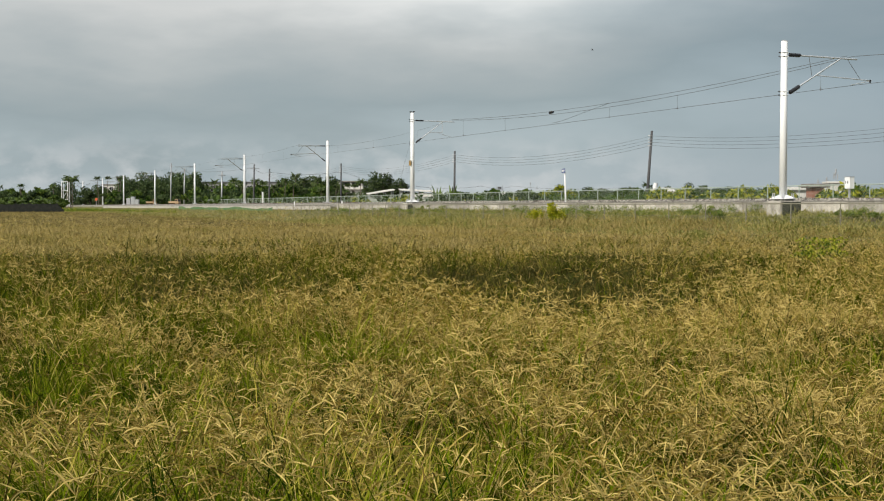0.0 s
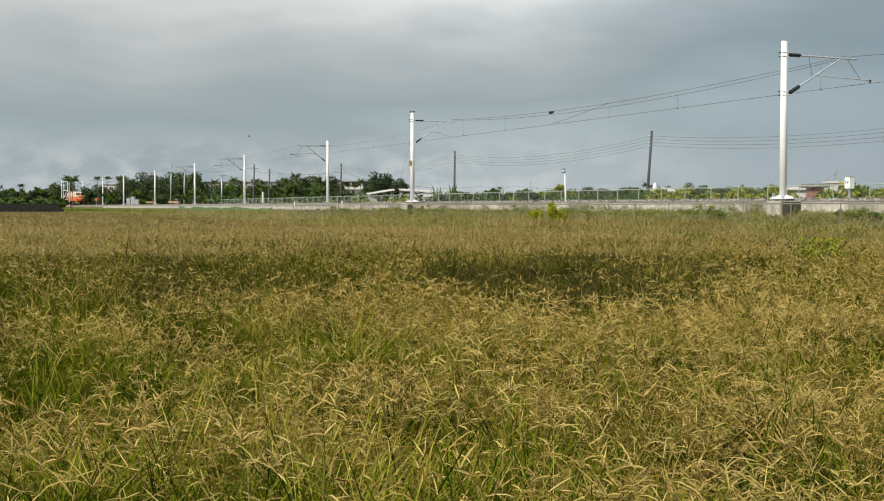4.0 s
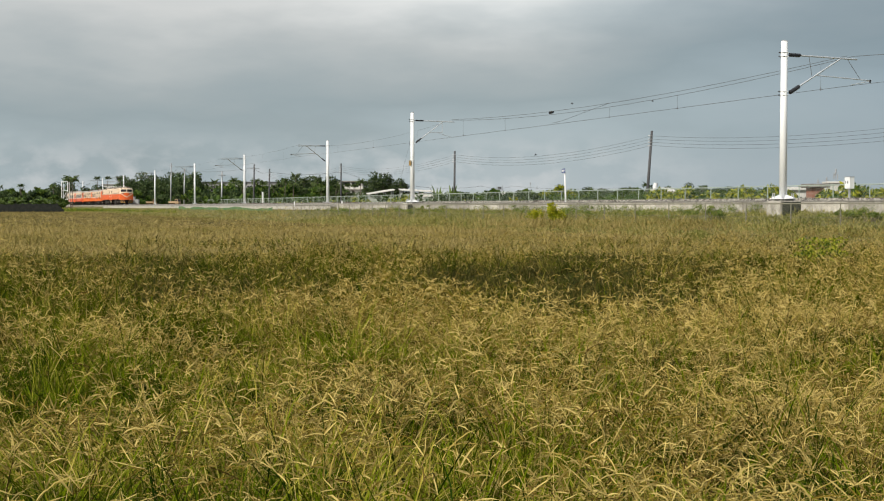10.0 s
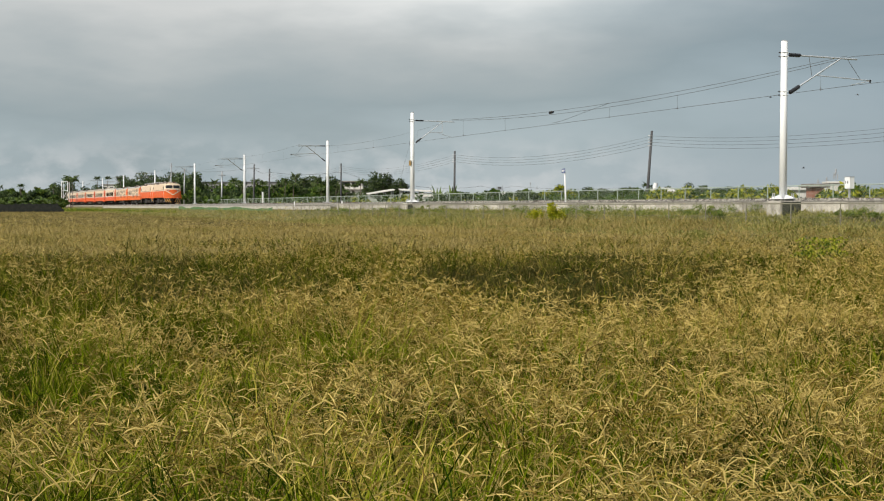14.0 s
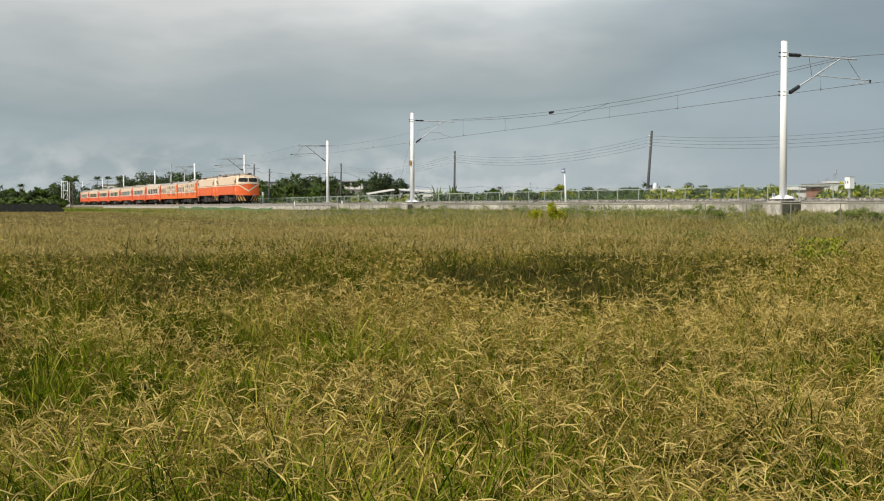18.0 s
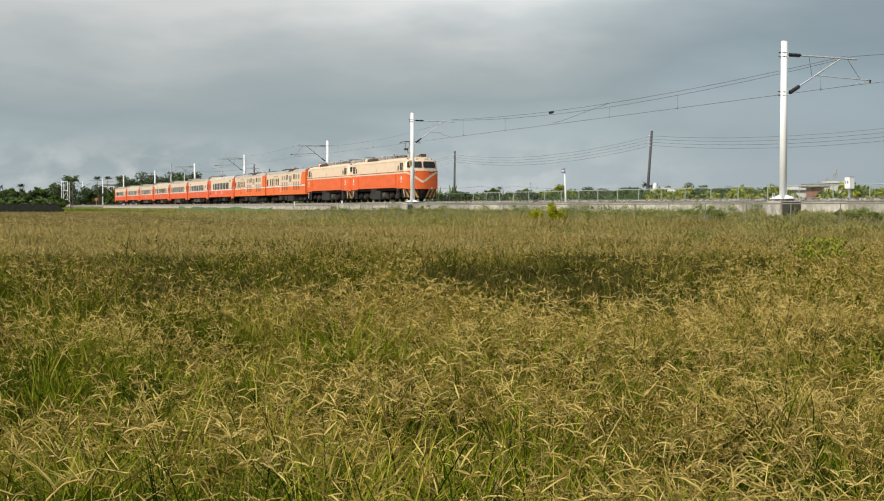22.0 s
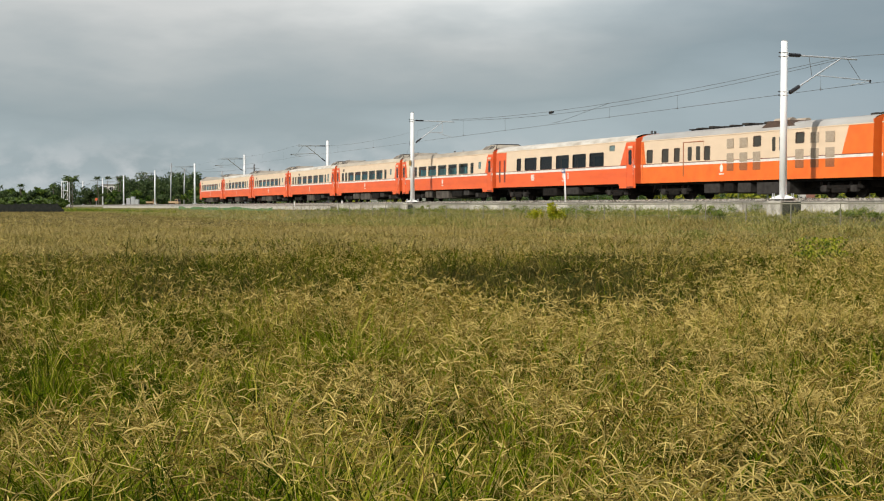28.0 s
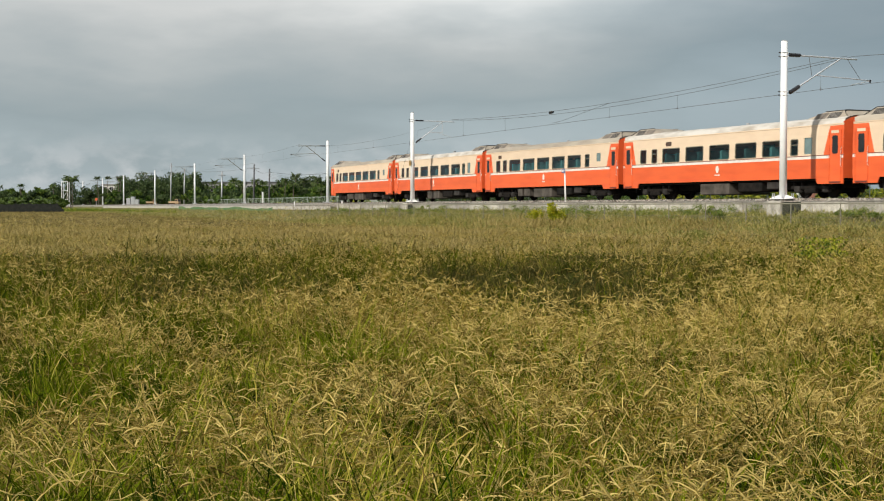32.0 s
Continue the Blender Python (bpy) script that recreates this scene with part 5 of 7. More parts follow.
    part("jumper", G().pipe([(2.8, -.45, 4.18), (3.0, -.8, 4.24), (3.5, -.3, 4.12), (4.2, .3, 4.2)], .016, 5), STEEL, car)
    # pantographs
    panto(car, 4.78, 1, raised)
    panto(car, -6.0, -1, False)
    emblem(car, 6.92, 2.02, .42)
    emblem(car, -6.92, 2.02, .42)
    part("underframe", G().box(-7.2, 7.2, -1.28, 1.28, 1.0, 1.24, .03), UNDER, car)
    part("transformer_case", G().box(-1.9, .75, -1.36, 1.36, .22, 1.0, .05), UNDERGREY, car)
    for sg in (-1, 1):
        cp = part("compressor", G().rod((1.25, sg * 1.02, .62), (1.75, sg * 1.02, .62), .24, .22, 12).box(1.05, 1.30, sg * 1.02 - .2, sg * 1.02 + .2, .34, .84, .05), CASEGREY, car, "dusty grey compressor")
        part("pipe", G().pipe([(1.8, sg * 1.1, .7), (2.1, sg * 1.15, .55), (2.2, sg * 1.15, .35), (2.6, sg * 1.1, .30)], .03, 5), CASEGREY, cp)
    part("transformer_top", G().box(-1.9, -.1, -1.38, 1.38, .98, 1.16, .02), UNDERGREY, car)
    part("seam", G().box(-.008, .008, -1.454, 1.454, zb, 3.0), ROOFDIRTY, car)
    for sg in (-1, 1):
        lo_, hi_ = min(sg * 1.452, sg * 1.470), max(sg * 1.452, sg * 1.470)
        for x in (-5.42, 5.42):
            part("panel_edge", G().box(x - .02, x + .02, lo_, hi_, zb + .04, 2.41, .004), ORANGE, car)
            part("panel_edge", G().box(x - .02, x + .02, min(sg * 1.43, sg * 1.462), max(sg * 1.43, sg * 1.462), 2.62, 3.44, .004), CREAM, car)
            part("door_crease", G().box(x + (.10 if x > 0 else -.13), x + (.13 if x > 0 else -.10), min(sg * 1.450, sg * 1.454), max(sg * 1.450, sg * 1.454), zb + .05, 2.41), DARKRED, car)
        part("sill_ledge", G().box(-5.38, 5.38, lo_, hi_, 1.44, 1.475, .004), ORANGE, car)
        part("gutter", G().box(-6.9, 6.9, min(sg * 1.385, sg * 1.425), max(sg * 1.385, sg * 1.425), gut - .03, gut + .02, .005), CREAM, car)
    for x in (-4.6, 4.6):
        bogie(car, x, 3.3, .5, 3)
        for dx in (-1.65, 0, 1.65):
            # dark blocks added between the axles against light showing through
            part("axle_blocker", G().box(x + dx - .62, x + dx + .62, -.42, .42, .24, .98, .08), UNDER, car)
        for sg in (-1, 1):
            part("brake_cylinder", G().rod((x + .9, sg * 1.12, .55), (x + 1.3, sg * 1.12, .6), .14, .14, 10).rod((x - 1.3, sg * 1.12, .5), (x - .9, sg * 1.12, .6), .13, .13, 10), UNDERGREY, car)
            part("sand_pipe", G().pipe([(x + 2.3, sg * 1.15, .95), (x + 2.35, sg * 1.1, .5), (x + 2.2, sg * .8, .15)], .03, 5), UNDERGREY, car)
    return car


def panto(car, x, e, raised):
    """A single-arm pantograph; e: the end it opens to."""
    p = part("pantograph", G().box(x - .7, x + .7, -.5, -.44, 4.0, 4.07).box(x - .7, x + .7, .44, .5, 4.0, 4.07).box(x - .7, x - .62, -.5, .5, 4.0, 4.07).box(x + .62, x + .7, -.5, .5, 4.0, 4.07), STEEL, car, "steel pantograph")
    for a in (-.65, .65):
        for y in (-.47, .47):
            part("roof_insulator", G().rod((x + a, y, 3.80), (x + a, y, 4.0), .06, .05, 8), ROOFINS, p)
    zk, zh = (4.66, 5.24) if raised else (4.14, 4.24)
    xk = x - e * .95
    xh = x + e * .15
    part("lower_arm", G().rod((x + e * .4, 0, 4.05), (xk, 0, zk), .05, .04, 7), STEEL, p)
    part("knee", G().box(xk - .1, xk + .14, -.16, .16, zk - .10, zk + .08, .03), BLACK, p)
    part("upper_arm", G().rod((xk, -.1, zk), (xh, -.38, zh), .028, .022, 6).rod((xk, .1, zk), (xh, .38, zh), .028, .022, 6), STEEL, p)
    hd = part("collector_head", G().box(xh - .22, xh - .15, -.62, .62, zh, zh + .05, .01).box(xh + .15, xh + .22, -.62, .62, zh, zh + .05, .01), BLACK if raised else GALV, p)
    for dx in (-.18, .18):
        for sg in (-1, 1):
            part("horn", G().pipe([(xh + dx, sg * .62, zh + .02), (xh + dx, sg * .78, zh - .02), (xh + dx, sg * .90, zh - .14)], .018, 5), BLACK if raised else GALV, hd)


TRAIN = []


def build_train():
    lead, second = build_loco(True), build_loco(False)
    van = build_van()
    van2 = copy_thing(van, Matrix())
    saloon = build_saloon()
    coach, pale = build_coach(True), build_coach(False)
    cars = [(lead, 8.42, 4.6), (second, 25.10, 4.6), (van, 43.37, 6.9), (van2, 63.28, 6.9), (saloon, 83.28, 6.9), (coach, 103.28, 6.9), (pale, 143.28, 6.9)]
    for k, kind in ((1, coach), (3, coach), (4, pale), (5, coach)):
        cars.append((copy_thing(kind, Matrix()), 103.28 + 20 * k, 6.9))
    for c, off, b in cars:
        c.scale = (1, 1.055, 1)
    TRAIN.extend(cars)
    last = cars[-1][0]
    for y in (-1.05, 1.05):
        part("tail_lamp", G().rod((-9.70, y, 2.35), (-9.75, y, 2.35), .10, .09, 10), REDBALL, last)


def front_at(t):
    # the pull of the engine ripples a little at the end
    return -48.73 + 18.07 * (t - 22) + 0.09 * (t - 22) ** 2 + float(np.interp(t, (29, 30, 31, 32), (0, .17, -.16, 0)))


def car_pose(c, b):
    p, q = tp(c + b, -1.53), tp(c - b, -1.53)
    w = p - q
    return Matrix.Translation((p + q) / 2) @ Matrix.Rotation(math.atan2(w.y, w.x), 4, "Z") @ Matrix.Rotation(-math.atan2(w.z, math.hypot(w.x, w.y)), 4, "Y")


# ---- the meadow ----
def blades(rs, xy, hgt, wid, lean, segs, way=None):
    """Arching tapering blades, each an island: arrays of vertices, quads and triangles."""
    n = len(xy)
    a = rs.rand(n) * math.tau if way is None else way
    a = a + rs.normal(size=n) * .2
    drift = rs.normal(size=n) * .9
    tilt, curl = .12 + .55 * lean * rs.rand(n), lean * rs.uniform(.6, 3.0, n)
    V = np.zeros((n, 2 * segs + 1, 3))
    p = np.concatenate([xy, np.zeros((n, 1))], 1)
    step = hgt * 1.18 / segs
    face = a + math.pi / 2 + rs.normal(size=n) * .8
    for k in range(segs + 1):
        t = k / segs
        if k:
            th = tilt + curl * (t - .5 / segs) ** 1.4
            h = a + drift * t
            p = p + np.stack([np.sin(th) * np.cos(h), np.sin(th) * np.sin(h), np.cos(th)], 1) * step[:, None]
            p[:, 2] = np.maximum(p[:, 2], .02)
        w = (.55 + 1.1 * t) * (1 - t) ** .6 * wid * .62
        f = face + drift * .6 * t
        if k < segs:
            o = np.stack([np.cos(f) * w, np.sin(f) * w, np.zeros(n)], 1)
            V[:, 2 * k], V[:, 2 * k + 1] = p - o, p + o
        else:
            V[:, 2 * segs] = p
    base = (np.arange(n) * (2 * segs + 1))[:, None]
    Q = [base + np.array([[2 * k, 2 * k + 1, 2 * k + 3, 2 * k + 2]]) for k in range(segs - 1)]
    Q = np.concatenate(Q) if Q else np.zeros((0, 4), int)
    T = base + np.array([[2 * segs - 2, 2 * segs - 1, 2 * segs]])
    return V.reshape(-1, 3), Q, T


def wedge(rs, n, y0, y1, power, half=0.36):
    """Places in the field in front of the stand, thinning out with depth."""
    u = rs.rand(n)
    y = (y0 ** power + u * (y1 ** power - y0 ** power)) ** (1 / power)
    x = (rs.rand(n) * 2 - 1) * (half * y + 0.6)
    return np.stack([x, y], 1)


def smooth_noise(xy, size, seed):
    """Soft value noise over the plan, 0 to 1."""
    r = np.random.RandomState(seed)
    tab = r.rand(64, 64)
    p = xy / size + 1000.0
    i = np.floor(p).astype(int)
    f = p - i
    f = f * f * (3 - 2 * f)
    g = lambda a, b: tab[(i[:, 0] + a) % 64, (i[:, 1] + b) % 64]
    return (g(0, 0) * (1 - f[:, 0]) + g(1, 0) * f[:, 0]) * (1 - f[:, 1]) + (g(0, 1) * (1 - f[:, 0]) + g(1, 1) * f[:, 0]) * f[:, 1]


def in_field(xy):
    """True where a place lies on the field side of the lineside fence."""
    xs, ys = np.array([tp(s, 6.3)[:2] for s in range(-420, 60, 4)]).T
    lim = np.interp(xy[:, 1], ys[::-1], xs[::-1], left=60, right=-400)
    return xy[:, 0] < lim


def bank_height(xy):
    """The height of the bank's foot under a place in the field."""
    near = np.array([tp(s, 0)[:] for s in range(-420, 60, 3)])
    q = np.concatenate([((xy[k:k + 4000, None, :] - near[None, :, :2]) ** 2).sum(2) for k in range(0, len(xy), 4000)])
    i = q.argmin(1)
    h = np.interp(np.sqrt(q[np.arange(len(xy)), i]), [6, 9.5, 10.5], [-1.22, -1.64, -1.95])
    return np.maximum(0, near[i, 2] + h)


def dark_patch(xy):
    """How far a place lies in the patches of darker grass."""
    ell = lambda x, y, rx, ry: np.clip(1.2 - ((xy[:, 0] - x) / rx) ** 2 - ((xy[:, 1] - y) / ry) ** 2, 0, 1)
    deep = np.maximum(ell(1.45, 21.0, 2.5, 8.5), .75 * ell(3.9, 27.0, 2.7, 6.0))
    faint = np.maximum(ell(-2.9, 20.0, 2.6, 6.0), ell(-6.6, 27.0, 2.6, 7.0))
    return np.clip(np.maximum(.95 * deep, .5 * faint) * (.55 + .9 * smooth_noise(xy, 1.1, 33)), 0, 1)


def strips(rs, P, w):
    """Thin ribbons along centre lines P (n, k, 3) with half-widths w (n, k - 1), each rolled at random and ending in a point."""
    n, k = P.shape[:2]
    ref = rs.normal(size=(n, 3)) * np.array([.7, 1.0, .7])
    V = np.zeros((n, 2 * k - 1, 3))
    for j in range(k - 1):
        t = P[:, j + 1] - P[:, max(j - 1, 0)]
        o = np.cross(t, ref)
        o /= np.linalg.norm(o, axis=1)[:, None] + 1e-9
        o *= w[:, j][:, None]
        V[:, 2 * j], V[:, 2 * j + 1] = P[:, j] - o, P[:, j] + o
    V[:, 2 * k - 2] = P[:, k - 1]
    b = (np.arange(n) * (2 * k - 1))[:, None]
    Q = np.concatenate([b + np.array([[2 * j, 2 * j + 1, 2 * j + 3, 2 * j + 2]]) for j in range(k - 2)])
    return V.reshape(-1, 3), Q, b + np.array([[2 * k - 4, 2 * k - 3, 2 * k - 2]])


def heads(rs, xy, hgt, size, wid, z=0.0):
    """Finger-grass heads: a nodding stalk that ends in a star of thin drooping spikes."""
    n = len(xy)
    a = rs.rand(n) * math.tau
    lean = np.abs(rs.normal(size=n)) * .75 + .1
    P = np.zeros((n, 4, 3))
    P[:, 0, :2], P[:, 0, 2] = xy, z
    for j in range(1, 4):
        th = lean * (.25 + 1.5 * (j / 3) ** 2)
        P[:, j] = P[:, j - 1] + np.stack([np.sin(th) * np.cos(a), np.sin(th) * np.sin(a), np.cos(th)], 1) * (hgt * .36)[:, None]
    out = [strips(rs, P, np.full((n, 3), wid * .22))]
    tip, tha = P[:, 3] - (P[:, 3] - P[:, 2]) * .1, lean * 1.75
    for k in range(6):
        keep = rs.rand(n) < (0.95 if k < 4 else 0.55)
        p, sz, m = tip[keep], size[keep] * rs.uniform(.6, 1.25, keep.sum()), int(keep.sum())
        fa = k * 1.05 + rs.rand(m) * 1.4
        spread = rs.uniform(.15, 1.35, m)
        # the spikes open round the stalk's own direction and then hang over
        el = math.pi / 2 - spread - .35 * tha[keep]
        fall = rs.uniform(-.2, 1.5, m)
        F = np.zeros((m, 4, 3))
        F[:, 0] = p
        for j in range(1, 4):
            e = np.maximum(el - fall * ((j - .5) / 3), -1.45)
            F[:, j] = F[:, j - 1] + np.stack([np.cos(e) * np.cos(fa), np.cos(e) * np.sin(fa), np.sin(e)], 1) * (sz / 3)[:, None]
        w = np.array([[.6, 1.0, .85]]) * rs.uniform(.8, 1.25, (m, 1)) * wid * .42
        out.append(strips(rs, F, w))
    return join(out)


def arcs(rs, xy, z, ln, wid, segs=4):
    """Bent dry leaves that rise from height z, arch over and hang."""
    n = len(xy)
    a = rs.rand(n) * math.tau
    el, fall = rs.uniform(.1, 1.5, n), rs.uniform(.1, 2.4, n)
    turn = rs.normal(size=n) * .5
    P = np.zeros((n, segs + 1, 3))
    P[:, 0, :2], P[:, 0, 2] = xy, z
    for j in range(1, segs + 1):
        e = np.maximum(el - fall * (j - .5) / segs, -1.3)
        h = a + turn * j / segs
        P[:, j] = P[:, j - 1] + np.stack([np.cos(e) * np.cos(h), np.cos(e) * np.sin(h), np.sin(e)], 1) * (ln / segs)[:, None]
    P[:, :, 2] = np.maximum(P[:, :, 2], .02)
    w = (np.linspace(.8, 1.0, segs)[None, :] * np.linspace(1.1, .6, segs)[None, :]) * wid[:, None] * .5
    return strips(rs, P, w)


def join(parts):
    o, Vs, Qs, Ts = 0, [], [], []
    for V, Q, T in parts:
        Vs.append(V)
        Qs.append(np.asarray(Q) + o)
        Ts.append(np.asarray(T) + o)
        o += len(V)
    return np.concatenate(Vs), np.concatenate(Qs).astype(int), np.concatenate(Ts).astype(int)


def build_meadow():
    rs = np.random.RandomState(11)
    sets = {"near": [], "mid": [], "far": [], "dark": [], "head": [], "under": [], "dry": []}
    # tussocks whose blades fan out from a common foot, with gaps of short grass between them
    for n, per, y0, y1, w0, w1, rad, segs, key, power in ((1900, 58, 3.6, 12.5, .0045, .0085, .12, 4, "near", 1.35), (4600, 34, 11.5, 31, .0075, .014, .13, 3, "mid", 1.0), (14000, 14, 28, 78, .014, .028, .24, 2, "far", .8), (26000, 10, 70, 275, .04, .09, .6, 1, "far", .8)):
        c = wedge(rs, n, y0, y1, power, .38)
        c = c[in_field(c)]
        m = len(c)
        big = smooth_noise(c, 2.6, 4)
        small = smooth_noise(c, .75, 19)
        dk = dark_patch(c)
        # straw: where the seed heads and dead leaves gather
        straw = np.clip(-3.1 + 7.4 * (.34 * smooth_noise(c, 1.3, 203) + .38 * smooth_noise(c, .42, 9) + .28 * smooth_noise(c, .18, 10)), .02, 1.25) * np.clip(1 + 1.7 * c[:, 0] / c[:, 1], .6, 1.6)
        th = (.06 + .18 * big + .30 * small + .22 * smooth_noise(c, .26, 27)) * rs.uniform(.75, 1.25, m) * (1 - .2 * dk)
        tr = rad * rs.uniform(.6, 1.7, m)
        i = np.repeat(np.arange(m), per)
        k = len(i)
        way = rs.rand(k) * math.tau
        r = tr[i] * np.sqrt(rs.rand(k))
        xy = c[i] + np.stack([np.cos(way), np.sin(way)], 1) * r[:, None]
        zb = bank_height(c) if key == "far" else np.zeros(m)
        if key == "far":
            th = th * np.where((zb > .05) & (c[:, 1] > 58), 1.75, .9)
        lean = np.clip(.45 + .7 * r / tr[i] + rs.normal(size=k) * .35 + {"far": .8, "mid": .25, "near": .1}[key], .1, 1.9)
        h = th[i] * np.where(rs.rand(k) < .08, rs.uniform(1.0, 1.3, k), rs.uniform(.45, 1.05, k))
        wd = rs.uniform(w0, w1, k)
        way = way + rs.normal(size=k) * .9
        d = rs.rand(m)[i] < dk[i] * (.5 + .9 * smooth_noise(c, .9, 13))[i]
        olive = (key == "far") & (rs.rand(m) < np.clip((56 - c[:, 1]) / 24, 0, 1) * (.15 + smooth_noise(c, 4, 23)) * np.clip((c[:, 0] / c[:, 1] + .35) / .3, .1, 1))[i]
        for sel, q in ((~d & ~olive, key), (~d & olive, "mid"), (d, "dark")):
            if sel.any():
                made = blades(rs, xy[sel], h[sel], wd[sel], lean[sel], segs, way[sel])
                made[0][:, 2] += np.repeat(zb[i][sel], 2 * segs + 1)
                sets[q].append(made)
        # seed stalks and dead leaves among the same tussocks
        if y1 < 100:
            per_h, sz, wh, per_d, wdry = {"near": (13, .079, .0058, 13, .0056), "mid": (7, .080, .0078, 6, .0080), "far": (1, .08, .010, 1, .013)}[key]
            thin = np.clip(1.25 - c[:, 1] / 34, .25, 1) if key != "far" else np.full(m, .5)
            j = np.repeat(np.arange(m), per_h)
            keep = (rs.rand(len(j)) < (thin * straw)[j]) & (rs.rand(len(j)) > 1.1 * dk[j])
            j = j[keep]
            hx = c[j] + rs.normal(size=(len(j), 2)) * tr[j][:, None] * .9
            sets["head"].append(heads(rs, hx, th[j] * rs.uniform(.75, 1.15, len(j)), rs.uniform(.65, 1.4, len(j)) * sz, wh, zb[j]))
            j = np.repeat(np.arange(m), per_d)
            j = j[(rs.rand(len(j)) < (.06 + straw)[j]) & (rs.rand(len(j)) > dk[j])]
            sets["dry"].append(arcs(rs, c[j] + rs.normal(size=(len(j), 2)) * tr[j][:, None], zb[j] + th[j] * rs.uniform(.25, .95, len(j)), rs.uniform(.07, .24, len(j)), rs.uniform(.7, 1.3, len(j)) * wdry, 4 if key == "near" else 3))
    # short filler grass whose near-black colour stands in for shade between tussocks
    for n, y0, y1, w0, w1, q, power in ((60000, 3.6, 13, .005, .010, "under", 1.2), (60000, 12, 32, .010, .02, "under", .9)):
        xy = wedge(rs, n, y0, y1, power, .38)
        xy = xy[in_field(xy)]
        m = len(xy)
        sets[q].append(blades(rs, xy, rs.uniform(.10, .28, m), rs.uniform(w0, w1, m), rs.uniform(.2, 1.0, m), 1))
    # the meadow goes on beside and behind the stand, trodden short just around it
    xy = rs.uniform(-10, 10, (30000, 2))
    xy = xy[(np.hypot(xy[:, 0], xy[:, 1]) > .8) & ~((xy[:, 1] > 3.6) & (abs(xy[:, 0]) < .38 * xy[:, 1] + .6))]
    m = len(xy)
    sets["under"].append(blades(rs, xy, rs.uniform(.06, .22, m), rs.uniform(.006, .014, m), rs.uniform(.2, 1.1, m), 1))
    for n, per, reach, w0, w1, rad in ((1900, 18, 9, .009, .018, .13), (4200, 10, 26, .016, .032, .20), (4500, 8, 95, .03, .07, .35)):
        c = np.stack([rs.uniform(-reach, reach, n), rs.uniform(-reach, reach, n)], 1)
        far = np.hypot(c[:, 0], c[:, 1])
        c = c[in_field(c) & ~((c[:, 1] > 3.6) & (abs(c[:, 0]) < .38 * c[:, 1] + .6)) & (far > {9: 1.2, 26: 8, 95: 22}[reach])]
        m = len(c)
        i = np.repeat(np.arange(m), per)
        k = len(i)
        way = rs.rand(k) * math.tau
        r = rad * np.sqrt(rs.rand(k))
        xy = c[i] + np.stack([np.cos(way), np.sin(way)], 1) * r[:, None]
        h = (.3 + .25 * smooth_noise(c, 2.6, 4))[i] * rs.uniform(.6, 1.2, k)
        sets["near" if reach < 50 else "far"].append(blades(rs, xy, h, rs.uniform(w0, w1, k), rs.uniform(.2, 1.1, k), 2, way))
        j = rs.randint(0, m, 1600)
        sets["head"].append(heads(rs, c[j] + rs.normal(size=(1600, 2)) * .1, rs.uniform(.4, .65, 1600), rs.uniform(.07, .12, 1600), .006))
    for key, name, label, m in (("near", "meadow_grass", "tall green and straw-coloured meadow grass blades", BLADE), ("mid", "olive_meadow_grass", "olive green and tan meadow grass in tussocks", MIDBLADE), ("under", "shade_dark_grass", "short grass between the tussocks, coloured near-black for the shade there", SHADEBLADE), ("far", "distant_meadow_grass", "dry brown-green meadow grass further out", FARBLADE), ("dry", "dead_grass_leaves", "bent brown and straw-coloured dead grass leaves", DRYLEAF), ("dark", "dark_patch_grass", "dark olive grass in broad soft patches of the meadow", DARKBLADE), ("head", "grass_seed_heads", "straw-coloured drooping grass seed heads over the meadow", HEAD)):
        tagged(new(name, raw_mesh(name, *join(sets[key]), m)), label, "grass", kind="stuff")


def build_tufts():
    """Taller seed tufts near the stand that sway in the wind."""
    rs = np.random.RandomState(21)
    made = []
    for v in range(4):
        xy = rs.uniform(-.07, .07, (9, 2))
        me = raw_mesh("grass_tuft", *heads(rs, xy, rs.uniform(.5, .74, 9), rs.uniform(.07, .12, 9), .0045), HEAD)
        xb = rs.uniform(-.08, .08, (26, 2))
        mb = raw_mesh("blade_clump", *blades(rs, xb, rs.uniform(.3, .6, 26), rs.uniform(.005, .009, 26), rs.uniform(.2, .9, 26), 3), BLADE)
        made.append((me, mb))
    out = []
    for k in range(44):
        y = 3.4 + 7.5 * rs.rand() ** 1.3
        x = rs.uniform(-.33, .33) * y
        t = tagged(new("grass_tuft", made[k % 4][0]), "tuft of tall straw-coloured seed heads swaying in the wind", "grass tuft", "swaying grass tufts")
        part("blade_clump", made[k % 4][1], None, t)
        out.append((t, x, y, rs.rand() * 360, rs.rand() * 6.28, rs.uniform(1.6, 4.2), rs.uniform(.5, .9)))
    return out


# ---- trees and shrubs ----
def leaf_cloud(rs, centres, radii, n, size, flat=.75):
    """Small folded leaves scattered through clumps."""
    c = rs.randint(0, len(centres), n)
    d = rs.normal(size=(n, 3))
    d /= np.linalg.norm(d, axis=1)[:, None]
    r = rs.rand(n) ** .45
    p = np.asarray(centres)[c] + d * (r * np.asarray(radii)[c])[:, None] * np.array([1, 1, flat])
    a = rs.normal(size=(n, 3))
    a /= np.linalg.norm(a, axis=1)[:, None]
    b = np.cross(a, rs.normal(size=(n, 3)))
    b /= np.linalg.norm(b, axis=1)[:, None]
    s = (size * rs.uniform(.6, 1.3, n))[:, None]
    V = np.stack([p - a * s, p + b * s * .45, p + a * s, p - b * s * .45], 1).reshape(-1, 3)
    Q = (np.arange(n) * 4)[:, None] + np.array([[0, 1, 2, 3]])
    return V, Q, np.zeros((0, 3), int)


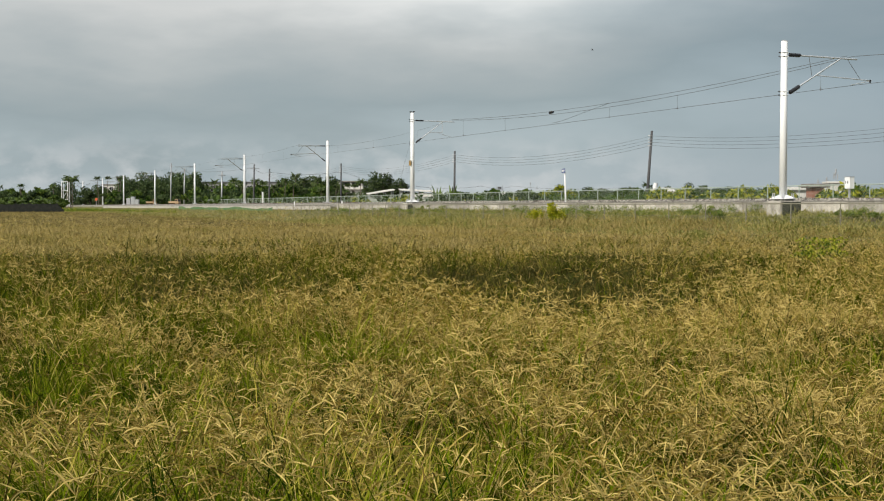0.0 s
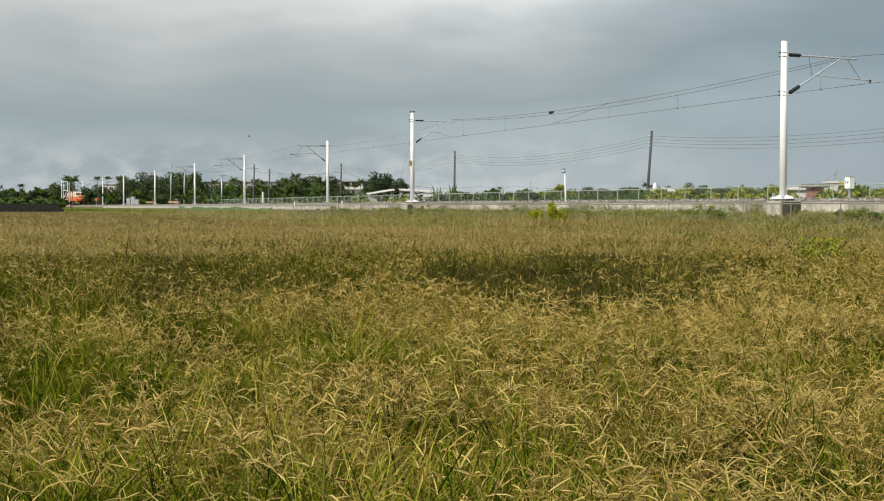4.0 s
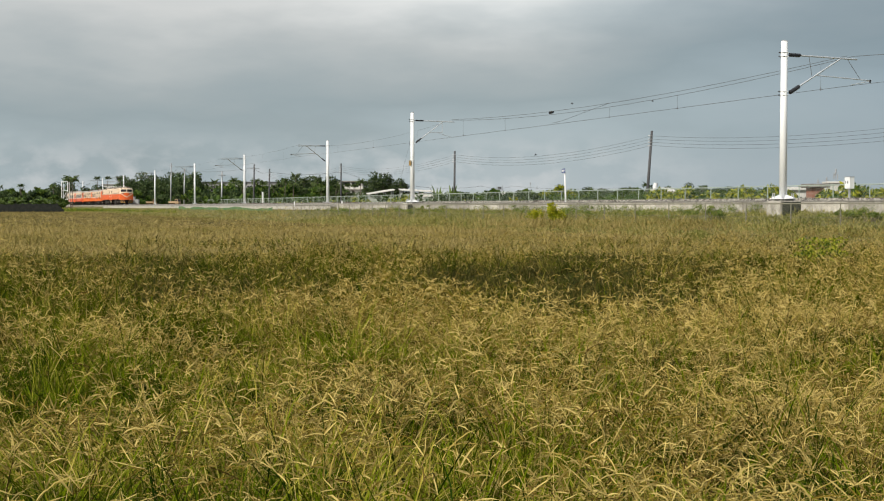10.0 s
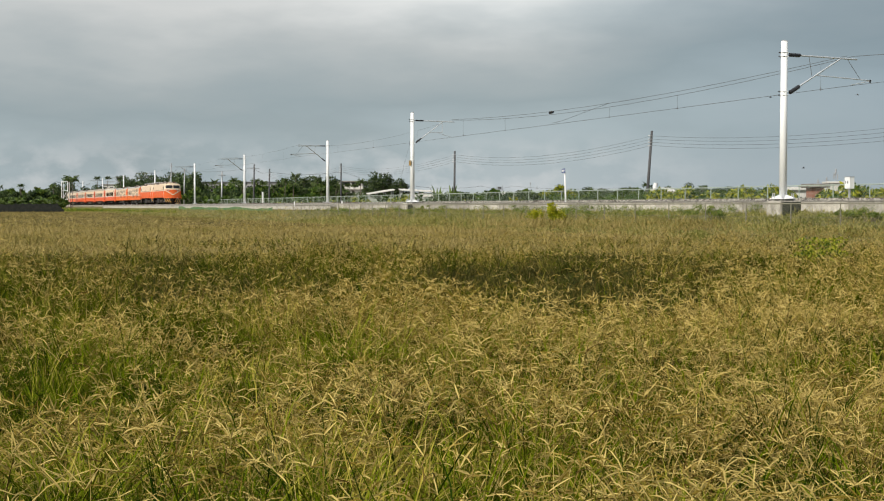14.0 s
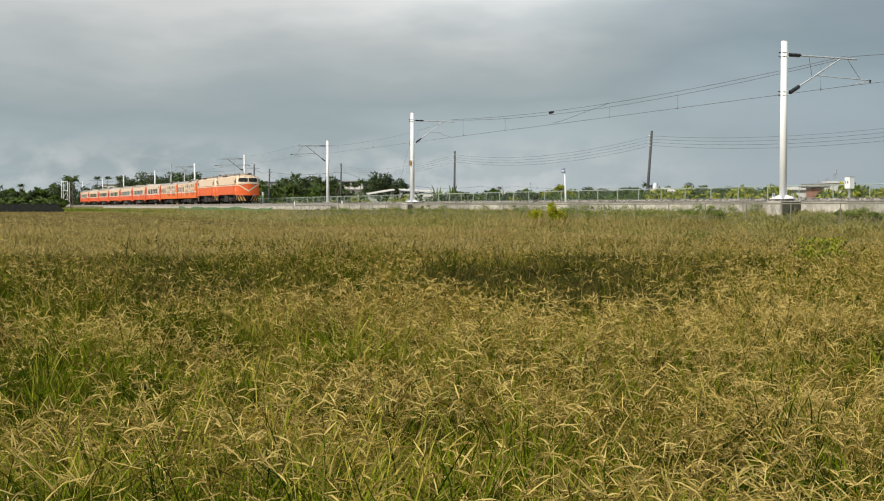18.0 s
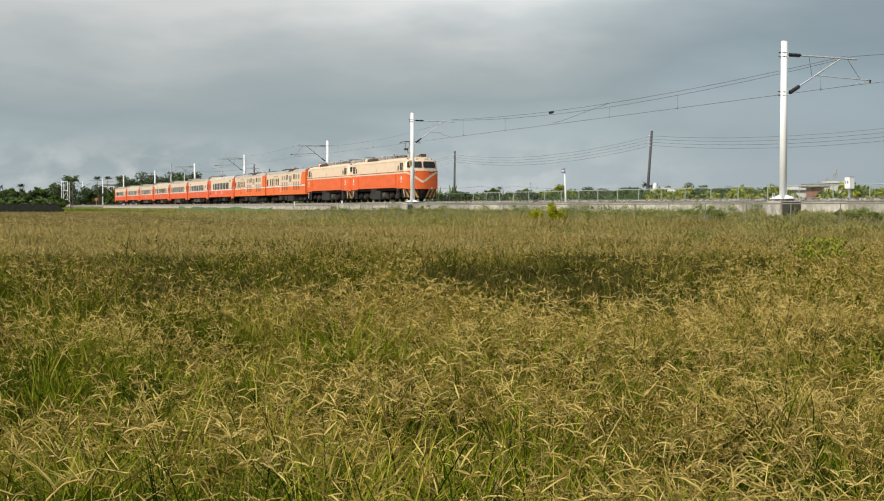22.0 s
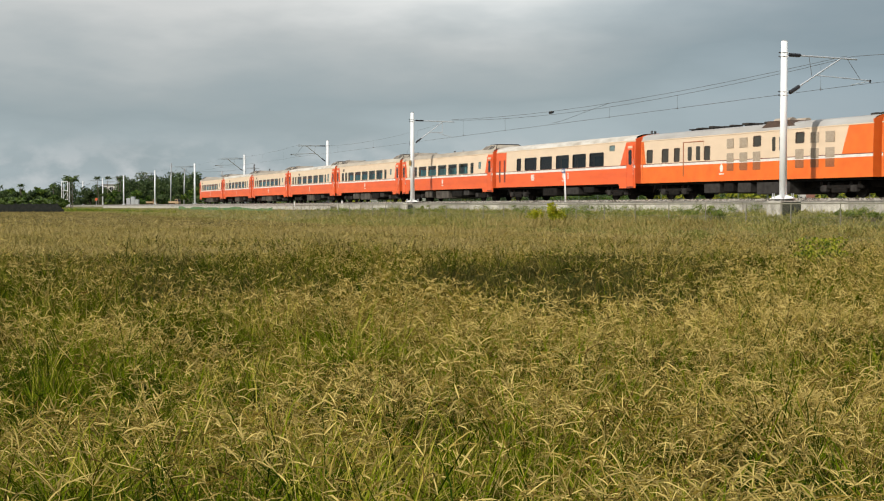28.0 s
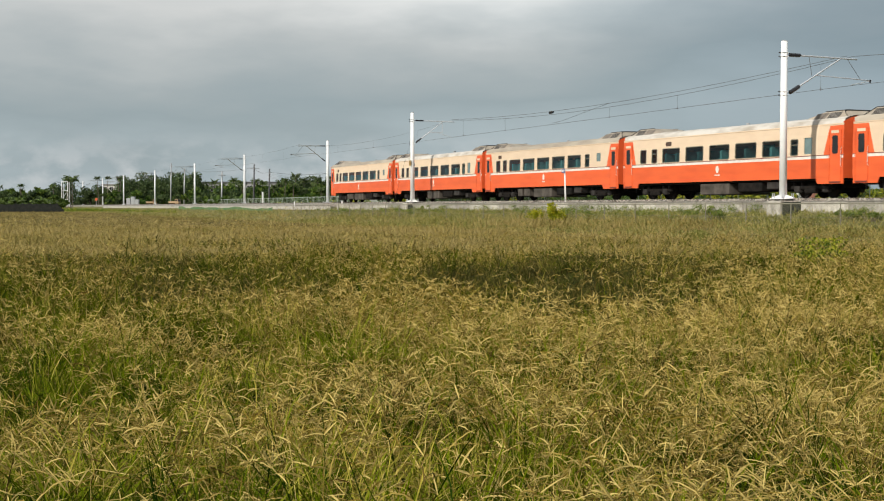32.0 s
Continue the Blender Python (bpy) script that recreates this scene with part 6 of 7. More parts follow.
def broad_tree(name, label, h, w, leaf_m, seed, leaves=3000, size=.30):
    rs = np.random.RandomState(seed)
    t = thing(name, label, "tree", "trees beyond the railway")
    g = G().rod((0, 0, 0), (.1, 0, h * .3), .03 * h, .02 * h, 8)
    cs, rr = [], []
    for k in range(11):
        a = k * 2.4 + rs.rand()
        r = w * rs.uniform(.25, .95)
        z = h * rs.uniform(.35, .86) * (1 - .25 * r / w)
        c = (r * math.cos(a), r * math.sin(a), z)
        cs.append(c)
        rr.append(h * rs.uniform(.13, .22))
        g.rod((.1, 0, h * .28), c, .012 * h, .004 * h, 5)
    cs.append((0, 0, h * .82))
    rr.append(h * .18)
    part("trunk", g, BARK, t)
    part("crown", raw_mesh("crown", *leaf_cloud(rs, cs, rr, leaves, size), leaf_m), None, t)
    return t


def palm(h, seed, fl=2.0, n=20):
    rs = np.random.RandomState(seed)
    t = thing("palm_tree", "slender areca palm with an arching dark green crown", "palm tree", "palms beyond the railway")
    bx, by_ = rs.uniform(-.4, .4, 2)
    g = G()
    g.rod((0, 0, 0), (bx * .4, by_ * .4, h * .5), .10, .085, 7).rod((bx * .4, by_ * .4, h * .5), (bx, by_, h), .085, .06, 7)
    part("trunk", g, BARK, t)
    V, T = [], []
    for k in range(n):
        a = k * 2.4 + rs.rand() * .9
        e = rs.uniform(.1, 1.45)
        L = fl * rs.uniform(.65, 1.15)
        fall = rs.uniform(1.1, 2.5)
        p = np.array([bx, by_, h - .1])
        prev = None
        for j in range(10):
            if j:
                ev = max(e - fall * (j / 9) ** 1.3, -1.4)
                p = p + np.array([math.cos(ev) * math.cos(a), math.cos(ev) * math.sin(a), math.sin(ev)]) * (L / 9)
                out = np.array([math.cos(a), math.sin(a), 0])
                side = np.array([-math.sin(a), math.cos(a), 0])
                u = j / 9
                ll = fl * .42 * math.sin(math.pi * (.18 + .78 * u))
                for sg in (-1, 1):
                    for half in (0, .5):
                        q0 = prev + (p - prev) * half
                        q1 = prev + (p - prev) * (half + .42)
                        tipv = q0 + side * sg * ll * rs.uniform(.5, .9) + out * ll * .35 + np.array([0, 0, -ll * rs.uniform(.35, .95)])
                        b0 = len(V)
                        V += [q0, q1, tipv]
                        T.append((b0, b0 + 1, b0 + 2))
            prev = p
    part("crown", raw_mesh("crown", V, np.zeros((0, 4)), T, PALMLEAF), None, t)
    return t


def banana(h, seed, m, upright=False):
    rs = np.random.RandomState(seed)
    t = thing("banana_plant", "banana plant with broad torn leaves", "banana plant", "banana plants")
    part("stem", G().rod((0, 0, 0), (0, 0, h * .55), .11, .07, 8), LEAFMID, t)
    for k in range(6 if upright else 8):
        a = k * 2.4 + rs.rand() * .4
        e = rs.uniform(.85, 1.5) if upright else rs.uniform(.5, 1.35)
        L, W = h * rs.uniform(.45, .7), h * rs.uniform(.028, .04) if upright else h * rs.uniform(.06, .085)
        V, Q = [], []
        for j in range(7):
            u = j / 6
            r, z = L * u * math.cos(e), h * .5 + L * (math.sin(e) * u - (.12 if upright else .45) * u ** 2.4)
            w = W * math.sin(math.pi * min(.97, .12 + .86 * u))
            for sg in (-1, 0, 1):
                V.append((r * math.cos(a) - sg * w * math.sin(a), r * math.sin(a) + sg * w * math.cos(a), z - abs(sg) * w * .35))
            if j:
                b = (j - 1) * 3
                Q += [(b, b + 1, b + 4, b + 3), (b + 1, b + 2, b + 5, b + 4)]
        part("leaf", raw_mesh("leaf", V, Q, np.zeros((0, 3)), m), None, t)
    return t


def shrub(name, label, h, w, m, seed, leaves=900, size=.12, stems=7, single=False, stem_m=None):
    rs = np.random.RandomState(seed)
    t = thing(name, label, "shrub", "shrubs along the fences")
    g = G()
    cs, rr = [], []
    for k in range(stems):
        a, r = k * 2.4, w * rs.uniform(.1, .9)
        c = (r * math.cos(a), r * math.sin(a) * .6, h * rs.uniform(.35, .85))
        cs.append(c)
        rr.append(h * rs.uniform(.16, .30))
        g.rod((r * .3 * math.cos(a), 0, 0), c, .02, .008, 5)
        if single:
            part("stem", g, stem_m or BARK, t)
            g = G()
    if not single:
        part("stem", g, stem_m or BARK, t)
    part("foliage", raw_mesh("foliage", *leaf_cloud(rs, cs, rr, leaves, size), m), None, t)
    return t


def clear(b, y):
    """A place kept clear of the track on its far side."""
    return by(b, max(y, track_depth(b) + 13) if -268 < b < -120 else y)


def scatter(made, spots):
    """The made things go to the first spots, copies of them to the rest."""
    for k, m in enumerate(spots):
        if k < len(made):
            made[k].matrix_basis = m
        else:
            copy_thing(made[k % len(made)], m)


def spin(p, rs):
    return Matrix.Translation(p) @ Matrix.Rotation(rs.rand() * math.tau, 4, "Z")


def build_trees():
    rs = np.random.RandomState(31)
    # tall broad-leaved trees by the bend
    made = [broad_tree("broadleaf_tree", "dense dark green broadleaf tree beyond the railway", h, w, LEAFDARK, 40 + k) for k, (h, w) in enumerate(((10.7, 4.3), (9.4, 3.9), (11.2, 4.5)))]
    spots = [(-238, 395), (-231, 385), (-224, 372), (-216, 380), (-209, 360), (-202, 372), (-195, 352), (-188, 345), (-50, 300), (-42, 296), (-31, 305), (-280, 440), (-184, 352), (-205, 365)]
    scatter(made, [spin(clear(b, y), rs) @ Matrix.Scale(.84 if -60 < b < -20 else 1, 4) for b, y in spots])
    for k in range(56):
        copy_thing(made[k % 3], spin(by(84 + 4.6 * k + rs.uniform(-3, 3), rs.uniform(480, 590), -.4), rs) @ Matrix.Diagonal((1.25, 1.25, rs.uniform(.62, .86), 1)))
    made = [broad_tree("grove_tree", "dark green crowded grove tree among palms", h, 2.3, LEAFDARK, 52 + k, 2000, .28) for k, h in enumerate((7.2, 6.4, 7.8))]
    scatter(made, [spin(by(-119 + 4.4 * k + rs.uniform(-1.5, 1.5), 282 - 1.2 * k + rs.uniform(-8, 8)), rs) for k in range(10)])
    for k, (b, y) in enumerate(((-267, 394), (-263, 390), (-258.5, 392), (-254, 388), (-295, 380), (-290, 378), (-286, 384), (-250, 380), (-239, 372), (-235, 368))):
        copy_thing(made[k % 3], spin(by(b, y), rs))
    for k in range(11):
        copy_thing(made[k % 3], spin(by(-163 + 4.4 * k + rs.uniform(-1.5, 1.5), rs.uniform(268, 284)), rs) @ Matrix.Scale(rs.uniform(.66, .84), 4))
    for k in range(16):
        copy_thing(made[k % 3], spin(by(158 + 5.6 * k + rs.uniform(-2, 2), rs.uniform(350, 400), rs.uniform(-1.6, .2)), rs))
    # lower mid-green trees and thickets behind the palms
    made = [broad_tree("thicket_tree", "mid-green bushy tree in the far thicket", h, w, m, 60 + k, 1050, .38) for k, (h, w, m) in enumerate(((4.9, 3.0, LEAFDARK), (5.4, 3.4, LEAFMID), (4.4, 3.2, LEAFDARK), (3.6, 2.8, LEAFMID)))]
    spots = [(-345 + 3.4 * k + rs.uniform(-2, 2), rs.uniform(310, 372)) for k in range(17)]
    spots += [(-246 + 4.4 * k + rs.uniform(-2, 2), rs.uniform(335, 365)) for k in range(16)]
    spots += [(-182 + 4.2 * k + rs.uniform(-1.5, 1.5), rs.uniform(262, 300)) for k in range(25)]
    spots += [(-176 + 5.6 * k + rs.uniform(-1.5, 1.5), rs.uniform(240, 252)) for k in range(17)]
    spots += [(-291, 332), (-294, 340)] + [(-343 + 5.2 * k + rs.uniform(-2, 2), rs.uniform(294, 304)) for k in range(11)]
    spots += [(-20 + 6.5 * k + rs.uniform(-3, 3), rs.uniform(330, 420)) for k in range(54)]
    spots += [(20 + 6.1 * k + rs.uniform(-2, 2), rs.uniform(295, 325)) for k in range(40)]
    spots += [(-268 + 6 * k, rs.uniform(430, 470)) for k in range(16)]
    scatter(made, [spin(clear(b, y), rs) for b, y in spots])
    # areca palms
    made = [palm(h, 80 + k, fl) for k, (h, fl) in enumerate(((5.4, 1.35), (6.2, 1.45), (4.6, 1.4), (5.0, 1.3), (6.8, 1.4), (3.8, 1.6)))]
    spots = [(-174 + 2.6 * k + rs.uniform(-1.2, 1.2), 262 - 30 * rs.rand() + 46 * max(0, 1 - k / 26)) for k in range(46)]
    spots += [(-106, 262), (-100, 258), (-114, 250), (-103, 270), (-255, 345), (-248, 360), (-241, 350), (-258, 372), (-245, 372)]
    spots += [(-345 + 5.5 * k + rs.uniform(-2, 2), rs.uniform(322, 345)) for k in (0, 3, 4, 8)]
    grove = len(spots)
    spots += [(139, 330), (142, 320), (152, 340), (110, 330), (194, 300), (196, 310), (33, 300), (268, 300), (300, 330), (272, 310)]
    scatter(made, [spin(clear(b, y), rs) @ Matrix.Scale(rs.uniform(.74, 1.14) if k < grove else 1, 4) for k, (b, y) in enumerate(spots)])
    left = [palm(h, 90 + k, 1.35, 17) for k, h in enumerate((6.6, 7.3, 6.1))]
    scatter(left, [spin(by(-340 + 4.6 * k + rs.uniform(-1.5, 1.5), rs.uniform(318, 335)), rs) @ Matrix.Scale(rs.uniform(.8, 1.05), 4) for k in (0, 2, 5, 6, 8, 11)])
    slim = palm(8.8, 97, 1.5, 18)
    scatter([slim], [spin(by(b, y), rs) for b, y in ((-256.5, 368), (-250.5, 366), (-242.5, 364), (-240.5, 370))])
    tall = palm(8.6, 99, 2.6, 22)
    tall.matrix_basis = spin(by(-278, 372), rs)
    copy_thing(tall, spin(by(-276.5, 376), rs))
    # bananas
    made = [banana(h, 110 + k, LEAFMID) for k, h in enumerate((3.2, 3.8, 2.7))]
    wide = [banana(h, 120 + k, BANANA) for k, h in enumerate((6.0, 5.2, 4.6))]
    scatter(wide, [spin(by(-341 + 2.7 * k + rs.uniform(-1.5, 1.5), rs.uniform(282, 292), .2), rs) @ Matrix.Scale(rs.uniform(.55, .95), 4) for k in range(20)])
    spots = [(-46 + 4.2 * k + rs.uniform(-1, 1), 188) for k in range(9)] + [(-176 + 6.3 * k + rs.uniform(-2, 2), rs.uniform(226, 240)) for k in range(20)]
    spots += [(-174 + 4.9 * k + rs.uniform(-2, 2), rs.uniform(230, 244)) for k in range(24)]
    spots += [(200, 112), (204, 116), (150, 130), (157, 128)]
    scatter(made, [spin(clear(b, y), rs) for b, y in spots])
    made = [banana(h, 126 + k, BANANA, True) for k, h in enumerate((3.7, 3.2, 2.8))]
    scatter(made, [spin(by(b, y), rs) for b, y in ((-3.6, 158), (-.6, 154), (4.4, 160), (7.4, 152))])
    # yellow-green vine thickets right behind the boundary fence
    made = [shrub("vine_thicket", "yellow-green climbing vine thicket behind the fence", h, w, m, 130 + k, 1100, .17) for k, (h, w, m) in enumerate(((2.3, 1.7, LEAFYELLOW), (2.6, 1.6, LEAFYELLOW), (2.0, 1.9, LEAFMID), (2.4, 1.5, LEAFYELLOW)))]
    spots = []
    for k in range(60):
        s = 34 - 1.25 * k + rs.uniform(-.5, .5)
        p = tp(s, -10.5 + rs.uniform(-1.2, 1.0), -1.55)
        # a gap where the brick house stands
        if p.x / p.y > .155 and not .261 < p.x / p.y < .284:
            spots.append(p)
    for k in range(24):
        s = -40 - 4.5 * k + rs.uniform(-1, 1)
        spots.append(tp(s, -11.5 + rs.uniform(-1.5, 1.0), -1.6 - rs.uniform(0, .7)))
    for k in range(14):
        spots.append(by(255 + 7 * k, rs.uniform(84, 92), -.1))
    scatter(made, [spin(p, rs) for p in spots if not (p.y > 80 and .261 < p.x / p.y < .286)])
    made = [shrub("low_shrub", "dark green low shrub behind the boundary fence", h, w, m, 150 + k, 750, .20) for k, (h, w, m) in enumerate(((2.9, 2.3, LEAFDARK), (3.2, 2.5, LEAFMID), (2.7, 2.4, LEAFDARK)))]
    scatter(made, [spin(by(-20 + 4.8 * k + rs.uniform(-2, 2), rs.uniform(122, 165), -.3), rs) for k in range(75) if not 262 < -20 + 4.8 * k < 294 and k > 3])
    bright = shrub("round_shrub", "round pale green shrub beside the shade net", 3.2, 2.4, BANANA, 175, 2600, .2, 11)
    scatter([bright], [spin(by(b, y, .1), rs) for b, y in ((-322, 292), (-316, 294))])
    round_tree = broad_tree("round_tree", "round yellow-green tree behind the distance board", 4.7, 2.6, LEAFYELLOW, 170, 3600, .2)
    round_tree.matrix_basis = Matrix.Translation(by(88, 190, -.2))
    # bright shrub and weeds by the lineside fence
    a = shrub("fence_shrub", "bright yellow-green shrub growing at the lineside fence", 1.35, .62, LIMELEAF, 180, 1500, .075, 9, True)
    a.matrix_basis = Matrix.Translation(tp(-7.6, 7.0, -1.5))
    b = shrub("fence_shrub", "slim yellow-green shrub growing at the lineside fence", 1.3, .26, LIMELEAF, 181, 600, .07, 5, True)
    b.matrix_basis = Matrix.Translation(tp(-9.8, 7.0, -1.5))
    c = shrub("bank_shrub", "green leafy shrub beside the mast foundation", .6, .5, WEEDLEAF, 182, 700, .05, 7, True)
    scatter([c], [Matrix.Translation(tp(s, d, -1.1)) for s, d in ((3.0, 4.0), (12.6, 4.4), (3.8, 4.6), (14.2, 4.6))])
    # sparse broad-leaved weeds that stand out of the meadow
    d = shrub("meadow_weed", "leafy olive weed standing out of the meadow", .58, .24, GREENWEED, 190, 240, .036, 6, True, GREENWEED)
    scatter([d], [spin(by(b, y), rs) for b, y in ((193, 46), (196, 45), (189, 47))])
    d = shrub("meadow_weed", "yellow-green leafy weed standing out of the meadow", .74, .26, LEAFYELLOW, 191, 330, .04, 7, True, GREENWEED)
    scatter([d], [spin(by(b, y), rs) for b, y in ((285, 27.2), (292, 27.8), (278, 28), (297, 28.4), (287, 26.6), (271, 27.6))])


def build_weeds():
    """Weeds on the bank between the wall and the field."""
    rs = np.random.RandomState(41)
    n = 130000
    s = np.where(rs.rand(n) < .55, rs.uniform(-48, 36, n), -230 + 270 * rs.rand(n) ** .62)
    d = 2.32 + 9.6 * rs.rand(n) ** 1.15
    P = np.array([tp(a, b) for a, b in zip(s, d)])
    ground = np.interp(d, [2.2, 6, 9.5, 10.5, 12], [-.70, -1.22, -1.64, -1.95, -2])
    z0 = np.maximum(0, P[:, 2] + ground)
    cl = smooth_noise(P[:, :2], 1.4, 6)
    keep = rs.rand(n) < .25 + .75 * cl
    P, z0, cl = P[keep], z0[keep], cl[keep]
    m = len(P)
    V, Q, T = blades(rs, P[:, :2], (.16 + .34 * cl) * rs.uniform(.5, 1.2, m), rs.uniform(.014, .034, m), rs.uniform(.9, 2.0, m), 2)
    V[:, 2] += np.repeat(z0, 5)
    tagged(new("bank_weeds", raw_mesh("bank_weeds", V, Q, T, GREENWEED)), "green weeds and creepers on the railway bank", "weeds", kind="stuff")
    cs = [tuple(tp(s_ if not 4.5 < s_ < 10.5 else s_ - 8, d_, h)) for s_, d_, h in [(rs.uniform(-60, 34), rs.uniform(2.5, 5.0), rs.uniform(-.95, -.6)) for _ in range(150)] + [(rs.uniform(-45, 30), rs.uniform(2.3, 2.6), rs.uniform(-.75, -.35)) for _ in range(70)]]
    tagged(new("creeper_mats", raw_mesh("creeper_mats", *leaf_cloud(rs, cs, rs.uniform(.2, .6, 220), 40000, .034, .45), WEEDLEAF)), "low mats of green creeper under the wall", "weeds", kind="stuff")
    # green grass on the low bank along the far bend
    b = rs.uniform(-286, -130, 16000)
    lim = np.interp(b, np.arange(-290, -120, 4.0), [track_depth(v) for v in np.arange(-290, -120, 4.0)])
    y = np.minimum(lim, 345) * (np.where(b > -199, .91, .78) + np.where(b > -199, .06, .19) * rs.rand(16000)) - np.where(b > -199, 0, 3)
    xy = np.stack([b * y / 1000, y], 1)
    V, Q, T = blades(rs, xy, rs.uniform(.3, .75, 16000) * (.5 + smooth_noise(xy, 9, 3)), rs.uniform(.07, .20, 16000), rs.uniform(.3, 1.2, 16000), 2)
    tagged(new("bank_grass", raw_mesh("bank_grass", V, Q, T, BANKGRASS)), "fresh green grass with yellow patches on the far bank", "grass", kind="stuff")
    cs, rr = [], []
    for k in range(900):
        b, y = rs.uniform(-420, 420), rs.uniform(480, 900)
        cs.append((b * y / 1000, y, rs.uniform(1, 4.0)))
        rr.append(rs.uniform(3, 6))
    tagged(new("distant_woods", raw_mesh("distant_woods", *leaf_cloud(rs, cs, rr, 24000, 1.0), LEAFDARK)), "dark line of distant woods along the horizon", "woods", kind="stuff")


# ---- poles, buildings and small things beyond the track ----
def utility_pole(p, h, arms, turn, lean=1.8, m=None, name="utility_pole", label="weathered dark utility pole with four wires"):
    u = thing(name, label, "utility pole", "utility poles", at=Matrix.Translation(p) @ pose(0, 0, 0, 0, lean, 0) @ Matrix.Rotation(turn, 4, "Z"))
    part("pole", G().rod((0, 0, 0), (0, 0, h), .16, .11, 10), m or POLE, u, smooth=True)
    for k in range(arms):
        z = h - .48 - k * .30
        part("insulator", G().rod((0, -.12, z), (0, -.30, z), .035, .05, 7), SIGNWHITE, u)
        part("bracket", G().box(-.14, .14, -.13, .13, z - .03, z + .03, .01), GALV, u)
    return u


def build_poles():
    spots = [(2.0, -25), (-52.0, -25), (-103, -25), (-158, -25), (-212, -25)]
    tops = []
    for s, d in spots:
        p = tp(s, d)
        p.z = 0
        lean = 3.8 if s == spots[1][0] else .6
        utility_pole(p, 8.35, 4, math.pi / 2 - heading(s), lean)
        tops.append(p + Vector((8 * math.sin(radians(lean)), 0, 0)))
    w = thing("power_lines", "four thin sagging power lines between utility poles", "power line")
    for a, b in zip(tops[:-1], tops[1:]):
        for k in range(4):
            z = 7.87 - k * .30
            pts = [a.lerp(b, j / 12) + Vector((0, 0, z - 1.05 * (1 - (2 * j / 12 - 1) ** 2))) for j in range(13)]
            part("wire", G().pipe(pts, .011, 4), WIRE, w)
    for b, y, h in ((-203, 318, 11.3), (-193, 312, 10.0), (-165, 236, 7.3), (-141, 228, 8.3), (-129.5, 224, 7.4), (-222, 380, 9.0)):
        u = utility_pole(by(b, y), h, 2, rsd(b), 1.2, GALV if b in (-203, -193, -165) else None, "street_pole", "slim grey street pole with crossarms")
        part("crossarm", G().box(-.9, .9, -.05, .05, h - .75, h - .65, .01), GALV, u)
    # a thin line strung across the grove
    c = thing("street_wire", "thin black street wire between slim poles", "power line")
    seq = [by(-222, 380, 8.3), by(-193, 312, 9.4), by(-141, 228, 7.7), by(-129.5, 224, 6.9), by(-75, 226, 7.0), by(-25, 240, 4.9), by(30, 250, 4.9), by(52, 300, 5.6), by(140, 260, 4.8)]
    for a, b in zip(seq[:-1], seq[1:]):
        part("wire", G().pipe([a.lerp(b, j / 8) - Vector((0, 0, .5 * (1 - (2 * j / 8 - 1) ** 2))) for j in range(9)], .022, 4), WIRE, c)


def rsd(b):
    return (b * 0.37) % 3.1


def house(name, label, p, turn, w, d, h, wall_m, roof_m, roof, wins, floors=1):
    """A building: walls with openings, roof and windows with frames. roof: flat, gable or arch."""
    t = thing(name, label, "building", at=Matrix.Translation(p) @ Matrix.Rotation(turn, 4, "Z"))
    g = G()
    fh = h / floors
    ww, wh = (w / wins * .5, fh * .42) if wins else (0, 0)
    xs = [-w / 2]
    holes = []
    for k in range(wins):
        c = -w / 2 + (k + .5) * w / wins
        holes.append((c - ww / 2, c + ww / 2))
    for sgn, y in ((-1, -d / 2), (1, d / 2)):
        for f in range(floors):
            z0, z1 = f * fh, (f + 1) * fh
            za, zb = z0 + fh * .35, z0 + fh * .35 + wh
            edge = -w / 2
            for a, b in holes + [(w / 2, w / 2)]:
                g.box(edge, a, min(y, y - sgn * .2), max(y, y - sgn * .2), z0, z1)
                if b > a:
                    g.box(a, b, min(y, y - sgn * .2), max(y, y - sgn * .2), z0, za)
                    g.box(a, b, min(y, y - sgn * .2), max(y, y - sgn * .2), zb, z1)
                edge = b
    g.box(-w / 2, -w / 2 + .2, -d / 2 + .2, d / 2 - .2, 0, h).box(w / 2 - .2, w / 2, -d / 2 + .2, d / 2 - .2, 0, h)
    part("wall", g, wall_m, t)
    for f in range(floors):
        for a, b in holes:
            za = f * fh + fh * .35
            wn = part("window", G().box(a, b, -d / 2 + .08, -d / 2 + .12, za, za + .06).box(a, b, -d / 2 + .08, -d / 2 + .12, za + wh - .06, za + wh).box((a + b) / 2 - .03, (a + b) / 2 + .03, -d / 2 + .08, -d / 2 + .12, za, za + wh), GALV, t)
            part("pane", G().box(a, b, -d / 2 + .13, -d / 2 + .15, za, za + wh), CABGLASS_SOLID, wn)
    if roof == "flat":
        part("roof", G().box(-w / 2 - .4, w / 2 + .4, -d / 2 - .4, d / 2 + .4, h, h + .35, .05), roof_m, t)
    elif roof == "gable":
        part("roof", G().prism([(-d / 2 - .4, h), (0, h + d * .22), (d / 2 + .4, h), (d / 2 + .4, h + .12), (0, h + d * .22 + .14), (-d / 2 - .4, h + .12)], "x", -w / 2 - .3, w / 2 + .3), roof_m, t)
    else:
        arc = [(d / 2 * 1.05 * math.cos(a), h + d * .15 * math.sin(a)) for a in [math.pi * k / 10 for k in range(11)]]
        part("roof", G().prism(arc, "x", -w / 2 - .2, w / 2 + .2), roof_m, t)
    return t


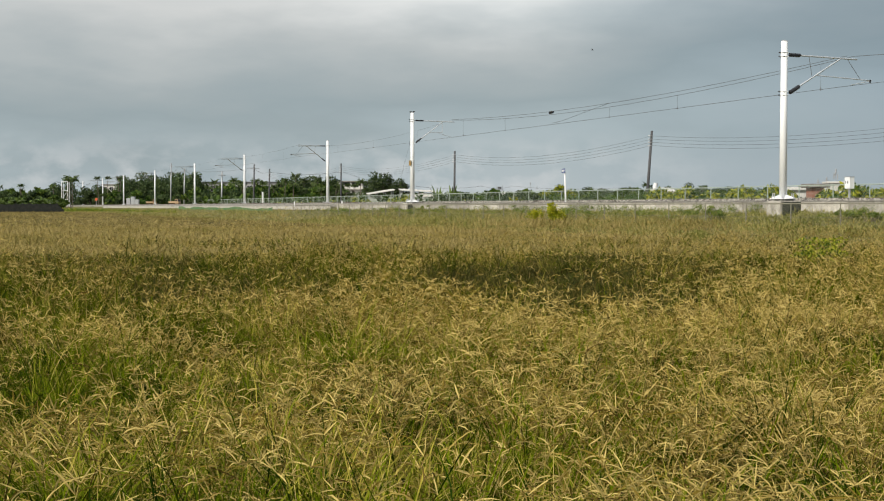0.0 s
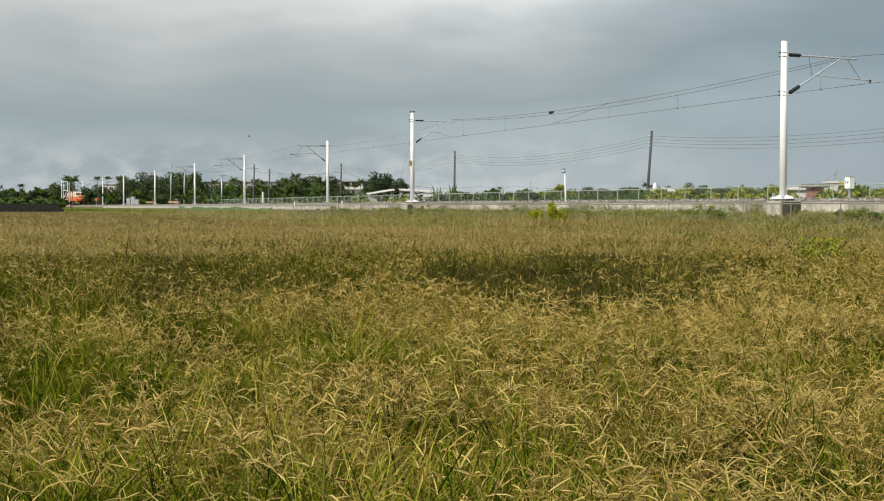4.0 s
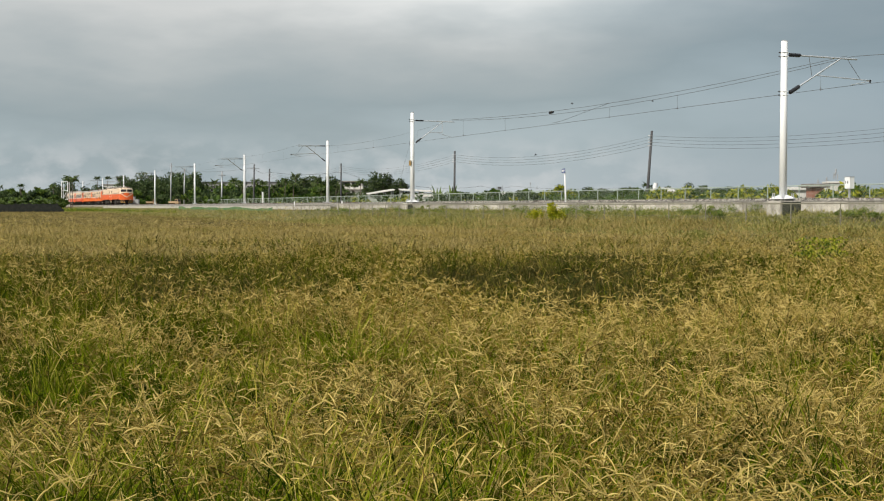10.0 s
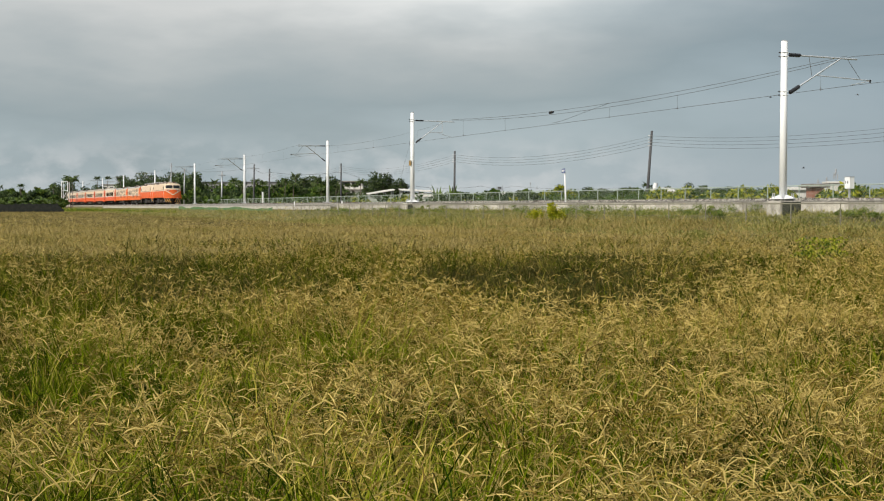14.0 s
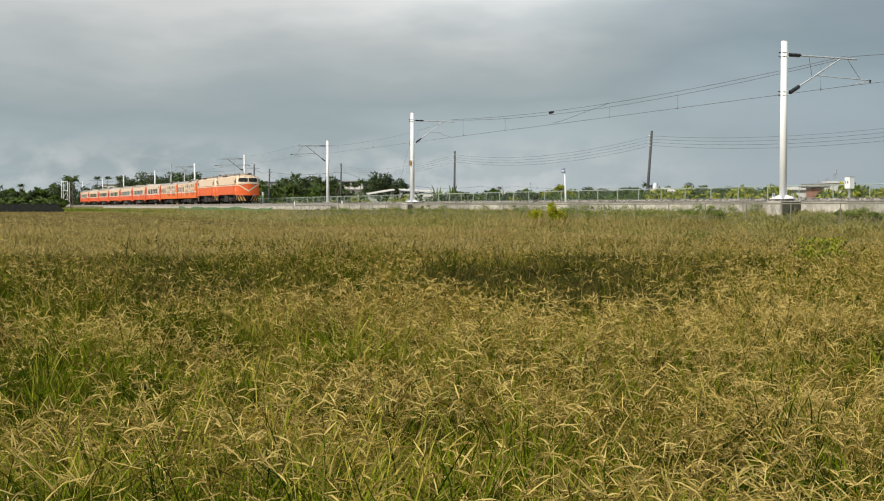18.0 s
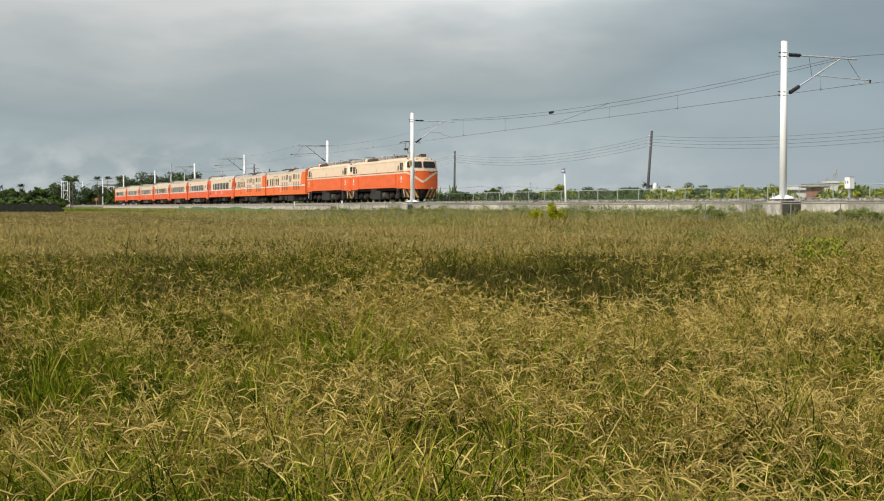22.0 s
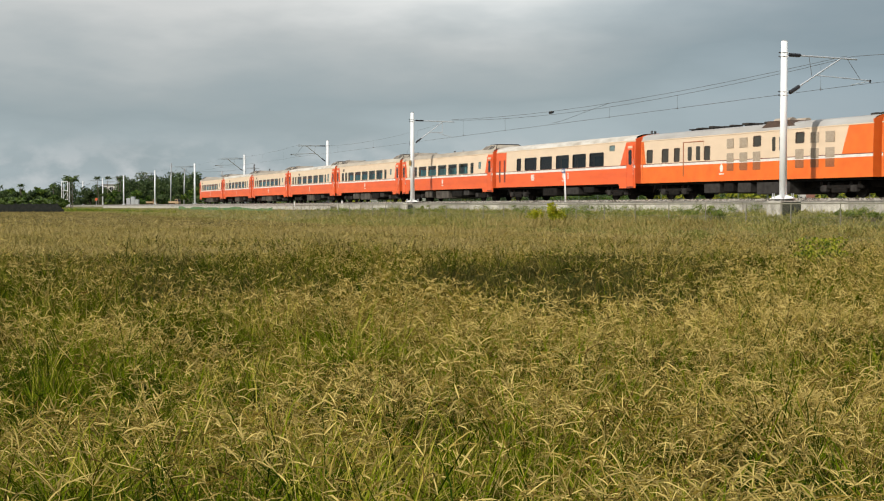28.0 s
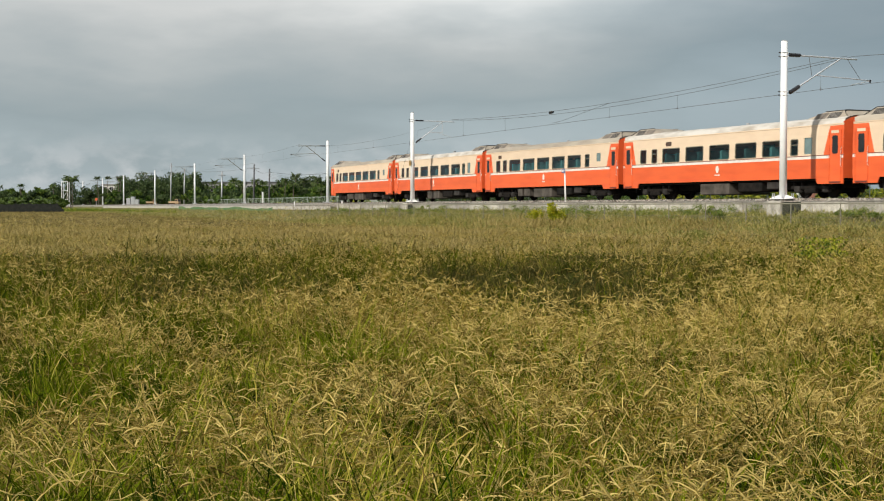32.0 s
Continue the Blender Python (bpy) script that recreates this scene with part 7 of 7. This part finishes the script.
def lean_shed(label, p, w, zl, zr, thick):
    """A farm shed under one thin ribbed roof sheet that slopes along its length."""
    t = thing("farm_shed", label, "building", at=Matrix.Translation(p) @ Matrix.Rotation(.12, 4, "Z"))
    at = lambda x: zl + (zr - zl) * (x + w / 2) / w
    xl, xr = -w / 2 - .25, w / 2 + .25
    front = [(xl, -2.3, at(xl) - thick), (xr, -2.3, at(xr) - thick), (xr, -2.3, at(xr) - thick + .09), (xl, -2.3, at(xl) - thick + .09)]
    part("roof", G().loft([front, [(x, 1.9, z + 1.5 * thick) for x, _, z in front]]), WHITEWASH, t)
    for k in range(1, 6):
        x = xl + (xr - xl) * k / 6
        part("roof_rib", G().loft([[(x + e, y, z + dz) for e, dz in ((-.04, .085), (.04, .085), (.04, .13), (-.04, .13))] for y, z in ((-2.3, at(x) - thick), (1.9, at(x) + .5 * thick))]), WHITEWASH, t)
    n = max(3, round(w / 1.15))
    for k in range(n + 1):
        x = -w / 2 + w * k / n
        part("post", G().box(x - .06, x + .06, -1.7, -1.58, 0, at(x) - thick), GALV, t)
        part("post", G().box(x - .06, x + .06, 1.58, 1.7, 0, at(x)), GALV, t)
    part("wall", G().box(-w / 2 + .07, w / 2 - .07, 1.3, 1.4, 0, min(zl, zr) - .25), PALEROOF, t)
    for k in range(0, n, 2):
        x = -w / 2 + w * k / n
        part("panel", G().box(x + .07, x + w / n - .07, -1.68, -1.62, 0, min(zl, zr) - .55), PALEROOF, t)


def concrete_house(p):
    """A two-storey concrete house in layers: roof slab, shaded loggia, parapet, lower slab, wall with windows."""
    t = thing("concrete_house", "grey concrete house with layered flat roofs and a shaded loggia", "building", at=Matrix.Translation(p) @ Matrix.Rotation(-.12, 4, "Z"))
    part("roof", G().box(-4.7, 4.6, -4.6, 4.2, 6.95, 7.25, .04), OLDCONC, t, "dark weathered flat roof slab")
    part("wall", G().box(-4.2, 4.1, -1.6, 4.0, 0, 6.95), PLASTER, t)
    for x in (-4.2, -1.5, 1.3, 4.0):
        part("column", G().box(x - .14, x + .14, -4.3, -4.02, 0, 6.95), PLASTER, t)
    part("parapet", G().box(-4.4, 4.3, -4.5, -4.3, 5.2, 6.0, .03), WHITEWASH, t, "pale balcony parapet")
    part("balcony_slab", G().box(-4.5, 4.4, -4.6, -1.6, 4.85, 5.2, .03), OLDCONC, t)
    for k in range(3):
        for z in (2.2, 5.7):
            x = -2.85 + 2.75 * k
            w = part("window", G().box(x - .65, x + .65, -1.64, -1.60, z, z + .06).box(x - .65, x + .65, -1.64, -1.60, z + 1.04, z + 1.1).box(x - .03, x + .03, -1.64, -1.60, z + .06, z + 1.04), GALV, t)
            part("pane", G().box(x - .65, x + .65, -1.63, -1.605, z + .06, z + 1.04), CABGLASS_SOLID, w)
    part("porch_wall", G().box(2.2, 4.4, -4.28, -4.08, 0, 4.84), PLASTER, t)


def build_town():
    house("long_building", "long dark-roofed grey concrete building beyond the palm grove", by(-118, 420), 0, 62, 14, 8.2, GREYWALL, DARKROOF, "flat", 22, 2)
    concrete_house(by(-69.5, 330))
    lean_shed("low farm shed with a thin rising white metal roof", by(-46, 200), 3.5, 3.05, 3.62, .13)
    lean_shed("long farm shed with a white metal roof, pale walls", by(-18.6, 203), 4.9, 3.68, 3.44, .17)
    house("arched_shed", "pale grey-green arched tunnel shed behind the fence", by(-13.0, 192), math.pi / 2 - .12, 4, 3.0, 2.55, PALEROOF, WHITEWASH, "arch", 2)
    house("small_house", "small white gabled house among shrubs", by(42, 330), .2, 5, 5, 3.4, WHITEWASH, WHITEWASH, "gable", 2)
    house("pale_house", "pale flat-roofed house in the distance", by(-245, 470), 0, 6.5, 8, 8.2, WHITEWASH, OLDCONC, "flat", 3, 3)
    house("white_house", "white house with a pale roof beyond the trees", by(166, 330), .1, 4, 4, 4.6, WHITEWASH, WHITEWASH, "gable", 3)
    house("white_house", "low white house beyond the vines", by(182, 360), -.1, 4, 4, 5.2, WHITEWASH, WHITEWASH, "flat", 3)
    house("brick_house", "red brick house with a beige metal roof", by(279, 118), .05, 1.1, 1.6, 2.9, BRICK, OLDCONC, "flat", 1)
    house("beige_shed", "wide beige-roofed shed beyond the fence", by(266, 150), 0, 2.3, 5, 3.0, WHITEWASH, WHITEWASH, "flat", 4)
    house("rooftop_house", "white house with an antenna on its roof", by(294, 240), 0, 3.0, 3, 5.2, WHITEWASH, WHITEWASH, "flat", 3)
    # roof tank, dish and masts
    t = thing("water_tank_tower", "steel water tank on a thin lattice stand", "water tank", at=Matrix.Translation(by(43, 350)))
    for x in (-.7, .7):
        for y in (-.7, .7):
            part("leg", G().rod((x, y, 0), (x, y, 6.4), .06, .06, 6), GALV, t)
    part("tank", G().rod((0, 0, 5.4), (0, 0, 6.1), .5, .5, 12), DARKROOF, t)
    for x in (-.7, .7):
        part("brace", G().rod((x, -.7, 2.0), (x, .7, 5.3), .035, .035, 5), GALV, t)
    part("deck", G().box(-1, 1, -1, 1, 5.3, 5.4, .02), GALV, t)
    part("deck", G().box(-1, 1, -1, 1, 4.0, 4.1, .02), GALV, t)
    t = thing("roof_tank", "round white tank on a short stand", "water tank", at=Matrix.Translation(by(159, 320)))
    part("stand", G().box(-.9, .9, -.9, .9, 0, 5.2, .05), WHITEWASH, t)
    part("tank", G().rod((0, 0, 5.2), (.3, 0, 6.6), .55, .5, 14), SIGNWHITE, t)
    for b, y, h in ((294.3, 240, 7.9), (287.5, 250, 6.6), (281, 250, 6.2), (253, 300, 7.0), (66, 420, 8.6), (71, 420, 7.2)):
        a = thing("antenna_mast", "thin steel antenna mast over the roofs", "antenna", at=Matrix.Translation(by(b, y)))
        part("mast", G().rod((0, 0, 0), (0, 0, h), .07, .05, 6), GALV, a)
        part("head", G().box(-.12, .12, -.1, .1, h - .9, h - .1, .03).box(-.5, .5, -.03, .03, h - .7, h - .63), GALV, a)
        for x, z0, z1 in ((-.34, h - 2.4, h - .9), (.30, h - 2.6, h - 1.0), (-.10, h - 2.0, h - .6)) if b > 290 else ():
            part("panel_aerial", G().box(x - .09, x + .09, -.08, .08, z0 + .6, z1, .03), GALV, a)
        if b > 290:
            part("platform", G().box(-.75, .75, -.4, .4, h - 2.75, h - 2.6, .02), GALV, a)
    # the white gantry, signal disc, cabinet and machines at the crossing
    t = thing("crossing_gantry", "white steel gantry frame at the level crossing", "gantry", at=Matrix.Translation(by(-282, 322, .9)))
    for x in (-.72, .72):
        part("post", G().box(x - .07, x + .07, -.08, .08, 0, 6.2, .03), MASTPAINT, t)
        part("post", G().box(x - .05, x + .05, 1.3, 1.42, 0, 6.0, .03), MASTPAINT, t)
    for z in (1.8, 3.9, 6.1):
        part("crossbar", G().box(-.72, .72, -.07, .07, z - .06, z + .06, .02), MASTPAINT, t)
    for z in (.8, 2.0, 3.2):
        part("panel", G().box(.35, .85, -.14, -.1, z, z + .5, .01), OLDGALV, t)
    part("brace", G().rod((-.72, 0, 1.8), (.72, 0, 3.9), .06, .06, 6), MASTPAINT, t)
    t = thing("signal_disc", "round orange-red warning disc on a post", "signal", at=Matrix.Translation(by(-258.5, 371)))
    part("post", G().rod((0, 0, 0), (0, 0, 2.9), .07, .07, 8), GALV, t)
    part("disc", G().rod((0, -.1, 2.9), (0, .1, 2.9), .36, .36, 20), REDBALL, t)
    t = thing("relay_cabinet", "grey steel relay cabinet beside the track", "cabinet", at=Matrix.Translation(tp(-280, -6.8, -.6)))
    for x, h in ((-1.0, 2.2), (.1, 2.6), (1.1, 1.9)):
        c = part("cabinet", G().box(x - .5, x + .5, -.5, .5, 0, h, .04), GALV, t)
        part("door", G().box(x - .42, x + .42, -.53, -.5, .15, h - .15, .01), GALV, c)
    for k, (b, y, a) in enumerate(((-217.5, 322, .2), (-200, 300, -.3))):
        v = thing("utility_truck", "small faded orange utility truck parked beyond the track", "truck", "parked trucks", at=Matrix.Translation(by(b, y, 1.2)) @ Matrix.Rotation(a, 4, "Z") @ Matrix.Scale(.76, 4))
        part("bed", G().box(-1.6, .5, -.75, .75, .7, 1.3, .05), TANPAINT, v)
        cabp = part("cab", G().prism([(.5, .6), (1.7, .6), (1.65, 1.2), (1.35, 1.95), (.5, 1.95)], "y", -.75, .75), TANPAINT, v)
        part("windscreen", G().quad((1.64, -.65, 1.25), (1.64, .65, 1.25), (1.38, .6, 1.88), (1.38, -.6, 1.88)), CABGLASS_SOLID, cabp)
        part("side_window", G().box(.7, 1.35, -.77, -.755, 1.3, 1.8), CABGLASS_SOLID, cabp)
        part("chassis", G().box(-1.6, 1.6, -.5, .5, .45, .7), UNDER, v)
        for x in (-1.0, 1.1):
            for y in (-.7, .7):
                part("wheel", G().rod((x, y - .1, .32), (x, y + .1, .32), .32, .32, 14), TYRE, v)
    t = thing("white_marker_post", "white marker post inside the boundary fence", "marker", at=tm(-133.9, -6.5, -.6))
    part("post", G().box(-.15, .15, -.1, .1, 0, 2.3, .02), SIGNWHITE, t)


def bird(name):
    b = thing(name, "small dark bird in flight", "bird", "birds")
    part("body", G().loft([[(x, r * math.cos(a), r * math.sin(a)) for a in [k * math.tau / 6 for k in range(6)]] for x, r in ((-.11, .006), (-.04, .025), (.04, .028), (.09, .014), (.12, .004))]), BIRD, b)
    for sg in (-1, 1):
        part("wing", G().add([(.04, sg * .015, .015), (-.035, sg * .015, .015), (-.05, sg * .12, .07), (-.04, sg * .23, .035), (.03, sg * .12, .075)], ((0, 1, 2, 4), (4, 2, 3))), BIRD, b)
    part("tail", G().add([(-.10, -.014, 0), (-.10, .014, 0), (-.18, .035, 0), (-.18, -.035, 0)], ((0, 1, 2, 3),)), BIRD, b)
    return b


def motions():
    # two birds sit on the second mast until 7 seconds, then fly off to the right; a third crosses the sky both ways
    rim = tp(-42.1, 1.95, 7.06)
    flights = (((7.0, -21.5, 8.9), (7.5, -5.6, 9.6), (8.0, 22, 9.8), (9.0, 67, 9.6), (10.0, 97, 9.3), (12.0, 165, 9.0), (14.0, 245, 9.8), (17.0, 400, 12.0), (32.0, 520, 14.0)),
               ((6.9, -19.5, 8.9), (7.5, 13, 9.7), (8.0, 44, 10.2), (9.0, 111, 10.5), (10.0, 157, 9.5), (12.0, 230, 9.2), (14.0, 310, 10.0), (17.0, 430, 12.0), (32.0, 540, 14.0)),
               ((0, 112, 13.5), (1.5, 8.4, 11.1), (2.5, -54, 9.6), (3.0, -85.6, 8.4), (3.3, -105, 7.8), (4.6, -158, 6.0), (5.6, -148, 5.0), (6.4, -105, 4.9), (7.0, -69.6, 5.4), (7.5, -47.8, 6.8), (8.0, -28.7, 7.8), (8.5, -4.7, 7.8), (9.0, 24.5, 7.3), (10.0, 70, 5.3), (11.5, 135, 4.4), (13.5, 240, 4.2), (17.0, 420, 6.0), (32.0, 540, 8.0)))
    for k, (b, rows) in enumerate(zip(BIRDS, flights)):
        path = []
        if k < 2:
            seat = Matrix.Translation(rim + Vector(((-.13, .13)[k], 0, .06))) @ pose(0, 0, 0, 0, -35, (30, -20)[k])
            path = [(0, seat), (rows[0][0] - .25, seat)]
        path += [(t, Matrix.Translation(by(v, 105, z)) @ pose(0, 0, 0, 16 * math.sin(t * 9 + k), 0, 12 * math.sin(t * 3 + k))) for t, v, z in rows]
        walk(b, path)
    # one bird dives behind the train at 24.6 seconds
    dive = ((0, 109, 30), (23.6, 96, 29), (24.6, 108.9, 11.65), (24.7, 115.6, 10.73), (24.8, 120.3, 9.76), (24.9, 124.1, 8.73), (25.0, 123.2, 7.78), (25.1, 120.7, 6.98), (25.2, 114.3, 6.3), (25.5, 101, 4.6), (26.5, 88, 1.0), (32, 88, 1.0))
    walk(BIRDS[3], [(t, Matrix.Translation(by(b, 105, 1.4 + (z - 1.4) * 1.5)) @ pose(0, 0, 0, 25 * math.sin(t * 31), 20, 60 if 24.6 < t < 25 else 20)) for t, b, z in dive])
    for t, x, y, turn, ph, rate, amp in TUFTS:
        walk(t, [(k * 0.4, Matrix.Translation((x, y, 0)) @ pose(0, 0, 0, 2.2 * amp * math.sin(rate * k * .4 + ph * 2), 3 + 3.4 * amp * math.sin(rate * .8 * k * .4 + ph), 0) @ pose(0, 0, 0, 0, 0, turn)) for k in range(81)])
    for car, off, b in TRAIN:
        walk(car, [(k * 0.5, car_pose(front_at(k * 0.5) - off, b)) for k in range(65)])


build_ground()
build_wall()
build_overhead()
build_fences()
BIRDS = [bird("bird"), bird("bird"), bird("bird"), bird("bird")]
build_town()
build_poles()
build_trees()
build_weeds()
build_meadow()
TUFTS = build_tufts()
build_train()
motions()
